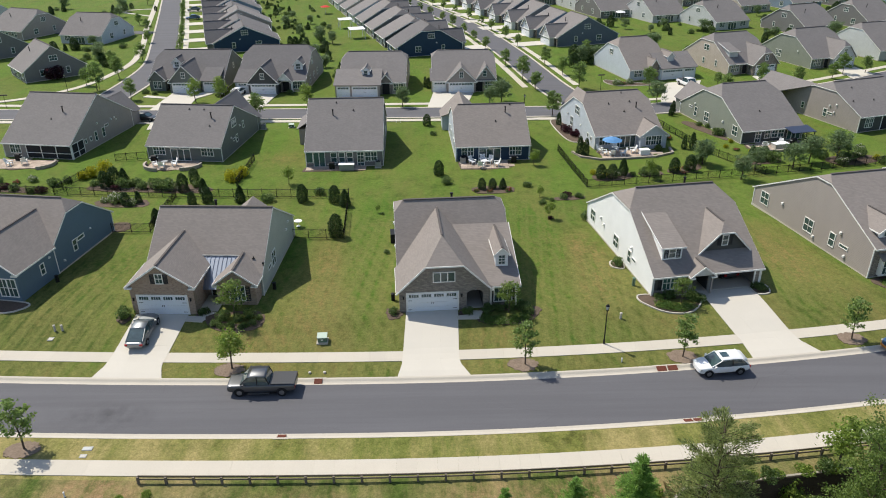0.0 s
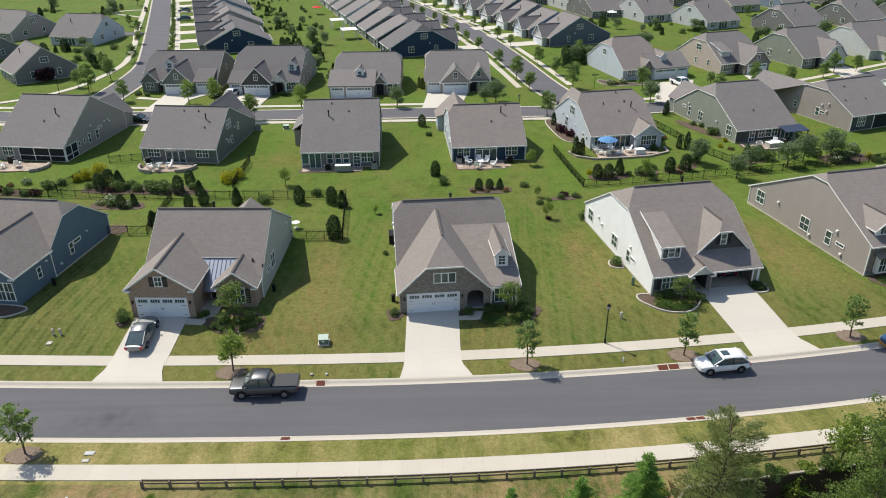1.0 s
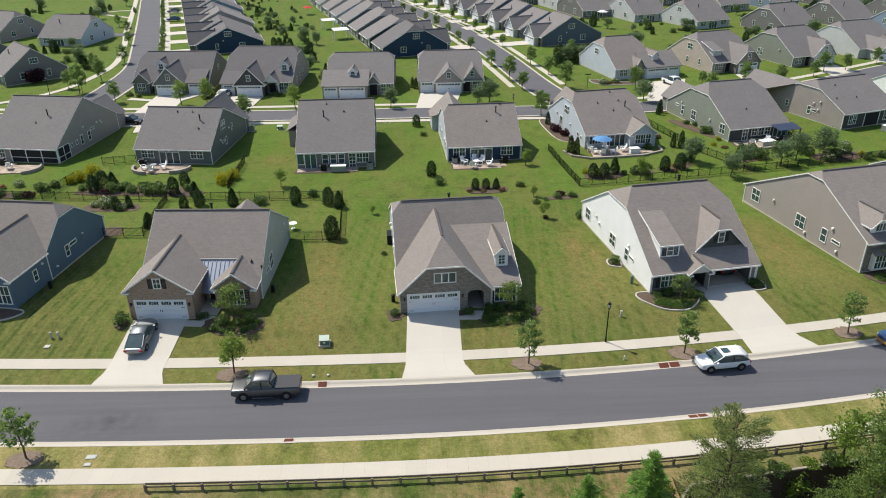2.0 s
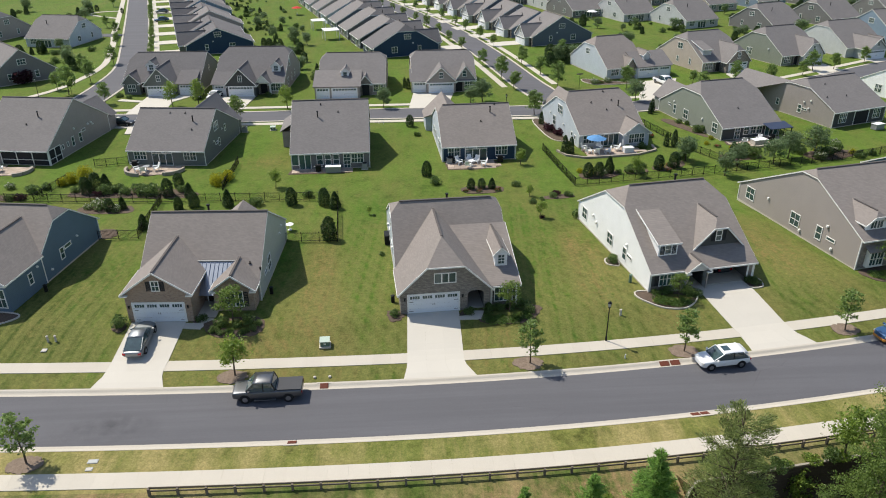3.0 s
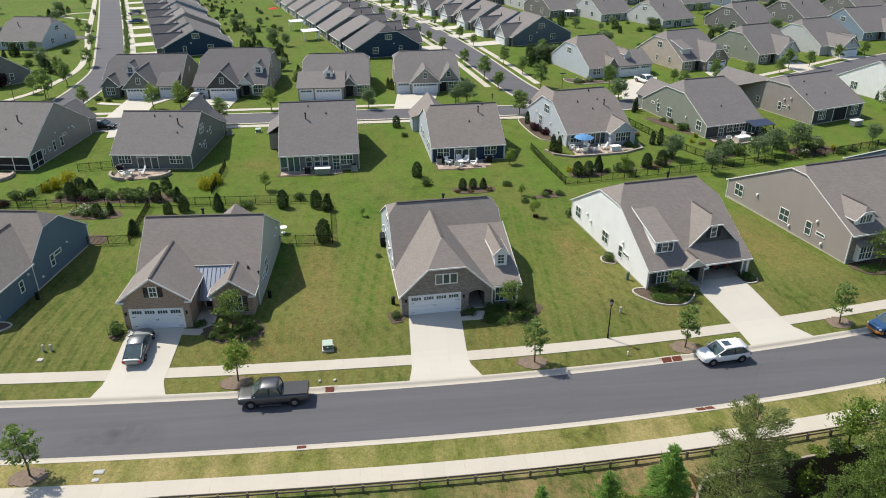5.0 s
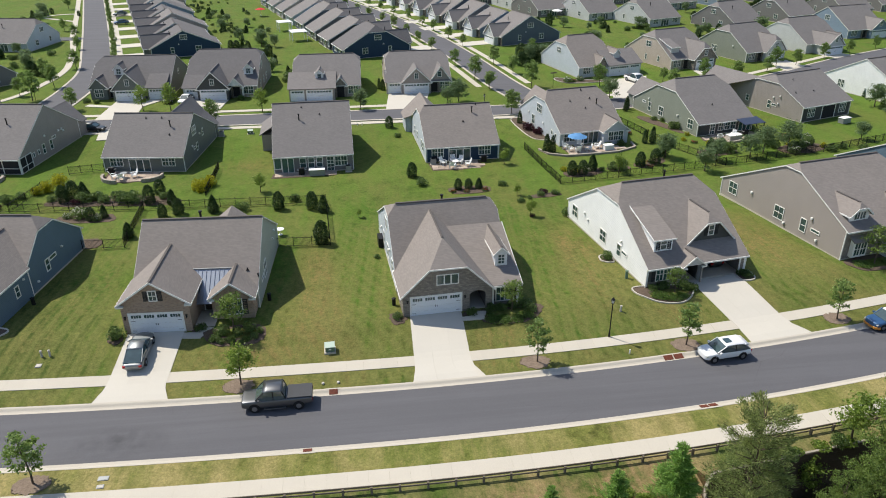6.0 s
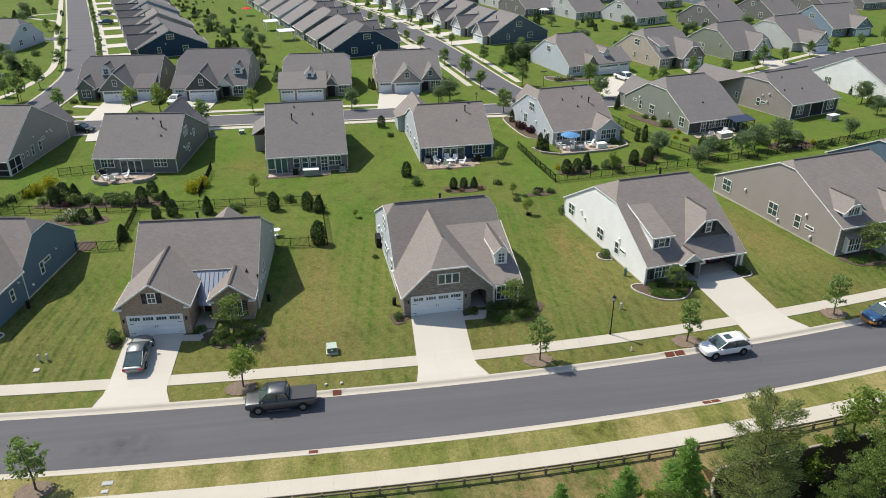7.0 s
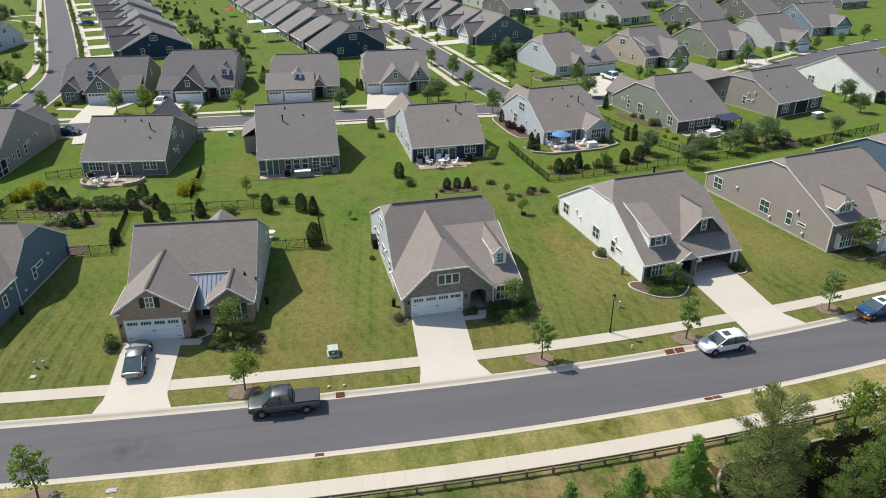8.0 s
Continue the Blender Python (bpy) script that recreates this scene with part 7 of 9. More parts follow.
OAKS = [make_tree("leafy_tree", "tall leafy tree with broad leaves at the wood edge", 12.6, 2.7, 0.078, 17000, L_OAK, 130, limbs=26, group="leafy woodland trees", low=0.2, r=0.13, clump=0.11, extra=50)]
for k, (x, y, s, tall) in zip((0, 1, 1), ((15.5, 34.1, 0.95, 1.24), (29.5, 34.5, 0.8, 1.0), (19.0, 37.4, 0.34, 0.34))):
    copy_thing(BIGS[k], pose(x, y, ground_z(x, y) - 0.1, 0, 0, 50 * k + x * 31) @ Matrix.Diagonal((s, s, tall, 1)))
for x, y, s, tall in ((26.2, 35.4, 0.95, 1.12), (29.0, 37.0, 0.8, 0.95), (22.8, 34.4, 0.6, 0.62)):
    copy_thing(OAKS[0], pose(x, y, ground_z(x, y) - 0.1, 0, 0, x * 40) @ Matrix.Diagonal((s, s, tall, 1)))
WEEDS = [make_shrub("weeds", "tall green weeds in rough ground", 0.8, 0.6, 700, L_LIGHT, 67, 0.1, 8, "rough ground weeds")]
plant(WEEDS, [(6.0, 36.8, 0.9), (8.4, 37.4, 0.7), (9.4, 36.6, 1.0), (13.0, 38.0, 0.9), (12.2, 37.2, 1.0), (11.0, 34.6, 1.0), (12.6, 35.6, 1.2), (8.6, 35.0, 1.1), (5.2, 35.0, 1.0), (3.0, 34.8, 1.1), (18.4, 39.1, 0.8), (20.2, 39.4, 0.9), (22.4, 39.7, 0.8), (24.6, 39.9, 0.9), (26.8, 40.2, 0.9), (10.0, 34.6, 0.9), (-24.4, 38.2, 0.5), (-22.6, 38.6, 0.45)], 1.0)
# undergrowth in the darkest leaf colour, which stands for shade under the canopy
UNDER = [make_shrub("undergrowth", "dark shaded undergrowth below the wood edge", 1.3, 1.7, 1500, L_DARK, 66, 0.11, 8, "undergrowth")]
plant(UNDER, [(17.5, 33.5), (19.5, 34.4), (18.5, 31.8), (20.5, 32.4), (22.0, 33.6), (23.8, 34.4), (16.9, 30.6), (19.4, 29.8), (21.6, 29.6), (23.6, 31.4), (25.4, 33.4), (13.2, 32.4), (11.6, 31.2)], 1.0)
plant(SHRUBS, [(12.6, 38.1, 0.7), (17.0, 39.0, 0.8), (21.6, 39.4, 0.9), (26.0, 40.1, 1.0), (18.6, 35.0, 1.6), (22.5, 35.0, 1.7), (26.0, 36.0, 1.6), (12.2, 33.4, 1.2), (11.0, 32.6, 1.0), (24.5, 37.4, 1.8), (27.5, 38.2, 1.8)], 1.0)
plant(LIGHT_TREES, [(23.4, 39.4, 1.25), (27.2, 40.2, 1.2), (30.4, 40.8, 1.1), ], 1.0)


# ---- fences ----
def wooden_fence(x0, x1, s):
    ob = thing("wooden_fence", Matrix.Identity(4), "low weathered wooden rail fence along the pavement", "fence")
    x, prev = x0, None
    while x < x1:
        y = street_y(x, s)
        z = ground_z(x, y)
        bm = bmesh.new()
        box(bm, x - 0.08, y - 0.08, z - 0.3, x + 0.08, y + 0.08, z + 0.62)
        part("post", bm, M_WOODF, ob)
        if prev:
            for dz, hh in ((0.60, 0.16), (0.32, 0.13)):
                bm = bmesh.new()
                beam(bm, (prev[0], prev[1] + 0.1, prev[2] + dz), (x, y + 0.1, z + dz), 0.055, hh)
                part("rail", bm, M_WOODF, ob)
        prev = (x, y, z)
        x += 2.0


wooden_fence(-23.5, 60, 39.5)


def iron_fence(line, h=1.25, label="black metal picket fence round a garden"):
    ob = thing("metal_fence", Matrix.Identity(4), label, "fence", "garden fences")
    for a, b in zip(line, line[1:]):
        a, b = Vector((*a, 0)), Vector((*b, 0))
        n = max(1, round((b - a).length / 1.9))
        for i in range(n + 1):
            p = a.lerp(b, i / n)
            z = ground_z(p.x, p.y)
            bm = bmesh.new()
            box(bm, p.x - 0.035, p.y - 0.035, z - 0.2, p.x + 0.035, p.y + 0.035, z + h + 0.06)
            part("post", bm, M_BLACK, ob)
            if i < n:
                q = a.lerp(b, (i + 1) / n)
                zq = ground_z(q.x, q.y)
                for dz in (0.15, h - 0.12):
                    bm = bmesh.new()
                    beam(bm, (p.x, p.y, z + dz), (q.x, q.y, zq + dz), 0.03, 0.04)
                    part("rail", bm, M_BLACK, ob)
                bm = bmesh.new()
                k = max(3, int((q - p).length / 0.13))
                for j in range(1, k):
                    r = p.lerp(q, j / k)
                    zz = z + (zq - z) * j / k
                    box(bm, r.x - 0.011, r.y - 0.011, zz + 0.06, r.x + 0.011, r.y + 0.011, zz + h)
                tagged(part("picket", bm, M_BLACK, ob), kind="stuff")


iron_fence([(-72, 96.0), (-54.4, 93.9), (-53.2, 101.8)])
iron_fence([(-54.4, 93.9), (-37.2, 92.4), (-13.7, 91.6), (-12.9, 78.1), (-19.2, 78.5)])
iron_fence([(-41.2, 80.7), (-36.6, 80.7), (-37.2, 92.4)])
iron_fence([(-29.9, 107.5), (-30.0, 96.3)])
iron_fence([(-51.5, 108.0), (-46.8, 109.0)])
iron_fence([(17.4, 110.2), (19.0, 94.2), (31.5, 96.2), (45.6, 98.6), (62, 102), (82, 108)])
iron_fence([(45.6, 98.6), (40.8, 108.0), (36.4, 125.5)])
iron_fence([(62, 102), (58.5, 116.5)])


M_WALLWOOD = speckled("dark_timber_wall", (0.085, 0.060, 0.045), 0.9, 0.4, 8.0, 0.9, 0.6)


M_WALLCAP = speckled("wall_cap", (0.30, 0.265, 0.21), 0.9, 0.3, 8.0, 0.9, 0.4)


def retaining_wall():
    """Stacked dark courses below a pale cap, the ground behind it level with the top."""
    ob = thing("retaining_wall", Matrix.Identity(4), "tall dark retaining wall with a pale cap at the wood edge", "wall")
    line = [(WALL_X, 25.0), (WALL_X, 28.0), (WALL_X, 31.0), (WALL_X, 33.5), (WALL_X + 0.01, 35.6)] + [(WALL_X + u, wall_y(WALL_X + u)) for u in (0.15, 0.5, 1.0, 1.7)]
    line += [(WALL_X + 1.7 + 2.4 * i, wall_y(WALL_X + 1.7 + 2.4 * i)) for i in range(1, 18)]
    for (xa, ya), (xb, yb) in zip(line, line[1:]):
        za, zb = slope_z(xa, ya) + 0.16, slope_z(xb, yb) + 0.16
        for k in range(11):
            bm = bmesh.new()
            drop = 0.2 + 0.4 * k
            beam(bm, (xa, ya, za - drop), (xb, yb, zb - drop), 0.28 + 0.03 * (k % 2), 0.385)
            part("wall_block", bm, M_WALLWOOD, ob)
        bm = bmesh.new()
        beam(bm, (xa, ya, za + 0.03), (xb, yb, zb + 0.03), 0.18, 0.06)
        part("cap_stone", bm, M_WALLCAP, ob)


retaining_wall()


# ---- patios and garden beds ----
def bed(outline, label="mulched garden bed with a soft edge", mat=M_MULCH, edge=None, lift=0.05):
    """A bed with a rounded outline; edge: a border of laid stones."""
    pts = [Vector((*p, 0)) for p in outline]
    fine = []
    n = len(pts)
    for i in range(n):
        p0, p1, p2, p3 = pts[i - 1], pts[i], pts[(i + 1) % n], pts[(i + 2) % n]
        for k in range(5):
            t = k / 5
            fine.append(0.5 * (2 * p1 + (p2 - p0) * t + (2 * p0 - 5 * p1 + 4 * p2 - p3) * t * t + (3 * p1 - p0 - 3 * p2 + p3) * t ** 3))
    rough = random.Random(int(pts[0].x * 13 + pts[0].y * 7))
    if not edge:
        fine = [p + Vector((rough.uniform(-0.13, 0.13), rough.uniform(-0.13, 0.13), 0)) for p in fine]
    top = thing("garden_bed", Matrix.Identity(4), label, "garden bed", "garden beds", "structure")
    draped("soil", [(p.x, p.y) for p in fine], mat, lift, parent=top)
    if edge:
        for a, b in zip(fine, fine[1:] + fine[:1]):
            bm = bmesh.new()
            za, zb = ground_z(a.x, a.y), ground_z(b.x, b.y)
            beam(bm, (a.x, a.y, za + 0.05), (b.x, b.y, zb + 0.05), 0.14, 0.14)
            part("edging_stone", bm, edge, top)


def ring(x, y, r, label="mulch ring round a street tree"):
    bed([(x + r * math.cos(a) * 1.25, y + r * math.sin(a) * 0.9) for a in [i * math.pi / 4 for i in range(8)]], label, M_RINGMULCH)


for x, y in ((5.6, 53.4), (20.0, 54.3), (36.6, 56.7), (-33.65, 43.4), (-20.4, 53.2)):
    ring(x, y, 1.05)
bed([(-24.4, 60.9), (-22.0, 61.6), (-19.4, 61.6), (-18.6, 59.6), (-20.2, 58.6), (-23.2, 58.9)])
bed([(-25.4, 61.3), (-24.2, 61.3), (-24.2, 60.2), (-25.3, 60.2)])
bed([(-33.1, 61.6), (-31.9, 61.4), (-31.8, 60.2), (-32.8, 60.2)])
bed([(2.0, 61.4), (7.6, 62.0), (8.0, 60.8), (6.4, 59.3), (3.4, 59.1), (1.9, 59.8)])
bed([(0.2, 61.2), (1.6, 61.2), (1.6, 60.2), (0.2, 60.2)])
bed([(-6.9, 61.8), (-5.5, 61.6), (-5.5, 60.2), (-6.6, 60.1)])
bed([(18.2, 63.6), (19.6, 63.9), (24.0, 63.6), (24.2, 62.2), (22.6, 60.7), (20.3, 60.8), (18.5, 62.2)], "mulched bed edged with pale stones", M_MULCH, M_STONE_EDGE)
bed([(30.3, 65.4), (31.9, 65.6), (31.8, 64.0), (30.4, 63.8)], "small bed edged with pale stones", M_MULCH, M_STONE_EDGE)
bed([(17.1, 70.0), (18.3, 69.6), (18.3, 71.2), (17.2, 71.3)], "small bed edged with pale stones", M_MULCH, M_STONE_EDGE)
bed([tuple((pose(-55.96, 66.97, 0, 0, 0, -8.6) @ Vector((u, w, 0))).xy) for u, w in ((9.0, -1.1), (12.9, -1.1), (13.6, -1.9), (12.2, -3.2), (9.6, -3.2))], "mulched bed edged with pale stones", M_MULCH, M_STONE_EDGE)
bed([(43.4, 66.4), (49.5, 67.6), (49.8, 65.2), (45.0, 64.4)])
bed([(-50.5, 97.6), (-47.8, 99.0), (-42, 98.2), (-34, 96.4), (-34, 93.9), (-42, 94.4), (-50, 95.4)])
bed([(-42.2, 83.4), (-40.2, 83.5), (-39.6, 81.4), (-41.2, 81.2)], "bare mulched corner beside a garden fence")
bed([(-47.0, 91.6), (-41.0, 91.4), (-40.6, 89.0), (-46.4, 89.2)])
bed([(3.5, 94.9), (8.3, 95.0), (8.4, 92.8), (3.7, 92.6)])
bed([(20.8, 99.2), (23.6, 99.8), (26.2, 100.4), (26.4, 98.2), (23.8, 97.0), (21.0, 96.9)])
bed([(27.6, 100.0), (30.4, 101.2), (31.0, 99.2), (28.2, 98.3)])
bed([(32.2, 101.2), (35.0, 102.4), (37.4, 103.6), (37.4, 101.8), (34.8, 99.9), (32.6, 99.4)])
bed([(-58.6, 96.2), (-63.4, 97.6), (-64.0, 95.6), (-57.0, 94.4)])
bed([(14.0, 90.6), (17.6, 91.2), (17.7, 90.0), (14.2, 89.4)])
bed([(18.6, 126.5), (20.6, 126.6), (22.9, 116.0), (20.8, 114.6), (19.4, 118.0)], "bed edged with pale stones along the house", M_MULCH, M_STONE_EDGE)
bed([(34.9, 156.8), (39.4, 154.6), (45.6, 153.0), (43.0, 151.8), (37.0, 151.6), (34.6, 154.0)], "flower bed edged with pale stones", M_MULCH, M_STONE_EDGE)
bed([(43.6, 125.0), (46.4, 116.0), (45.2, 115.6), (41.6, 124.4)])
bed([(44.4, 105.6), (49.8, 107.0), (50.2, 104.0), (45.0, 103.2)])
bed([(57.6, 105.2), (62.5, 107.4), (66.2, 105.4), (62.5, 102.6), (58.2, 102.6)])


def paved(outline, label):
    """A patio of separate pavers cut to an outline box, with a raised rim."""
    xs, ys = [p[0] for p in outline], [p[1] for p in outline]
    top = thing("patio", Matrix.Identity(4), label, "patio", "patios", "structure")
    draped("base", outline, M_MULCH, 0.045, parent=top)

    def inside(x, y):
        c = False
        j = len(outline) - 1
        for i in range(len(outline)):
            (xi, yi), (xj, yj) = outline[i], outline[j]
            if (yi > y) != (yj > y) and x < (xj - xi) * (y - yi) / (yj - yi) + xi:
                c = not c
            j = i
        return c

    x = min(xs)
    step = 0.9
    bm0 = bmesh.new()
    box(bm0, -step / 2 + 0.015, -step / 2 + 0.015, -0.05, step / 2 - 0.015, step / 2 - 0.015, 0.04)
    first = part("paver", bm0, M_PAVER_EACH, top)
    me, used = first.data, False
    while x < max(xs):
        y = min(ys)
        while y < max(ys):
            if inside(x, y):
                ob = first if not used else new("paver", me)
                used = True
                ob.parent = top
                ob.location = (x, y, ground_z(x, y) + 0.05)
            y += step
        x += step


M_PATIOWALL = speckled("patio_wall_stone", (0.36, 0.31, 0.26), 0.9, 0.3, 6.0, 1.2, 0.5)
M_PAVER_EACH = speckled("paver", (0.40, 0.32, 0.255), 0.9, 0.25, 6.0, 0.9, 0.4, each=0.45)


def low_wall(line, h=0.5, label="low stone garden wall"):
    ob = thing("garden_wall", Matrix.Identity(4), label, "wall", "garden walls")
    for a, b in zip(line, line[1:]):
        a, b = Vector((*a, 0)), Vector((*b, 0))
        n = max(1, int((b - a).length / 0.5))
        for i in range(n):
            p, q = a.lerp(b, (i + 0.02) / n), a.lerp(b, (i + 0.98) / n)
            z = ground_z(p.x, p.y)
            bm = bmesh.new()
            beam(bm, (p.x, p.y, z + h / 2 - 0.05), (q.x, q.y, z + h / 2 - 0.05), 0.32, h)
            part("stone_block", bm, M_PATIOWALL, ob)
            bm = bmesh.new()
            beam(bm, (p.x, p.y, z + h - 0.02), (q.x, q.y, z + h - 0.02), 0.34, 0.07)
            part("cap_stone", bm, M_PATIOWALL, ob)


def arc(cx, cy, r, a0, a1, n=8, sy=1.0):
    return [(cx + r * math.cos(radians(a0 + (a1 - a0) * i / n)), cy + sy * r * math.sin(radians(a0 + (a1 - a0) * i / n))) for i in range(n + 1)]


paved([(-70, 109.6), (-60.5, 108.6), (-60.5, 105.6), (-66, 104.6), (-70, 106)], "brown paved patio by the screened porch")
low_wall(arc(-62.6, 106.8, 2.2, -80, 30, 6), 0.45)
paved([(-45.9, 108.2), (-38.0, 107.3), (-38.6, 104.6), (-42.4, 103.2), (-46.0, 104.8)], "brown paved patio between low curved walls")
low_wall(arc(-43.6, 105.9, 2.6, 170, 270, 6), 0.5)
low_wall(arc(-39.8, 105.6, 2.2, 260, 360, 6), 0.5)
paved([(-21.6, 104.0), (-12.8, 104.2), (-12.8, 102.5), (-21.8, 102.2)], "narrow paved terrace at the back wall")
paved([(1.4, 105.6), (9.4, 105.9), (9.6, 103.2), (6.0, 102.2), (1.8, 102.4)], "pale paved patio with white chairs")
paved([(23.4, 110.3), (31.4, 111.2), (33.6, 108.6), (29, 107.0), (24.0, 107.0)], "brown paved patio under a blue parasol")
low_wall([(19.6, 109.6), (20.6, 107.2), (23.2, 105.9), (27.2, 106.2), (31.8, 106.8), (35.2, 108.6), (35.4, 111.0)], 0.28, "low pale curved garden edging")
paved([(47.8, 112.4), (57.6, 114.3), (57.4, 110.6), (51.5, 109.2), (47.6, 110.4)], "brown paved patio with grill counters")
low_wall(arc(51.6, 112.2, 3.4, 230, 320, 6), 0.3)


# ---- garden furniture ----
def chair_model():
    ob = thing("garden_chair", pose(0, 0, -500), "white slatted garden chair on a patio", "chair", "garden chairs")
    bm = bmesh.new()
    for i in range(4):
        box(bm, -0.3, -0.3 + i * 0.15, 0.34, 0.3, -0.17 + i * 0.15, 0.38)
    part("seat", bm, M_WHITE, ob)
    bm = bmesh.new()
    rot = Matrix.Translation((0, 0.28, 0.36)) @ Matrix.Rotation(-0.35, 4, "X")
    for i in range(4):
        box(bm, -0.3 + i * 0.155, -0.02, 0, -0.17 + i * 0.155, 0.02, 0.72, rot)
    box(bm, -0.3, -0.045, 0.2, 0.3, -0.02, 0.28, rot)
    part("backrest", bm, M_WHITE, ob)
    for sx in (-1, 1):
        for y in (-0.28, 0.26):
            bm = bmesh.new()
            box(bm, sx * 0.32 - 0.03, y - 0.04, 0, sx * 0.32 + 0.03, y + 0.04, 0.56)
            part("leg", bm, M_WHITE, ob)
        bm = bmesh.new()
        box(bm, sx * 0.34 - 0.07, -0.36, 0.56, sx * 0.34 + 0.07, 0.36, 0.6)
        part("armrest", bm, M_WHITE, ob)
    return ob


CHAIR = chair_model()


def chairs(spots):
    for x, y, a in spots:
        copy_thing(CHAIR, pose(x, y, ground_z(x, y) + 0.09, 0, 0, a) @ Matrix.Diagonal((1.15, 1.15, 1.15, 1)))


chairs([(3.6, 104.6, 40), (4.8, 103.0, 160), (6.2, 104.8, -30), (7.2, 103.6, -90), (5.2, 105.2, 0), (24.4, 108.2, 90), (27.2, 107.8, -90), (25.4, 107.4, 180), (26.4, 109.6, 0), (23.9, 109.4, 60),
        (-44.4, 105.2, 120), (-43.2, 104.4, 190), (-41.6, 105.4, -60), (50.5, 110.6, 150), (53.2, 111.4, -40), (-67.0, 106.4, 90), (-65.0, 107.0, 200), (29.0, 109.0, -90)])


def garden_table(x, y, r=0.6, mat=M_GREYBOX, label="round grey garden table"):
    ob = thing("garden_table", pose(x, y, ground_z(x, y) + 0.09), label, "table", "garden tables")
    bm = bmesh.new()
    rod(bm, (0, 0, 0.7), (0, 0, 0.75), r, r, 16)
    part("tabletop", bm, mat, ob)
    bm = bmesh.new()
    rod(bm, (0, 0, 0), (0, 0, 0.7), 0.05, 0.05, 8)
    part("pedestal", bm, mat, ob)
    bm = bmesh.new()
    rod(bm, (0, 0, 0), (0, 0, 0.05), r * 0.55, r * 0.5, 12)
    part("base", bm, mat, ob)


garden_table(25.6, 108.6)
garden_table(5.4, 104.0, 0.5, M_WHITE, "round white garden table")
garden_table(-43.0, 105.4, 0.5)
garden_table(-18.9, 81.8, 0.5, M_WHITE, "round white garden table behind the brick house")


def parasol(x, y, r, mat, label):
    ob = thing("parasol", pose(x, y, ground_z(x, y) + 0.09), label, "parasol", "parasols")
    bm = bmesh.new()
    rod(bm, (0, 0, 0), (0, 0, 2.5), 0.03, 0.03, 8)
    part("pole", bm, M_WHITE, ob)
    bm = bmesh.new()
    n = 8
    apex = bm.verts.new((0, 0, 2.62))
    rim = [bm.verts.new((r * math.cos(2 * math.pi * i / n), r * math.sin(2 * math.pi * i / n), 2.1)) for i in range(n)]
    mid = [bm.verts.new((0.55 * r * math.cos(2 * math.pi * i / n), 0.55 * r * math.sin(2 * math.pi * i / n), 2.42)) for i in range(n)]
    for i in range(n):
        j = (i + 1) % n
        bm.faces.new((rim[i], rim[j], mid[j], mid[i]))
        bm.faces.new((mid[i], mid[j], apex))
    part("canopy", bm, mat, ob)
    for i in range(n):
        bm = bmesh.new()
        beam(bm, (0, 0, 2.55), (r * math.cos(2 * math.pi * i / n) * 0.98, r * math.sin(2 * math.pi * i / n) * 0.98, 2.07), 0.02, 0.02)
        part("rib", bm, M_WHITE, ob)
    bm = bmesh.new()
    rod(bm, (0, 0, 0), (0, 0, 0.12), 0.3, 0.26, 12)
    part("base", bm, M_GREYBOX, ob)


parasol(25.6, 108.9, 1.6, M_BLUECLOTH, "open blue parasol over a garden table")
parasol(56.5, 236.5, 1.7, M_WHITE, "open white parasol on a far patio")
parasol(-38.1, 254.2, 1.7, M_REDCLOTH, "open red parasol on a far patio")


def pergola(x, y, rz, w=4.0, d=3.4):
    ob = thing("pergola", pose(x, y, ground_z(x, y), 0, 0, rz), "white roofed pergola behind a house", "pergola", "pergolas")
    for sx in (-1, 1):
        for sy in (-1, 1):
            bm = bmesh.new()
            box(bm, sx * w / 2 - 0.08, sy * d / 2 - 0.08, 0, sx * w / 2 + 0.08, sy * d / 2 + 0.08, 2.5)
            part("post", bm, M_WHITE, ob)
    bm = bmesh.new()
    slab(bm, [(-w / 2 - 0.2, -d / 2 - 0.2, 2.6), (w / 2 + 0.2, -d / 2 - 0.2, 2.6), (w / 2 + 0.2, d / 2 + 0.2, 2.75), (-w / 2 - 0.2, d / 2 + 0.2, 2.75)], 0.12)
    part("roof", bm, M_WHITE, ob)


pergola(-23.5, 209.5, 16)
pergola(-28.5, 226.0, 16, 3.6, 3.0)


def grill(x, y, rz, w=1.3, label="black gas grill with side shelves", mat=M_BLACK):
    ob = thing("grill", pose(x, y, ground_z(x, y) + 0.08, 0, 0, rz), label, "grill", "grills")
    bm = bmesh.new()
    box(bm, -w / 2 + 0.25, -0.28, 0.05, w / 2 - 0.25, 0.28, 0.8)
    part("cabinet", bm, mat, ob)
    bm = bmesh.new()
    loft(bm, [[(xx, -0.28 * math.cos(math.pi * i / 8), 0.8 + 0.3 * math.sin(math.pi * i / 8)) for i in range(9)] for xx in (-w / 2 + 0.25, w / 2 - 0.25)])
    bmesh.ops.recalc_face_normals(bm, faces=bm.faces[:])
    part("lid", bm, mat, ob)
    for sx in (-1, 1):
        bm = bmesh.new()
        box(bm, sx * (w / 2 - 0.12) - 0.12, -0.25, 0.76, sx * (w / 2 - 0.12) + 0.12, 0.25, 0.8)
        part("shelf", bm, M_GREYBOX, ob)


for x, y, a in ((-17.4, 103.2, 0), (9.9, 105.2, 5), (-45.2, 107.2, -5), (-66.8, 108.8, -10), (2.4, 105.5, 2), (55.6, 112.0, 15)):
    grill(x, y, a)


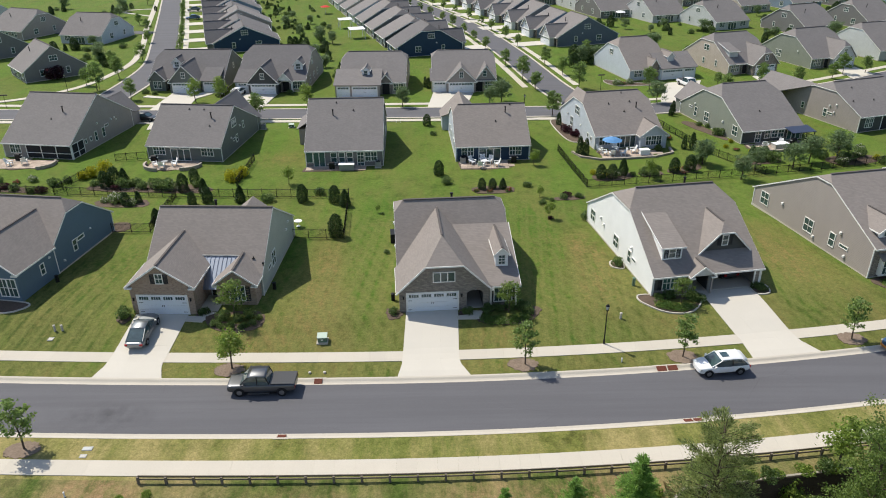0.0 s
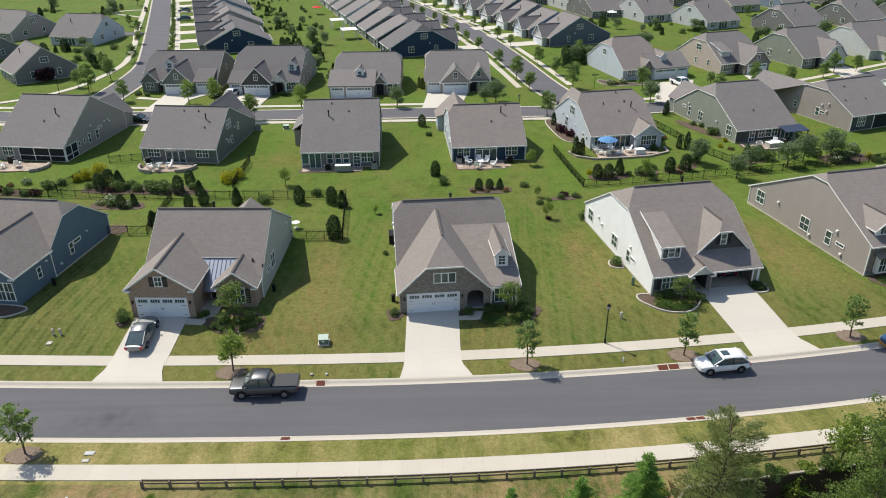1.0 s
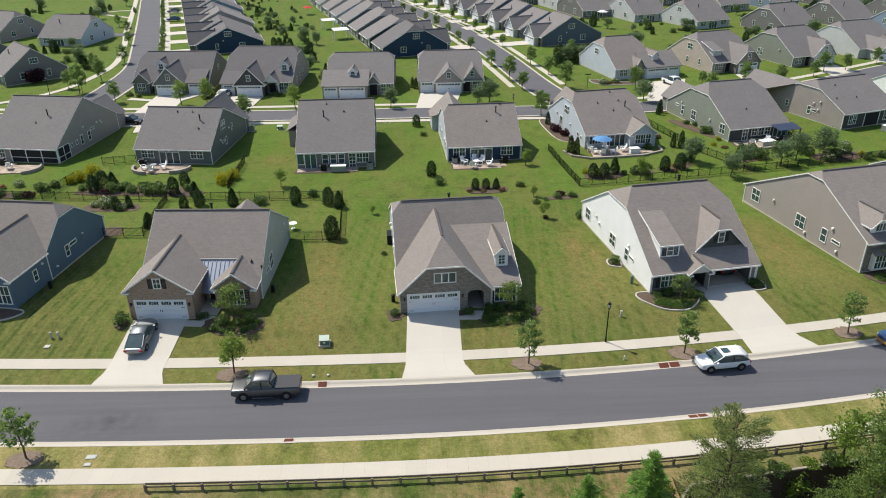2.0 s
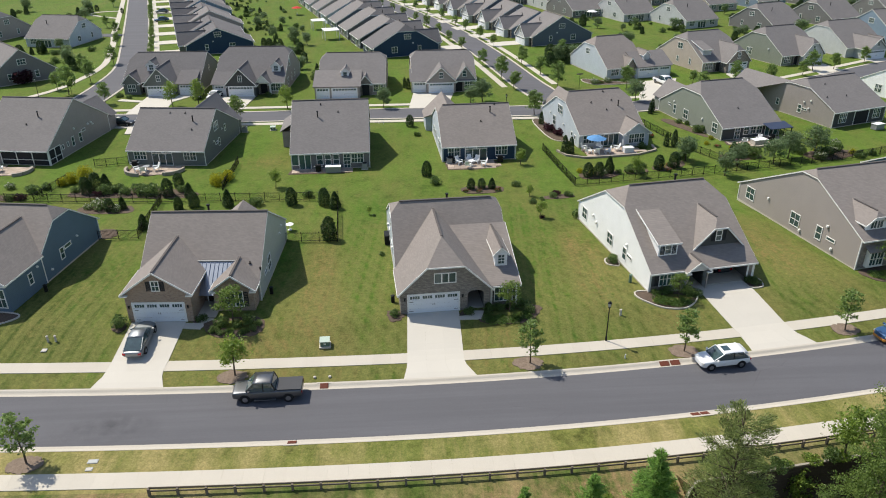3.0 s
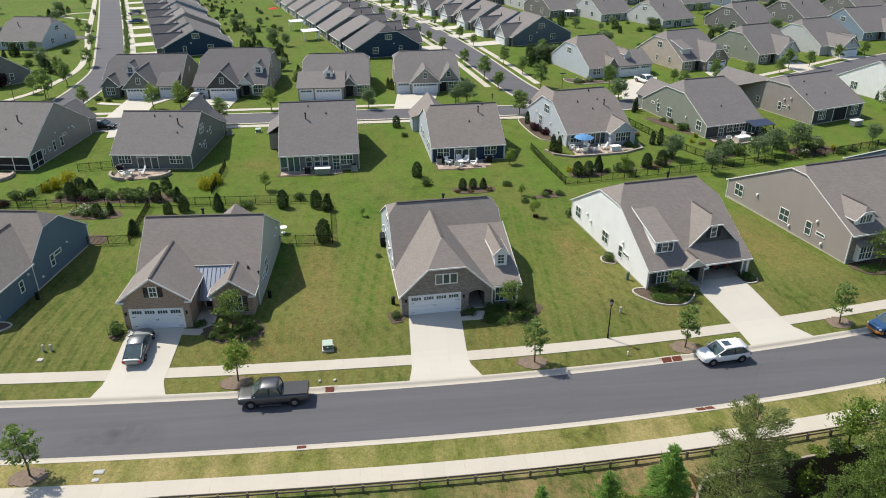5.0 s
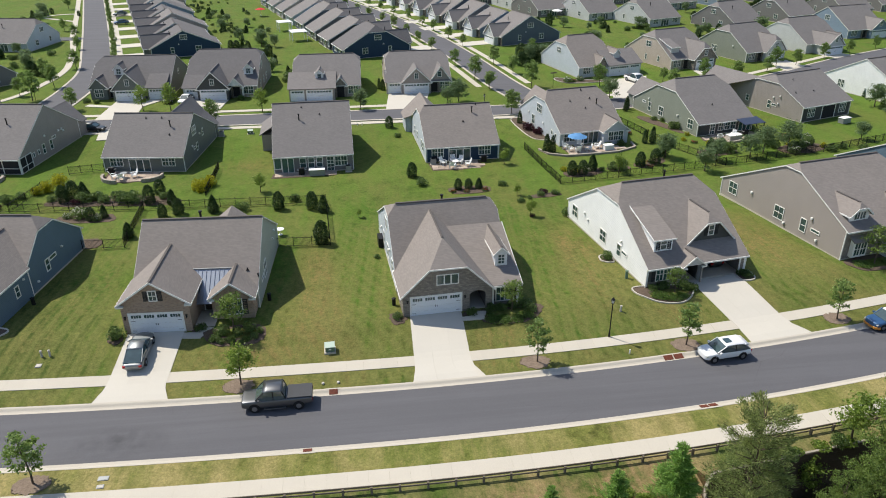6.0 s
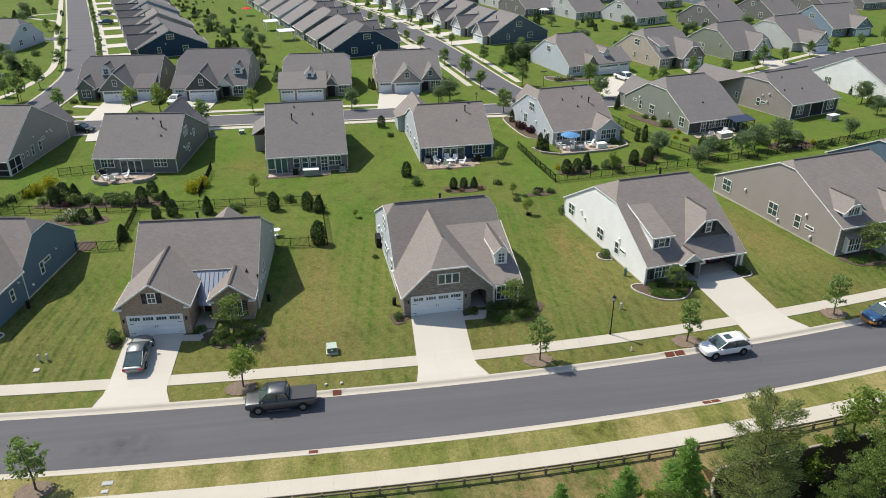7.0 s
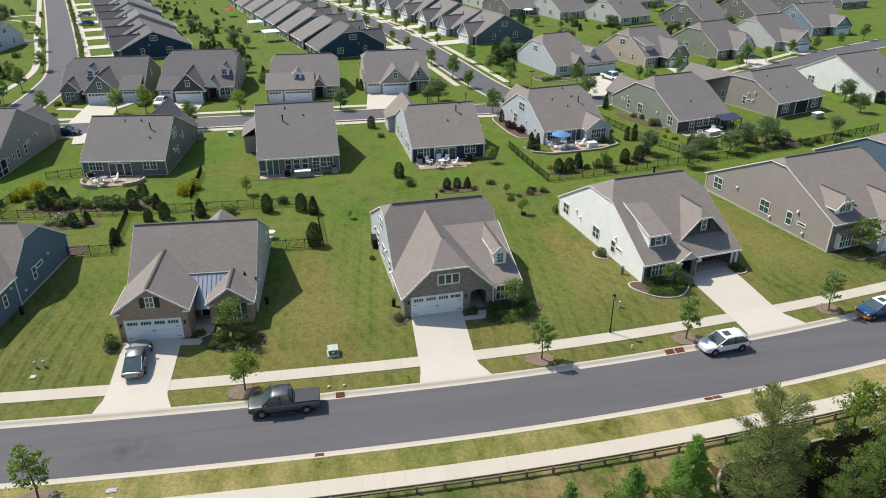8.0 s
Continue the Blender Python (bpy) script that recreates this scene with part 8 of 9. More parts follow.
def counter(x, y, rz, w, d, h, label, mat=M_STONE_EDGE, topm=M_WHITE):
    ob = thing("outdoor_counter", pose(x, y, ground_z(x, y) + 0.05, 0, 0, rz), label, "counter", "outdoor counters")
    bm = bmesh.new()
    box(bm, -w / 2, -d / 2, 0, w / 2, d / 2, h)
    part("base", bm, mat, ob)
    bm = bmesh.new()
    box(bm, -w / 2 - 0.06, -d / 2 - 0.06, h, w / 2 + 0.06, d / 2 + 0.06, h + 0.07)
    part("worktop", bm, topm, ob)


counter(-15.2, 102.9, 1, 2.2, 0.8, 0.85, "dark counter with a pale top on the terrace", M_GREYBOX)
counter(52.8, 110.4, 12, 2.4, 1.2, 0.8, "pale stone patio counter", M_STONE_EDGE)
counter(30.6, 108.3, 8, 1.5, 1.0, 0.75, "pale covered patio box", M_WHITE)
counter(76.6, 116.8, 18, 1.9, 1.1, 0.9, "dark hot tub box with a pale lid", M_GREYBOX)


def condenser(x, y, rz=0):
    ob = thing("air_conditioner", pose(x, y, ground_z(x, y), 0, 0, rz), "grey air conditioning unit beside a house wall", "air conditioner", "air conditioners")
    bm = bmesh.new()
    box(bm, -0.4, -0.4, 0.08, 0.4, 0.4, 0.9)
    c = part("case", bm, M_GREYBOX, ob)
    bm = bmesh.new()
    rod(bm, (0, 0, 0.9), (0, 0, 0.93), 0.34, 0.34, 14)
    part("fan_grille", bm, M_BLACK, c)
    bm = bmesh.new()
    box(bm, -0.5, -0.5, -0.1, 0.5, 0.5, 0.08)
    part("pad", bm, M_CONC, ob)


for x, y in ((-10.6, 104.0), (-31.9, 124.0), (2.2, 105.3)):
    condenser(x, y)


# ---- street furniture ----
def street_lamp(x, y, h=4.2):
    ob = thing("street_lamp", pose(x, y, ground_z(x, y)), "black lantern street lamp on a slim post", "street lamp", "street lamps")
    bm = bmesh.new()
    rod(bm, (0, 0, -0.2), (0, 0, 0.5), 0.11, 0.09, 10)
    rod(bm, (0, 0, 0.5), (0, 0, h - 0.55), 0.06, 0.045, 10)
    part("post", bm, M_BLACK, ob)
    bm = bmesh.new()
    rod(bm, (0, 0, h - 0.5), (0, 0, h - 0.15), 0.11, 0.17, 6)
    part("lantern_glass", bm, M_LAMP, ob)
    bm = bmesh.new()
    rod(bm, (0, 0, h - 0.15), (0, 0, h + 0.05), 0.22, 0.05, 6)
    rod(bm, (0, 0, h + 0.05), (0, 0, h + 0.16), 0.02, 0.01, 6)
    part("cap", bm, M_BLACK, ob)
    for i in range(6):
        bm = bmesh.new()
        a = math.pi / 3 * i
        beam(bm, (0.115 * math.cos(a), 0.115 * math.sin(a), h - 0.5), (0.175 * math.cos(a), 0.175 * math.sin(a), h - 0.15), 0.02, 0.02)
        part("lantern_bar", bm, M_BLACK, ob)
    bm = bmesh.new()
    rod(bm, (0, 0, h - 0.58), (0, 0, h - 0.5), 0.13, 0.12, 8)
    part("collar", bm, M_BLACK, ob)


street_lamp(13.36, 56.3)
street_lamp(14.2, 129.4)
street_lamp(-77.5, 150.0)


def transformer(x, y):
    ob = thing("transformer_box", pose(x, y, ground_z(x, y), 0, 0, 3) @ Matrix.Scale(0.84, 4), "grey-green steel transformer box on the lawn", "utility box")
    bm = bmesh.new()
    box(bm, -0.62, -0.6, -0.1, 0.62, 0.6, 0.1)
    part("pad", bm, M_CONC, ob)
    bm = bmesh.new()
    slab(bm, [(-0.5, -0.42, 0.1), (0.5, -0.42, 0.1), (0.5, -0.42, 0.72), (-0.5, -0.42, 0.72)], 0.86)
    part("case", bm, M_GREENBOX, ob)
    bm = bmesh.new()
    slab(bm, [(-0.55, -0.5, 0.72), (0.55, -0.5, 0.72), (0.55, 0.5, 0.82), (-0.55, 0.5, 0.82)], 0.06)
    part("lid", bm, M_PALEGREEN, ob, "paler lid")
    bm = bmesh.new()
    box(bm, -0.12, -0.445, 0.34, 0.12, -0.425, 0.48)
    part("notice", bm, M_WHITE, ob, "small white notice")


M_PALEGREEN = speckled("pale_green_steel", (0.42, 0.50, 0.42), 0.5, 0.1, 10.0, 1.0, 0.1)
transformer(-12.65, 57.1)
transformer(-27.2, 124.8)


def small_post(x, y, h, r, mat, label, name="marker_post"):
    ob = thing(name, pose(x, y, ground_z(x, y)), label, "post", "marker posts")
    bm = bmesh.new()
    rod(bm, (0, 0, -0.1), (0, 0, h), r, r * 0.92, 8)
    part("pipe", bm, mat, ob)
    bm = bmesh.new()
    rod(bm, (0, 0, h), (0, 0, h + 0.05), r * 1.2, r * 0.8, 8)
    part("cap", bm, mat, ob)


for x, y in ((-38.3, 59.2), (-37.6, 59.2)):
    small_post(x, y, 0.6, 0.11, M_STONE_EDGE, "short pale utility pedestal on the lawn", "utility_pedestal")
for x, y in ((-13.2, 52.6), (-11.9, 52.6)):
    small_post(x, y, 0.12, 0.12, M_STONE_EDGE, "low pale valve cover in the verge", "valve_cover")
for x, y in ((-28.3, 38.6), (14.4, 53.6), (-8.9, 127.0), (-8.1, 127.0)):
    small_post(x, y, 0.4, 0.065, M_WHITE, "short white marker post in the verge")
small_post(15.7, 59.9, 0.6, 0.12, M_STONE_EDGE, "short pale utility pedestal on the lawn", "utility_pedestal")
for x, y in ((-42.2, 68.4), (-18.8, 66.2), (-6.4, 63.6)):
    small_post(x, y, 0.75, 0.2, M_BLACK, "black hose reel beside a house wall", "hose_reel")
small_post(18.4, 65.9, 0.9, 0.18, M_GREENBOX, "green hose reel by the white wall", "hose_reel")


def flat_cover(x, y, w, d, rz, mat, label, name="utility_cover"):
    ob = thing(name, pose(x, y, ground_z(x, y) + 0.03, 0, 0, rz), label, "cover", "covers in the verge")
    bm = bmesh.new()
    box(bm, -w / 2, -d / 2, -0.05, w / 2, d / 2, 0.02)
    part("frame", bm, M_GREYBOX, ob)
    n = max(1, int(w / 0.4))
    for i in range(n):
        bm = bmesh.new()
        box(bm, -w / 2 + w * (i + 0.1) / n, -d / 2 + 0.06, 0.02, -w / 2 + w * (i + 0.9) / n, d / 2 - 0.06, 0.035)
        part("lid", bm, mat, ob)


flat_cover(-28.7, 43.4, 0.75, 0.42, 0, M_GREYBOX, "grey valve lids set in the verge")
flat_cover(-28.7, 42.6, 0.5, 0.35, 0, M_STONE_EDGE, "pale valve lid set in the verge")
flat_cover(-38.2, 58.0, 0.5, 0.5, 0, M_STONE_EDGE, "pale round lid on the lawn")


def inlet(x, s, side, w=1.6):
    """A storm drain in the kerb: rusty iron hood and grate."""
    y = street_y(x, s)
    ang = math.degrees(math.atan2(street_y(x + 1, s) - street_y(x - 1, s), 2))
    ob = thing("storm_drain", pose(x, y, -0.36, 0, 0, ang + (0 if side > 0 else 180)), "rusty iron storm drain set in the kerb", "drain", "storm drains")
    bm = bmesh.new()
    box(bm, -w / 2 - 0.2, 0.02, -0.12, w / 2 + 0.2, 0.2, 0.02)
    part("hood", bm, M_KERB, ob, "concrete hood")
    n = 2 if w > 0.9 else 1
    for i in range(n):
        a = -w / 2 + i * w / n + 0.06
        bm = bmesh.new()
        slab(bm, [(a, -0.48, -0.135), (a + w / n - 0.14, -0.48, -0.135), (a + w / n - 0.14, 0.03, 0.035), (a, 0.03, 0.035)], 0.05)
        part("grate", bm, M_RUST, ob, "rusty iron grate")
        for k in range(5):
            xx = a + (w / n - 0.14) * (k + 0.5) / 5
            bm = bmesh.new()
            beam(bm, (xx, -0.46, -0.12), (xx, 0.0, 0.035), 0.03, 0.03)
            part("bar", bm, M_RUST, ob)


inlet(18.2, 51.72, 1, 2.0)
inlet(-12.3, 51.72, 1, 0.85)
inlet(18.3, 44.3, -1, 1.6)
inlet(-14.2, 44.3, -1, 0.8)


def sign_post(x, y, h, plate, label, turn=0):
    ob = thing("road_sign", pose(x, y, ground_z(x, y), 0, 0, turn), label, "road sign", "road signs")
    bm = bmesh.new()
    rod(bm, (0, 0, -0.2), (0, 0, h), 0.04, 0.04, 8)
    part("post", bm, M_BLACK, ob)
    bm = bmesh.new()
    if plate == "round":
        rod(bm, (0, -0.05, h - 0.35), (0, -0.08, h - 0.35), 0.42, 0.42, 8)
    else:
        box(bm, -0.7, -0.03, h - 0.1, 0.7, 0.03, h + 0.15)
    part("plate", bm, M_BLACK if plate == "round" else M_WOODF, ob)


sign_post(18.6, 149.5, 2.6, "round", "dark backed stop sign at the street corner", 20)
sign_post(32.0, 148.0, 3.2, "bar", "brown street name sign on a post", 10)
sign_post(-72.0, 152.5, 2.6, "round", "dark backed stop sign at the corner", -20)
sign_post(-84.5, 139.2, 2.6, "bar", "brown street name sign on a post", 10)


# ---- vehicles ----
def car(label, x, y, rz, length, width, height, paint, kind="sedan", z=None, roof_paint=None, slope=0.0, bumper=None):
    """Nose towards local -x. Body, glasshouse, roof, wheels and lamps are parts."""
    ob = thing("pickup_truck" if kind == "pickup" else "car", pose(x, y, ground_z(x, y) if z is None else z, 0, slope, rz), label, "pickup truck" if kind == "pickup" else "car", "parked vehicles")
    L, W, H = length, width / 2, height
    belt = {"sedan": 0.63, "suv": 0.62, "pickup": 0.60}[kind] * H
    hood = belt * {"sedan": 0.93, "suv": 0.97, "pickup": 0.97}[kind]
    tail = belt * {"sedan": 1.0, "suv": 1.0, "pickup": 1.02}[kind]
    zb = 0.17 * H

    def ring_(xx, hw, z0, z1):
        c = min(0.14, (z1 - z0) * 0.35)
        mid = z0 + (z1 - z0) * 0.55
        return [(xx, -hw * 0.9, z0), (xx, hw * 0.9, z0), (xx, hw * 0.98, z0 + c), (xx, hw, mid), (xx, hw * 0.96, z1 - c * 0.6), (xx, hw * 0.84, z1), (xx, -hw * 0.84, z1), (xx, -hw * 0.96, z1 - c * 0.6), (xx, -hw, mid), (xx, -hw * 0.98, z0 + c)]

    st = [(0.0, 0.66, zb + 0.18, hood * 0.66), (0.015, 0.80, zb + 0.08, hood * 0.78), (0.06, 0.92, zb + 0.02, hood * 0.87), (0.16, 0.985, zb, hood * 0.95), (0.28, 1.0, zb, hood), (0.33, 1.0, zb, belt), (0.70, 1.0, zb, belt * 1.01), (0.88, 0.98, zb, tail), (0.96, 0.94, zb + 0.05, tail * 0.97), (0.99, 0.88, zb + 0.12, tail * 0.90), (1.0, 0.80, zb + 0.2, tail * 0.8)]
    if kind == "suv":
        st[:5] = [(0.0, 0.50, zb + 0.06, hood * 0.82), (0.01, 0.72, zb + 0.02, hood * 0.89), (0.05, 0.91, zb, hood * 0.945), (0.12, 1.0, zb, hood * 0.99), (0.23, 1.0, zb, hood * 1.03)]
    if kind == "pickup":
        st = [(0.0, 0.84, zb + 0.15, hood * 0.84), (0.012, 0.92, zb + 0.08, hood * 0.92), (0.05, 0.97, zb + 0.02, hood * 0.96), (0.14, 1.0, zb, hood * 0.985)] + st[4:7] + [(0.90, 0.99, zb + 0.05, tail), (0.985, 0.98, zb + 0.1, tail), (1.0, 0.94, zb + 0.18, tail * 0.98)]
    bm = bmesh.new()
    loft(bm, [ring_((a - 0.5) * L, b * W, c, d) for a, b, c, d in st])
    bmesh.ops.recalc_face_normals(bm, faces=bm.faces[:])
    for f in bm.faces:
        f.smooth = len(f.verts) == 4
    body = part("body", bm, paint, ob)
    rounding = body.modifiers.new("rounding", "SUBSURF")
    rounding.levels = rounding.render_levels = 2
    # glasshouse
    a0, a1, a2, a3 = {"sedan": (0.265, 0.43, 0.66, 0.94), "suv": (0.235, 0.43, 0.82, 0.965), "pickup": (0.20, 0.325, 0.575, 0.628)}[kind]
    tuck = 0.80 if kind == "sedan" else 0.87

    def cab(xx, hw, zz, drop):
        return [(xx, -hw, belt - 0.04), (xx, hw, belt - 0.04), (xx, hw * 0.97, belt + (zz - belt) * 0.4), (xx, hw * drop, zz - 0.03), (xx, hw * drop * 0.9, zz), (xx, -hw * drop * 0.9, zz), (xx, -hw * drop, zz - 0.03), (xx, -hw * 0.97, belt + (zz - belt) * 0.4)]

    bm = bmesh.new()
    loft(bm, [cab((a0 - 0.5) * L, W * 0.86, belt + 0.02, 0.97), cab((a1 - 0.5) * L, W * 0.93, H - 0.05, tuck), cab(((a1 + a2) / 2 - 0.5) * L, W * 0.94, H - 0.01, tuck), cab((a2 - 0.5) * L, W * 0.93, H - 0.05, tuck), cab((a3 - 0.5) * L, W * 0.86, belt + 0.02, 0.95)])
    bmesh.ops.recalc_face_normals(bm, faces=bm.faces[:])
    part("glasshouse", bm, M_CARGLASS, ob, "dark tinted glass")
    # roof skin and pillars
    bm = bmesh.new()
    hw = W * 0.93 * tuck
    loft(bm, [[(xx, -hw - 0.025, zz - 0.09), (xx, hw + 0.025, zz - 0.09), (xx, hw * 0.92, zz + 0.015), (xx, 0, zz + 0.035), (xx, -hw * 0.92, zz + 0.015)] for xx, zz in (((a1 - 0.015 - 0.5) * L, H - 0.07), ((a1 + 0.05 - 0.5) * L, H - 0.02), (((a1 + a2) / 2 - 0.5) * L, H), ((a2 - 0.02 - 0.5) * L, H - 0.03), ((a2 + (0.10 if kind == "suv" else 0.012) - 0.5) * L, H - (0.16 if kind == "suv" else 0.07)))])
    bmesh.ops.recalc_face_normals(bm, faces=bm.faces[:])
    for f in bm.faces:
        f.smooth = len(f.verts) == 4
    part("roof", bm, roof_paint or paint, ob, "white roof" if roof_paint else "")
    for sy in (-1, 1):
        for p, q in (((a0 + 0.005, 0.87), (a1, tuck * 0.955)), ((a3 - 0.005, 0.86), (a2, tuck * 0.955)), (((a1 + a2) / 2 + 0.005, 0.965), ((a1 + a2) / 2, tuck * 0.97))):
            bm = bmesh.new()
            thick = 0.12 if kind == "suv" and p[0] > 0.8 else 0.06
            beam(bm, ((p[0] - 0.5) * L, sy * W * p[1], belt), ((q[0] - 0.5) * L, sy * W * q[1], H - 0.05), thick, 0.07)
            part("pillar", bm, M_BLACK if 0.3 < p[0] < 0.75 else paint, ob)
        bm = bmesh.new()
        box(bm, (a0 + 0.05 - 0.5) * L - 0.06, sy * (W + 0.09) - 0.09, belt - 0.02, (a0 + 0.05 - 0.5) * L + 0.08, sy * (W + 0.09) + 0.09, belt + 0.13)
        part("mirror", bm, paint, ob)
        bm = bmesh.new()
        box(bm, -0.5 * L + 0.09, sy * W * 0.66 - 0.2, hood * 0.66, -0.5 * L + 0.26, sy * W * 0.66 + 0.2, hood * 0.80)
        part("headlight", bm, M_LAMP, ob)
        bm = bmesh.new()
        box(bm, 0.5 * L - 0.16, sy * W * 0.74 - 0.13, tail * 0.66, 0.5 * L - 0.005, sy * W * 0.74 + 0.13, tail * 0.86)
        part("tail_light", bm, M_RED, ob)
        for ax in (0.185, 0.80):
            r = 0.225 * H if kind == "suv" else (0.23 * H if kind == "sedan" else 0.21 * H)
            bm = bmesh.new()
            xx = (ax - 0.5) * L
            rod(bm, (xx, sy * (W - 0.22), r), (xx, sy * (W + 0.012), r), r, r, 18)
            wheel = part("wheel", bm, M_TYRE, ob)
            bm = bmesh.new()
            rod(bm, (xx, sy * (W - 0.05), r), (xx, sy * (W + 0.025), r), r * 0.6, r * 0.54, 14)
            part("rim", bm, M_RIM, wheel)
            bm = bmesh.new()
            arch = []
            for i in range(9):
                t = math.pi * i / 8
                cx_, cz_ = math.cos(t), math.sin(t)
                arch.append([(xx + r * 1.03 * cx_, sy * (W - 0.03), r + r * 1.03 * cz_), (xx + r * 1.03 * cx_, sy * (W + 0.004), r + r * 1.03 * cz_), (xx + r * 1.15 * cx_, sy * (W + 0.004), r + r * 1.15 * cz_), (xx + r * 1.17 * cx_, sy * (W - 0.03), r + r * 1.17 * cz_)])
            loft(bm, arch)
            bmesh.ops.recalc_face_normals(bm, faces=bm.faces[:])
            part("wheel_arch", bm, M_BLACK, ob)
    bm = bmesh.new()
    box(bm, -0.5 * L + 0.03, -W * 0.45, hood * 0.45, -0.5 * L + 0.14, W * 0.45, hood * 0.74)
    part("grille", bm, M_BLACK, ob)
    if bumper:
        bm = bmesh.new()
        loft(bm, [[(-0.5 * L + a, w_ * W, z0_), (-0.5 * L + a + 0.3, w_ * W, z0_), (-0.5 * L + a + 0.3, w_ * W, z0_ + 0.26), (-0.5 * L + a, w_ * W, z0_ + 0.2)] for a, w_, z0_ in ((0.22, -1.0, 0.26), (-0.03, -0.7, 0.25), (-0.07, 0.0, 0.25), (-0.03, 0.7, 0.25), (0.22, 1.0, 0.26))])
        bmesh.ops.recalc_face_normals(bm, faces=bm.faces[:])
        part("bumper", bm, bumper, ob, "orange front bumper")
    if kind == "pickup":
        bm = bmesh.new()
        box(bm, (0.64 - 0.5) * L, -W * 0.88, tail - 0.02, 0.49 * L, W * 0.88, tail + 0.035)
        part("bed_cover", bm, M_BEDCOVER, ob, "dark grey bed cover")
        bm = bmesh.new()
        box(bm, (0.31 - 0.5) * L, -W - 0.07, zb - 0.02, (0.62 - 0.5) * L, -W + 0.08, zb + 0.05)
        part("running_board", bm, M_RIM, ob)
    if kind == "suv":
        bm = bmesh.new()
        box(bm, (a1 + 0.03 - 0.5) * L, -W * 0.36, H + 0.015, (a1 + 0.17 - 0.5) * L, W * 0.36, H + 0.05)
        part("sunroof", bm, M_CARGLASS, ob)
    return ob


M_CARGLASS = glass_mat("car_glass", (0.035, 0.060, 0.066))
M_CARGLASS.node_tree.nodes["Principled BSDF"].inputs["Specular IOR Level"].default_value = 1.0
M_BEDCOVER = speckled("bed_cover", (0.055, 0.056, 0.060), 0.7, 0.15, 20.0, 2.0, 0.1)
P_GREY = car_paint("paint_dark_grey", (0.120, 0.123, 0.130), 0.9)
P_SILVER = car_paint("paint_gunmetal", (0.22, 0.235, 0.245), 0.75)
P_WHITE = car_paint("paint_white", (0.80, 0.80, 0.79), 0.0)
P_BLUE = car_paint("paint_blue", (0.035, 0.10, 0.22), 0.3)
P_BLACK = car_paint("paint_black", (0.015, 0.016, 0.018), 0.2)
P_ORANGE = car_paint("paint_orange", (0.55, 0.22, 0.03), 0.0)
ROAD_Z = -0.49
car("dark grey pickup truck with a bed cover parked at the kerb", -16.80, 50.58, 0.3, 5.75, 2.0, 1.92, P_GREY, "pickup", ROAD_Z)
car("white sport utility car parked at the kerb", 22.75, 52.38, 6.0, 4.6, 1.88, 1.62, P_WHITE, "suv", ROAD_Z)
car("gunmetal grey sedan parked on a driveway", -29.6, 58.4, 268.5, 4.75, 1.84, 1.45, P_SILVER, "sedan", (ground_z(-29.8, 57.0) + ground_z(-29.8, 59.8)) / 2 + 0.055, slope=math.degrees(math.atan2(ground_z(-29.8, 59.8) - ground_z(-29.8, 57.0), 2.8)))
car("blue car with white roof and orange bumper at the kerb", 41.0, 55.35, 9.0, 4.5, 1.84, 1.58, P_BLUE, "suv", ROAD_Z, P_WHITE, bumper=P_ORANGE)
gm = pose(19.62, 63.65, 0.5, 0, 0, 8.7) @ Vector((9.4, 3.6, 0))
car("dark car parked inside the open garage", gm.x, gm.y, 278.7, 4.5, 1.8, 1.5, P_BLACK, "sedan", 0.56)
car("white pickup truck on a far driveway", 50.7, 150.6, 107, 5.6, 2.0, 1.85, P_WHITE, "pickup", 0.1)
car("white sedan on a far driveway", -42.0, 147.4, 75, 4.6, 1.8, 1.45, P_WHITE, "sedan", 0.1)
car("dark car beside a taupe house", -54.6, 130.0, 170, 4.6, 1.8, 1.5, P_BLACK, "sedan", 0.05)
car("dark car in front of a far garage", -45.5, 148.4, 90, 4.6, 1.8, 1.5, P_BLACK, "sedan", 0.1)
car("blue car parked beside the far side street", -79.5, 244.5, 16, 4.6, 1.8, 1.5, P_BLUE, "sedan", 0.1)
car("grey car parked beside the far side street", -84.5, 262.5, 16, 4.6, 1.8, 1.5, P_SILVER, "sedan", 0.1)


# ---- drives and patches farther off ----
def flat_drive(outline, label="pale concrete driveway to a far garage"):
    draped("driveway", outline, M_DRIVE, 0.10, label, "driveway")


flat_drive([(-56.3, 136.4), (-49.4, 136.4), (-50.0, 150.2), (-55.9, 150.4)])
flat_drive([(-49.8, 145.0), (-47.0, 149.4), (-46.8, 151.2), (-49.98, 150.3)])
flat_drive([(-61.0, 146.6), (-56.1, 145.2), (-56.0, 146.4), (-60.6, 148.0)], "concrete path from drive to porch")
flat_drive([(-42.2, 136.4), (-35.2, 136.4), (-33.9, 148.9), (-42.6, 149.4)])
flat_drive([(-19.6, 136.4), (-13.4, 136.4), (-13.3, 147.4), (-21.0, 147.8)])
flat_drive([(-3.4, 136.3), (3.9, 136.3), (6.0, 147.7), (-2.2, 148.2)])
flat_drive([(41.5, 137.6), (48.6, 139.2), (55.2, 155.6), (46.4, 153.4)])
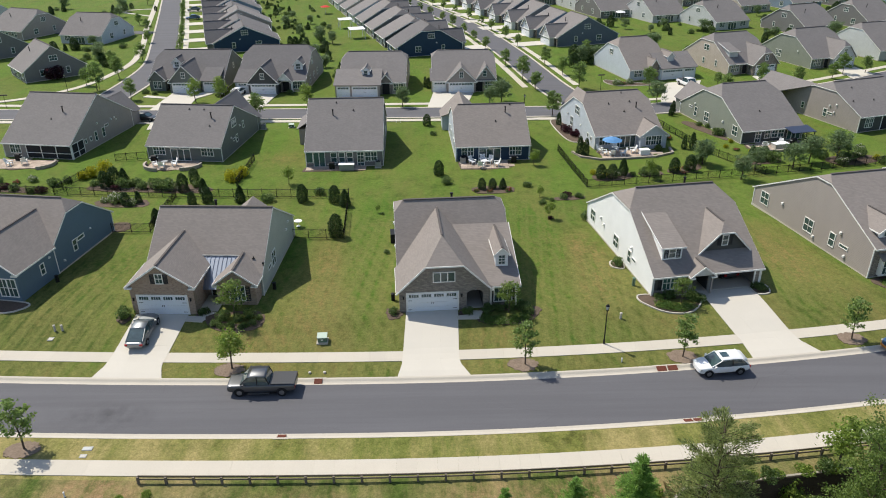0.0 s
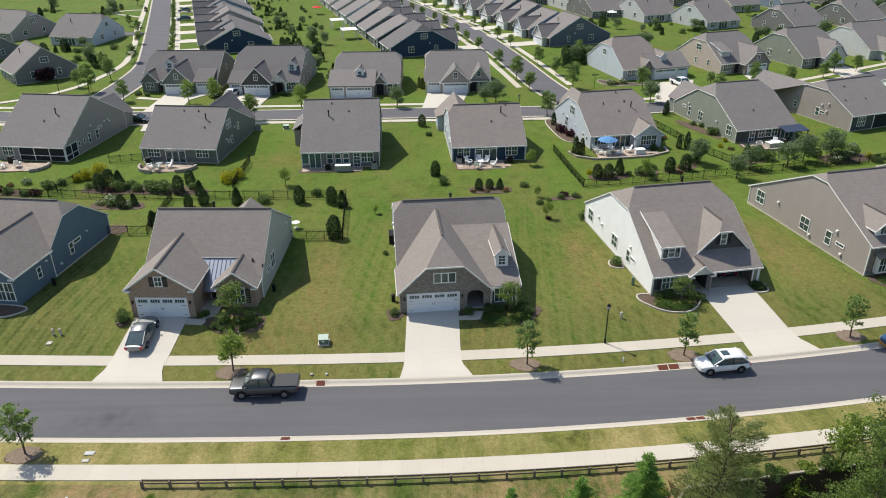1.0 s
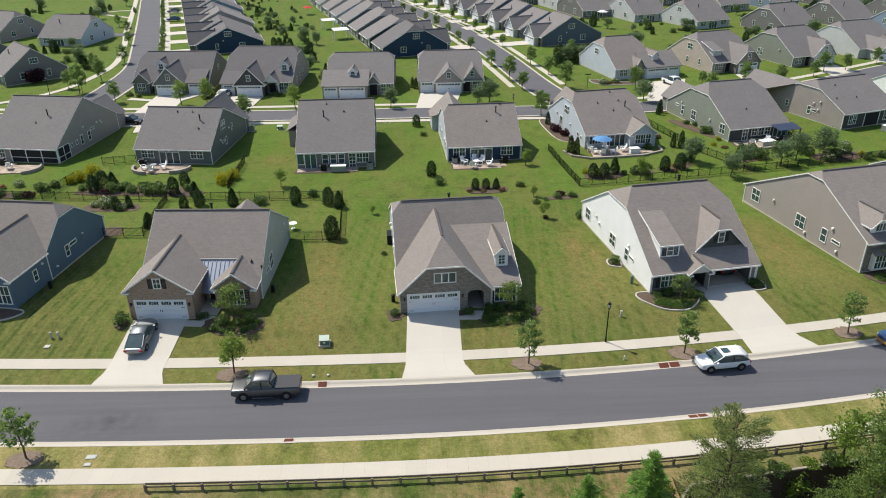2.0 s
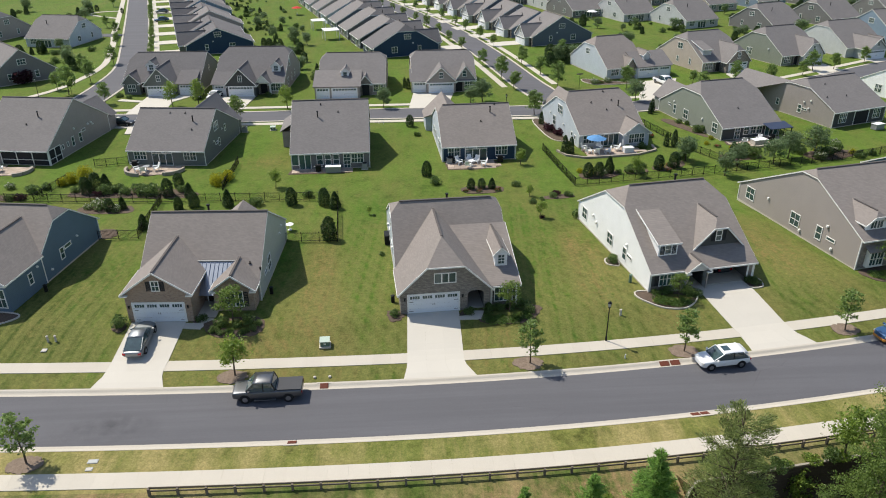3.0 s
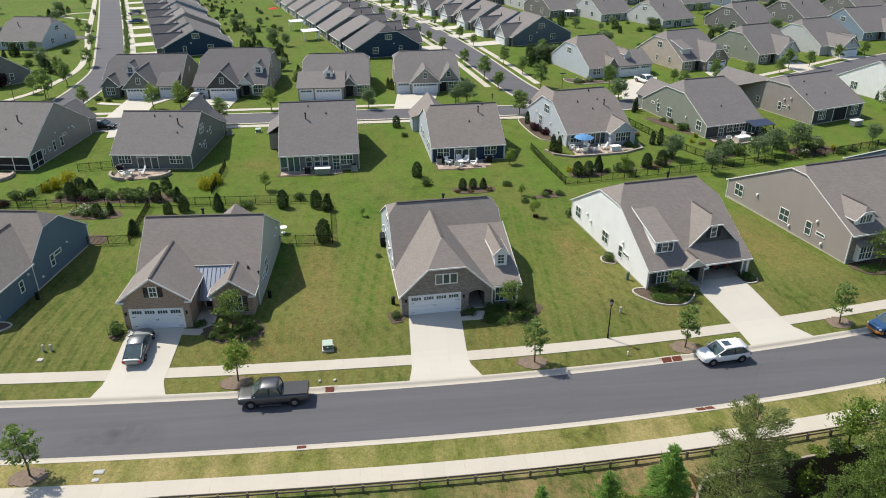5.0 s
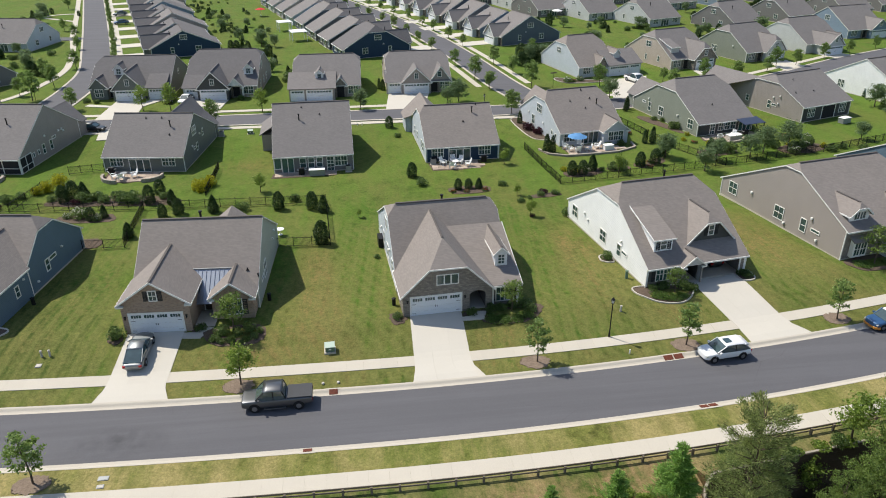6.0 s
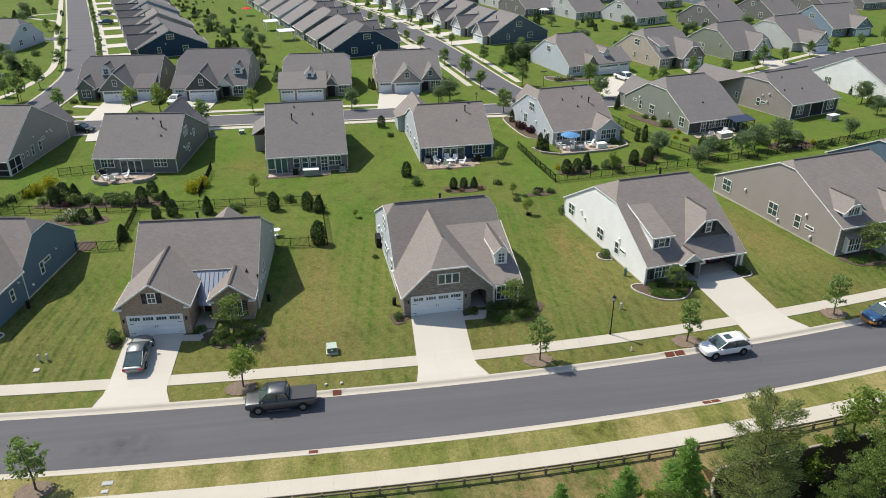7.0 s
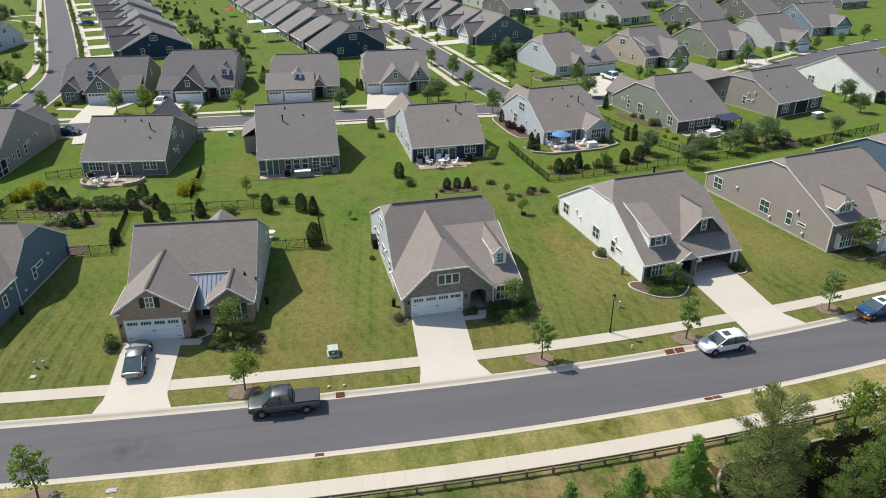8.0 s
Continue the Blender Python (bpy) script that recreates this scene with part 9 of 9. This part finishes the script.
flat_drive([(67.0, 145.6), (73.6, 148.2), (73.2, 160.6), (67.6, 158.9)])
flat_drive([(88.0, 155.4), (95.0, 159.6), (94.2, 167.0), (88.8, 165.2)])
flat_drive([(107.5, 166.6), (113.6, 169.8), (111.6, 172.6), (105.8, 170.8)])
flat_drive([(-53.4, 129.9), (-50.0, 129.9), (-48.6, 124.6), (-52.4, 124.2)])


def lane_drives(p, reach, width, gap, first, n, side):
    d = Vector((-0.284, 0.959, 0))
    o = Vector((-0.959, -0.284, 0)) * side
    for i in range(n):
        q = p + d * (gap * i + first)
        a, b = q + d * width / 2, q - d * width / 2
        pts = [a, b, b + o * reach, a + o * reach]
        flat_drive([(v.x, v.y) for v in pts], "pale concrete driveway off the side street")


lane_drives(Vector((-58.0, 190.0, 0)) + Vector((-0.959, -0.284, 0)) * -1.7, 10.2, 5.0, 14.3, 6.3, 8, 1)
lane_drives(Vector((5.2, 187.0, 0)), 8.2, 5.0, 13.6, 5.9, 8, -1)
lane_drives(Vector((30.2, 193.6, 0)), 9.6, 5.0, 13.2, 6.3, 8, 1)

# stone walk from drive to door
draped("footpath", [(-0.1, 60.4), (-0.1, 59.9), (2.1, 59.9), (2.5, 61.2), (1.3, 61.3), (1.2, 60.6)], M_CONC, 0.07, "concrete path from drive to arched entry", "pavement")
draped("footpath", [(-26.3, 60.2), (-24.6, 60.0), (-23.6, 61.6), (-24.6, 61.9), (-25.0, 60.9), (-26.2, 61.0)], M_CONC, 0.07, "concrete path from drive to porch", "pavement")
draped("footpath", [(24.6, 62.4), (23.6, 63.5), (24.6, 64.4), (25.4, 63.4)], M_CONC, 0.07, "concrete path from drive to porch", "pavement")

# the models from which copies were placed are taken away again
for model in (*TREES, *FAR_TREES, *AIRY, *LIGHT_TREES, *ROUND_TREES, *CONES, *COLUMNS, *SHRUBS, *GOLD, *PURPLE, *FLOWERS, *HEDGE, *WEEDS, *UNDER, *PINES, *BIGS, *OAKS, CHAIR):
    for o in (*model.children_recursive, model):
        bpy.data.objects.remove(o)
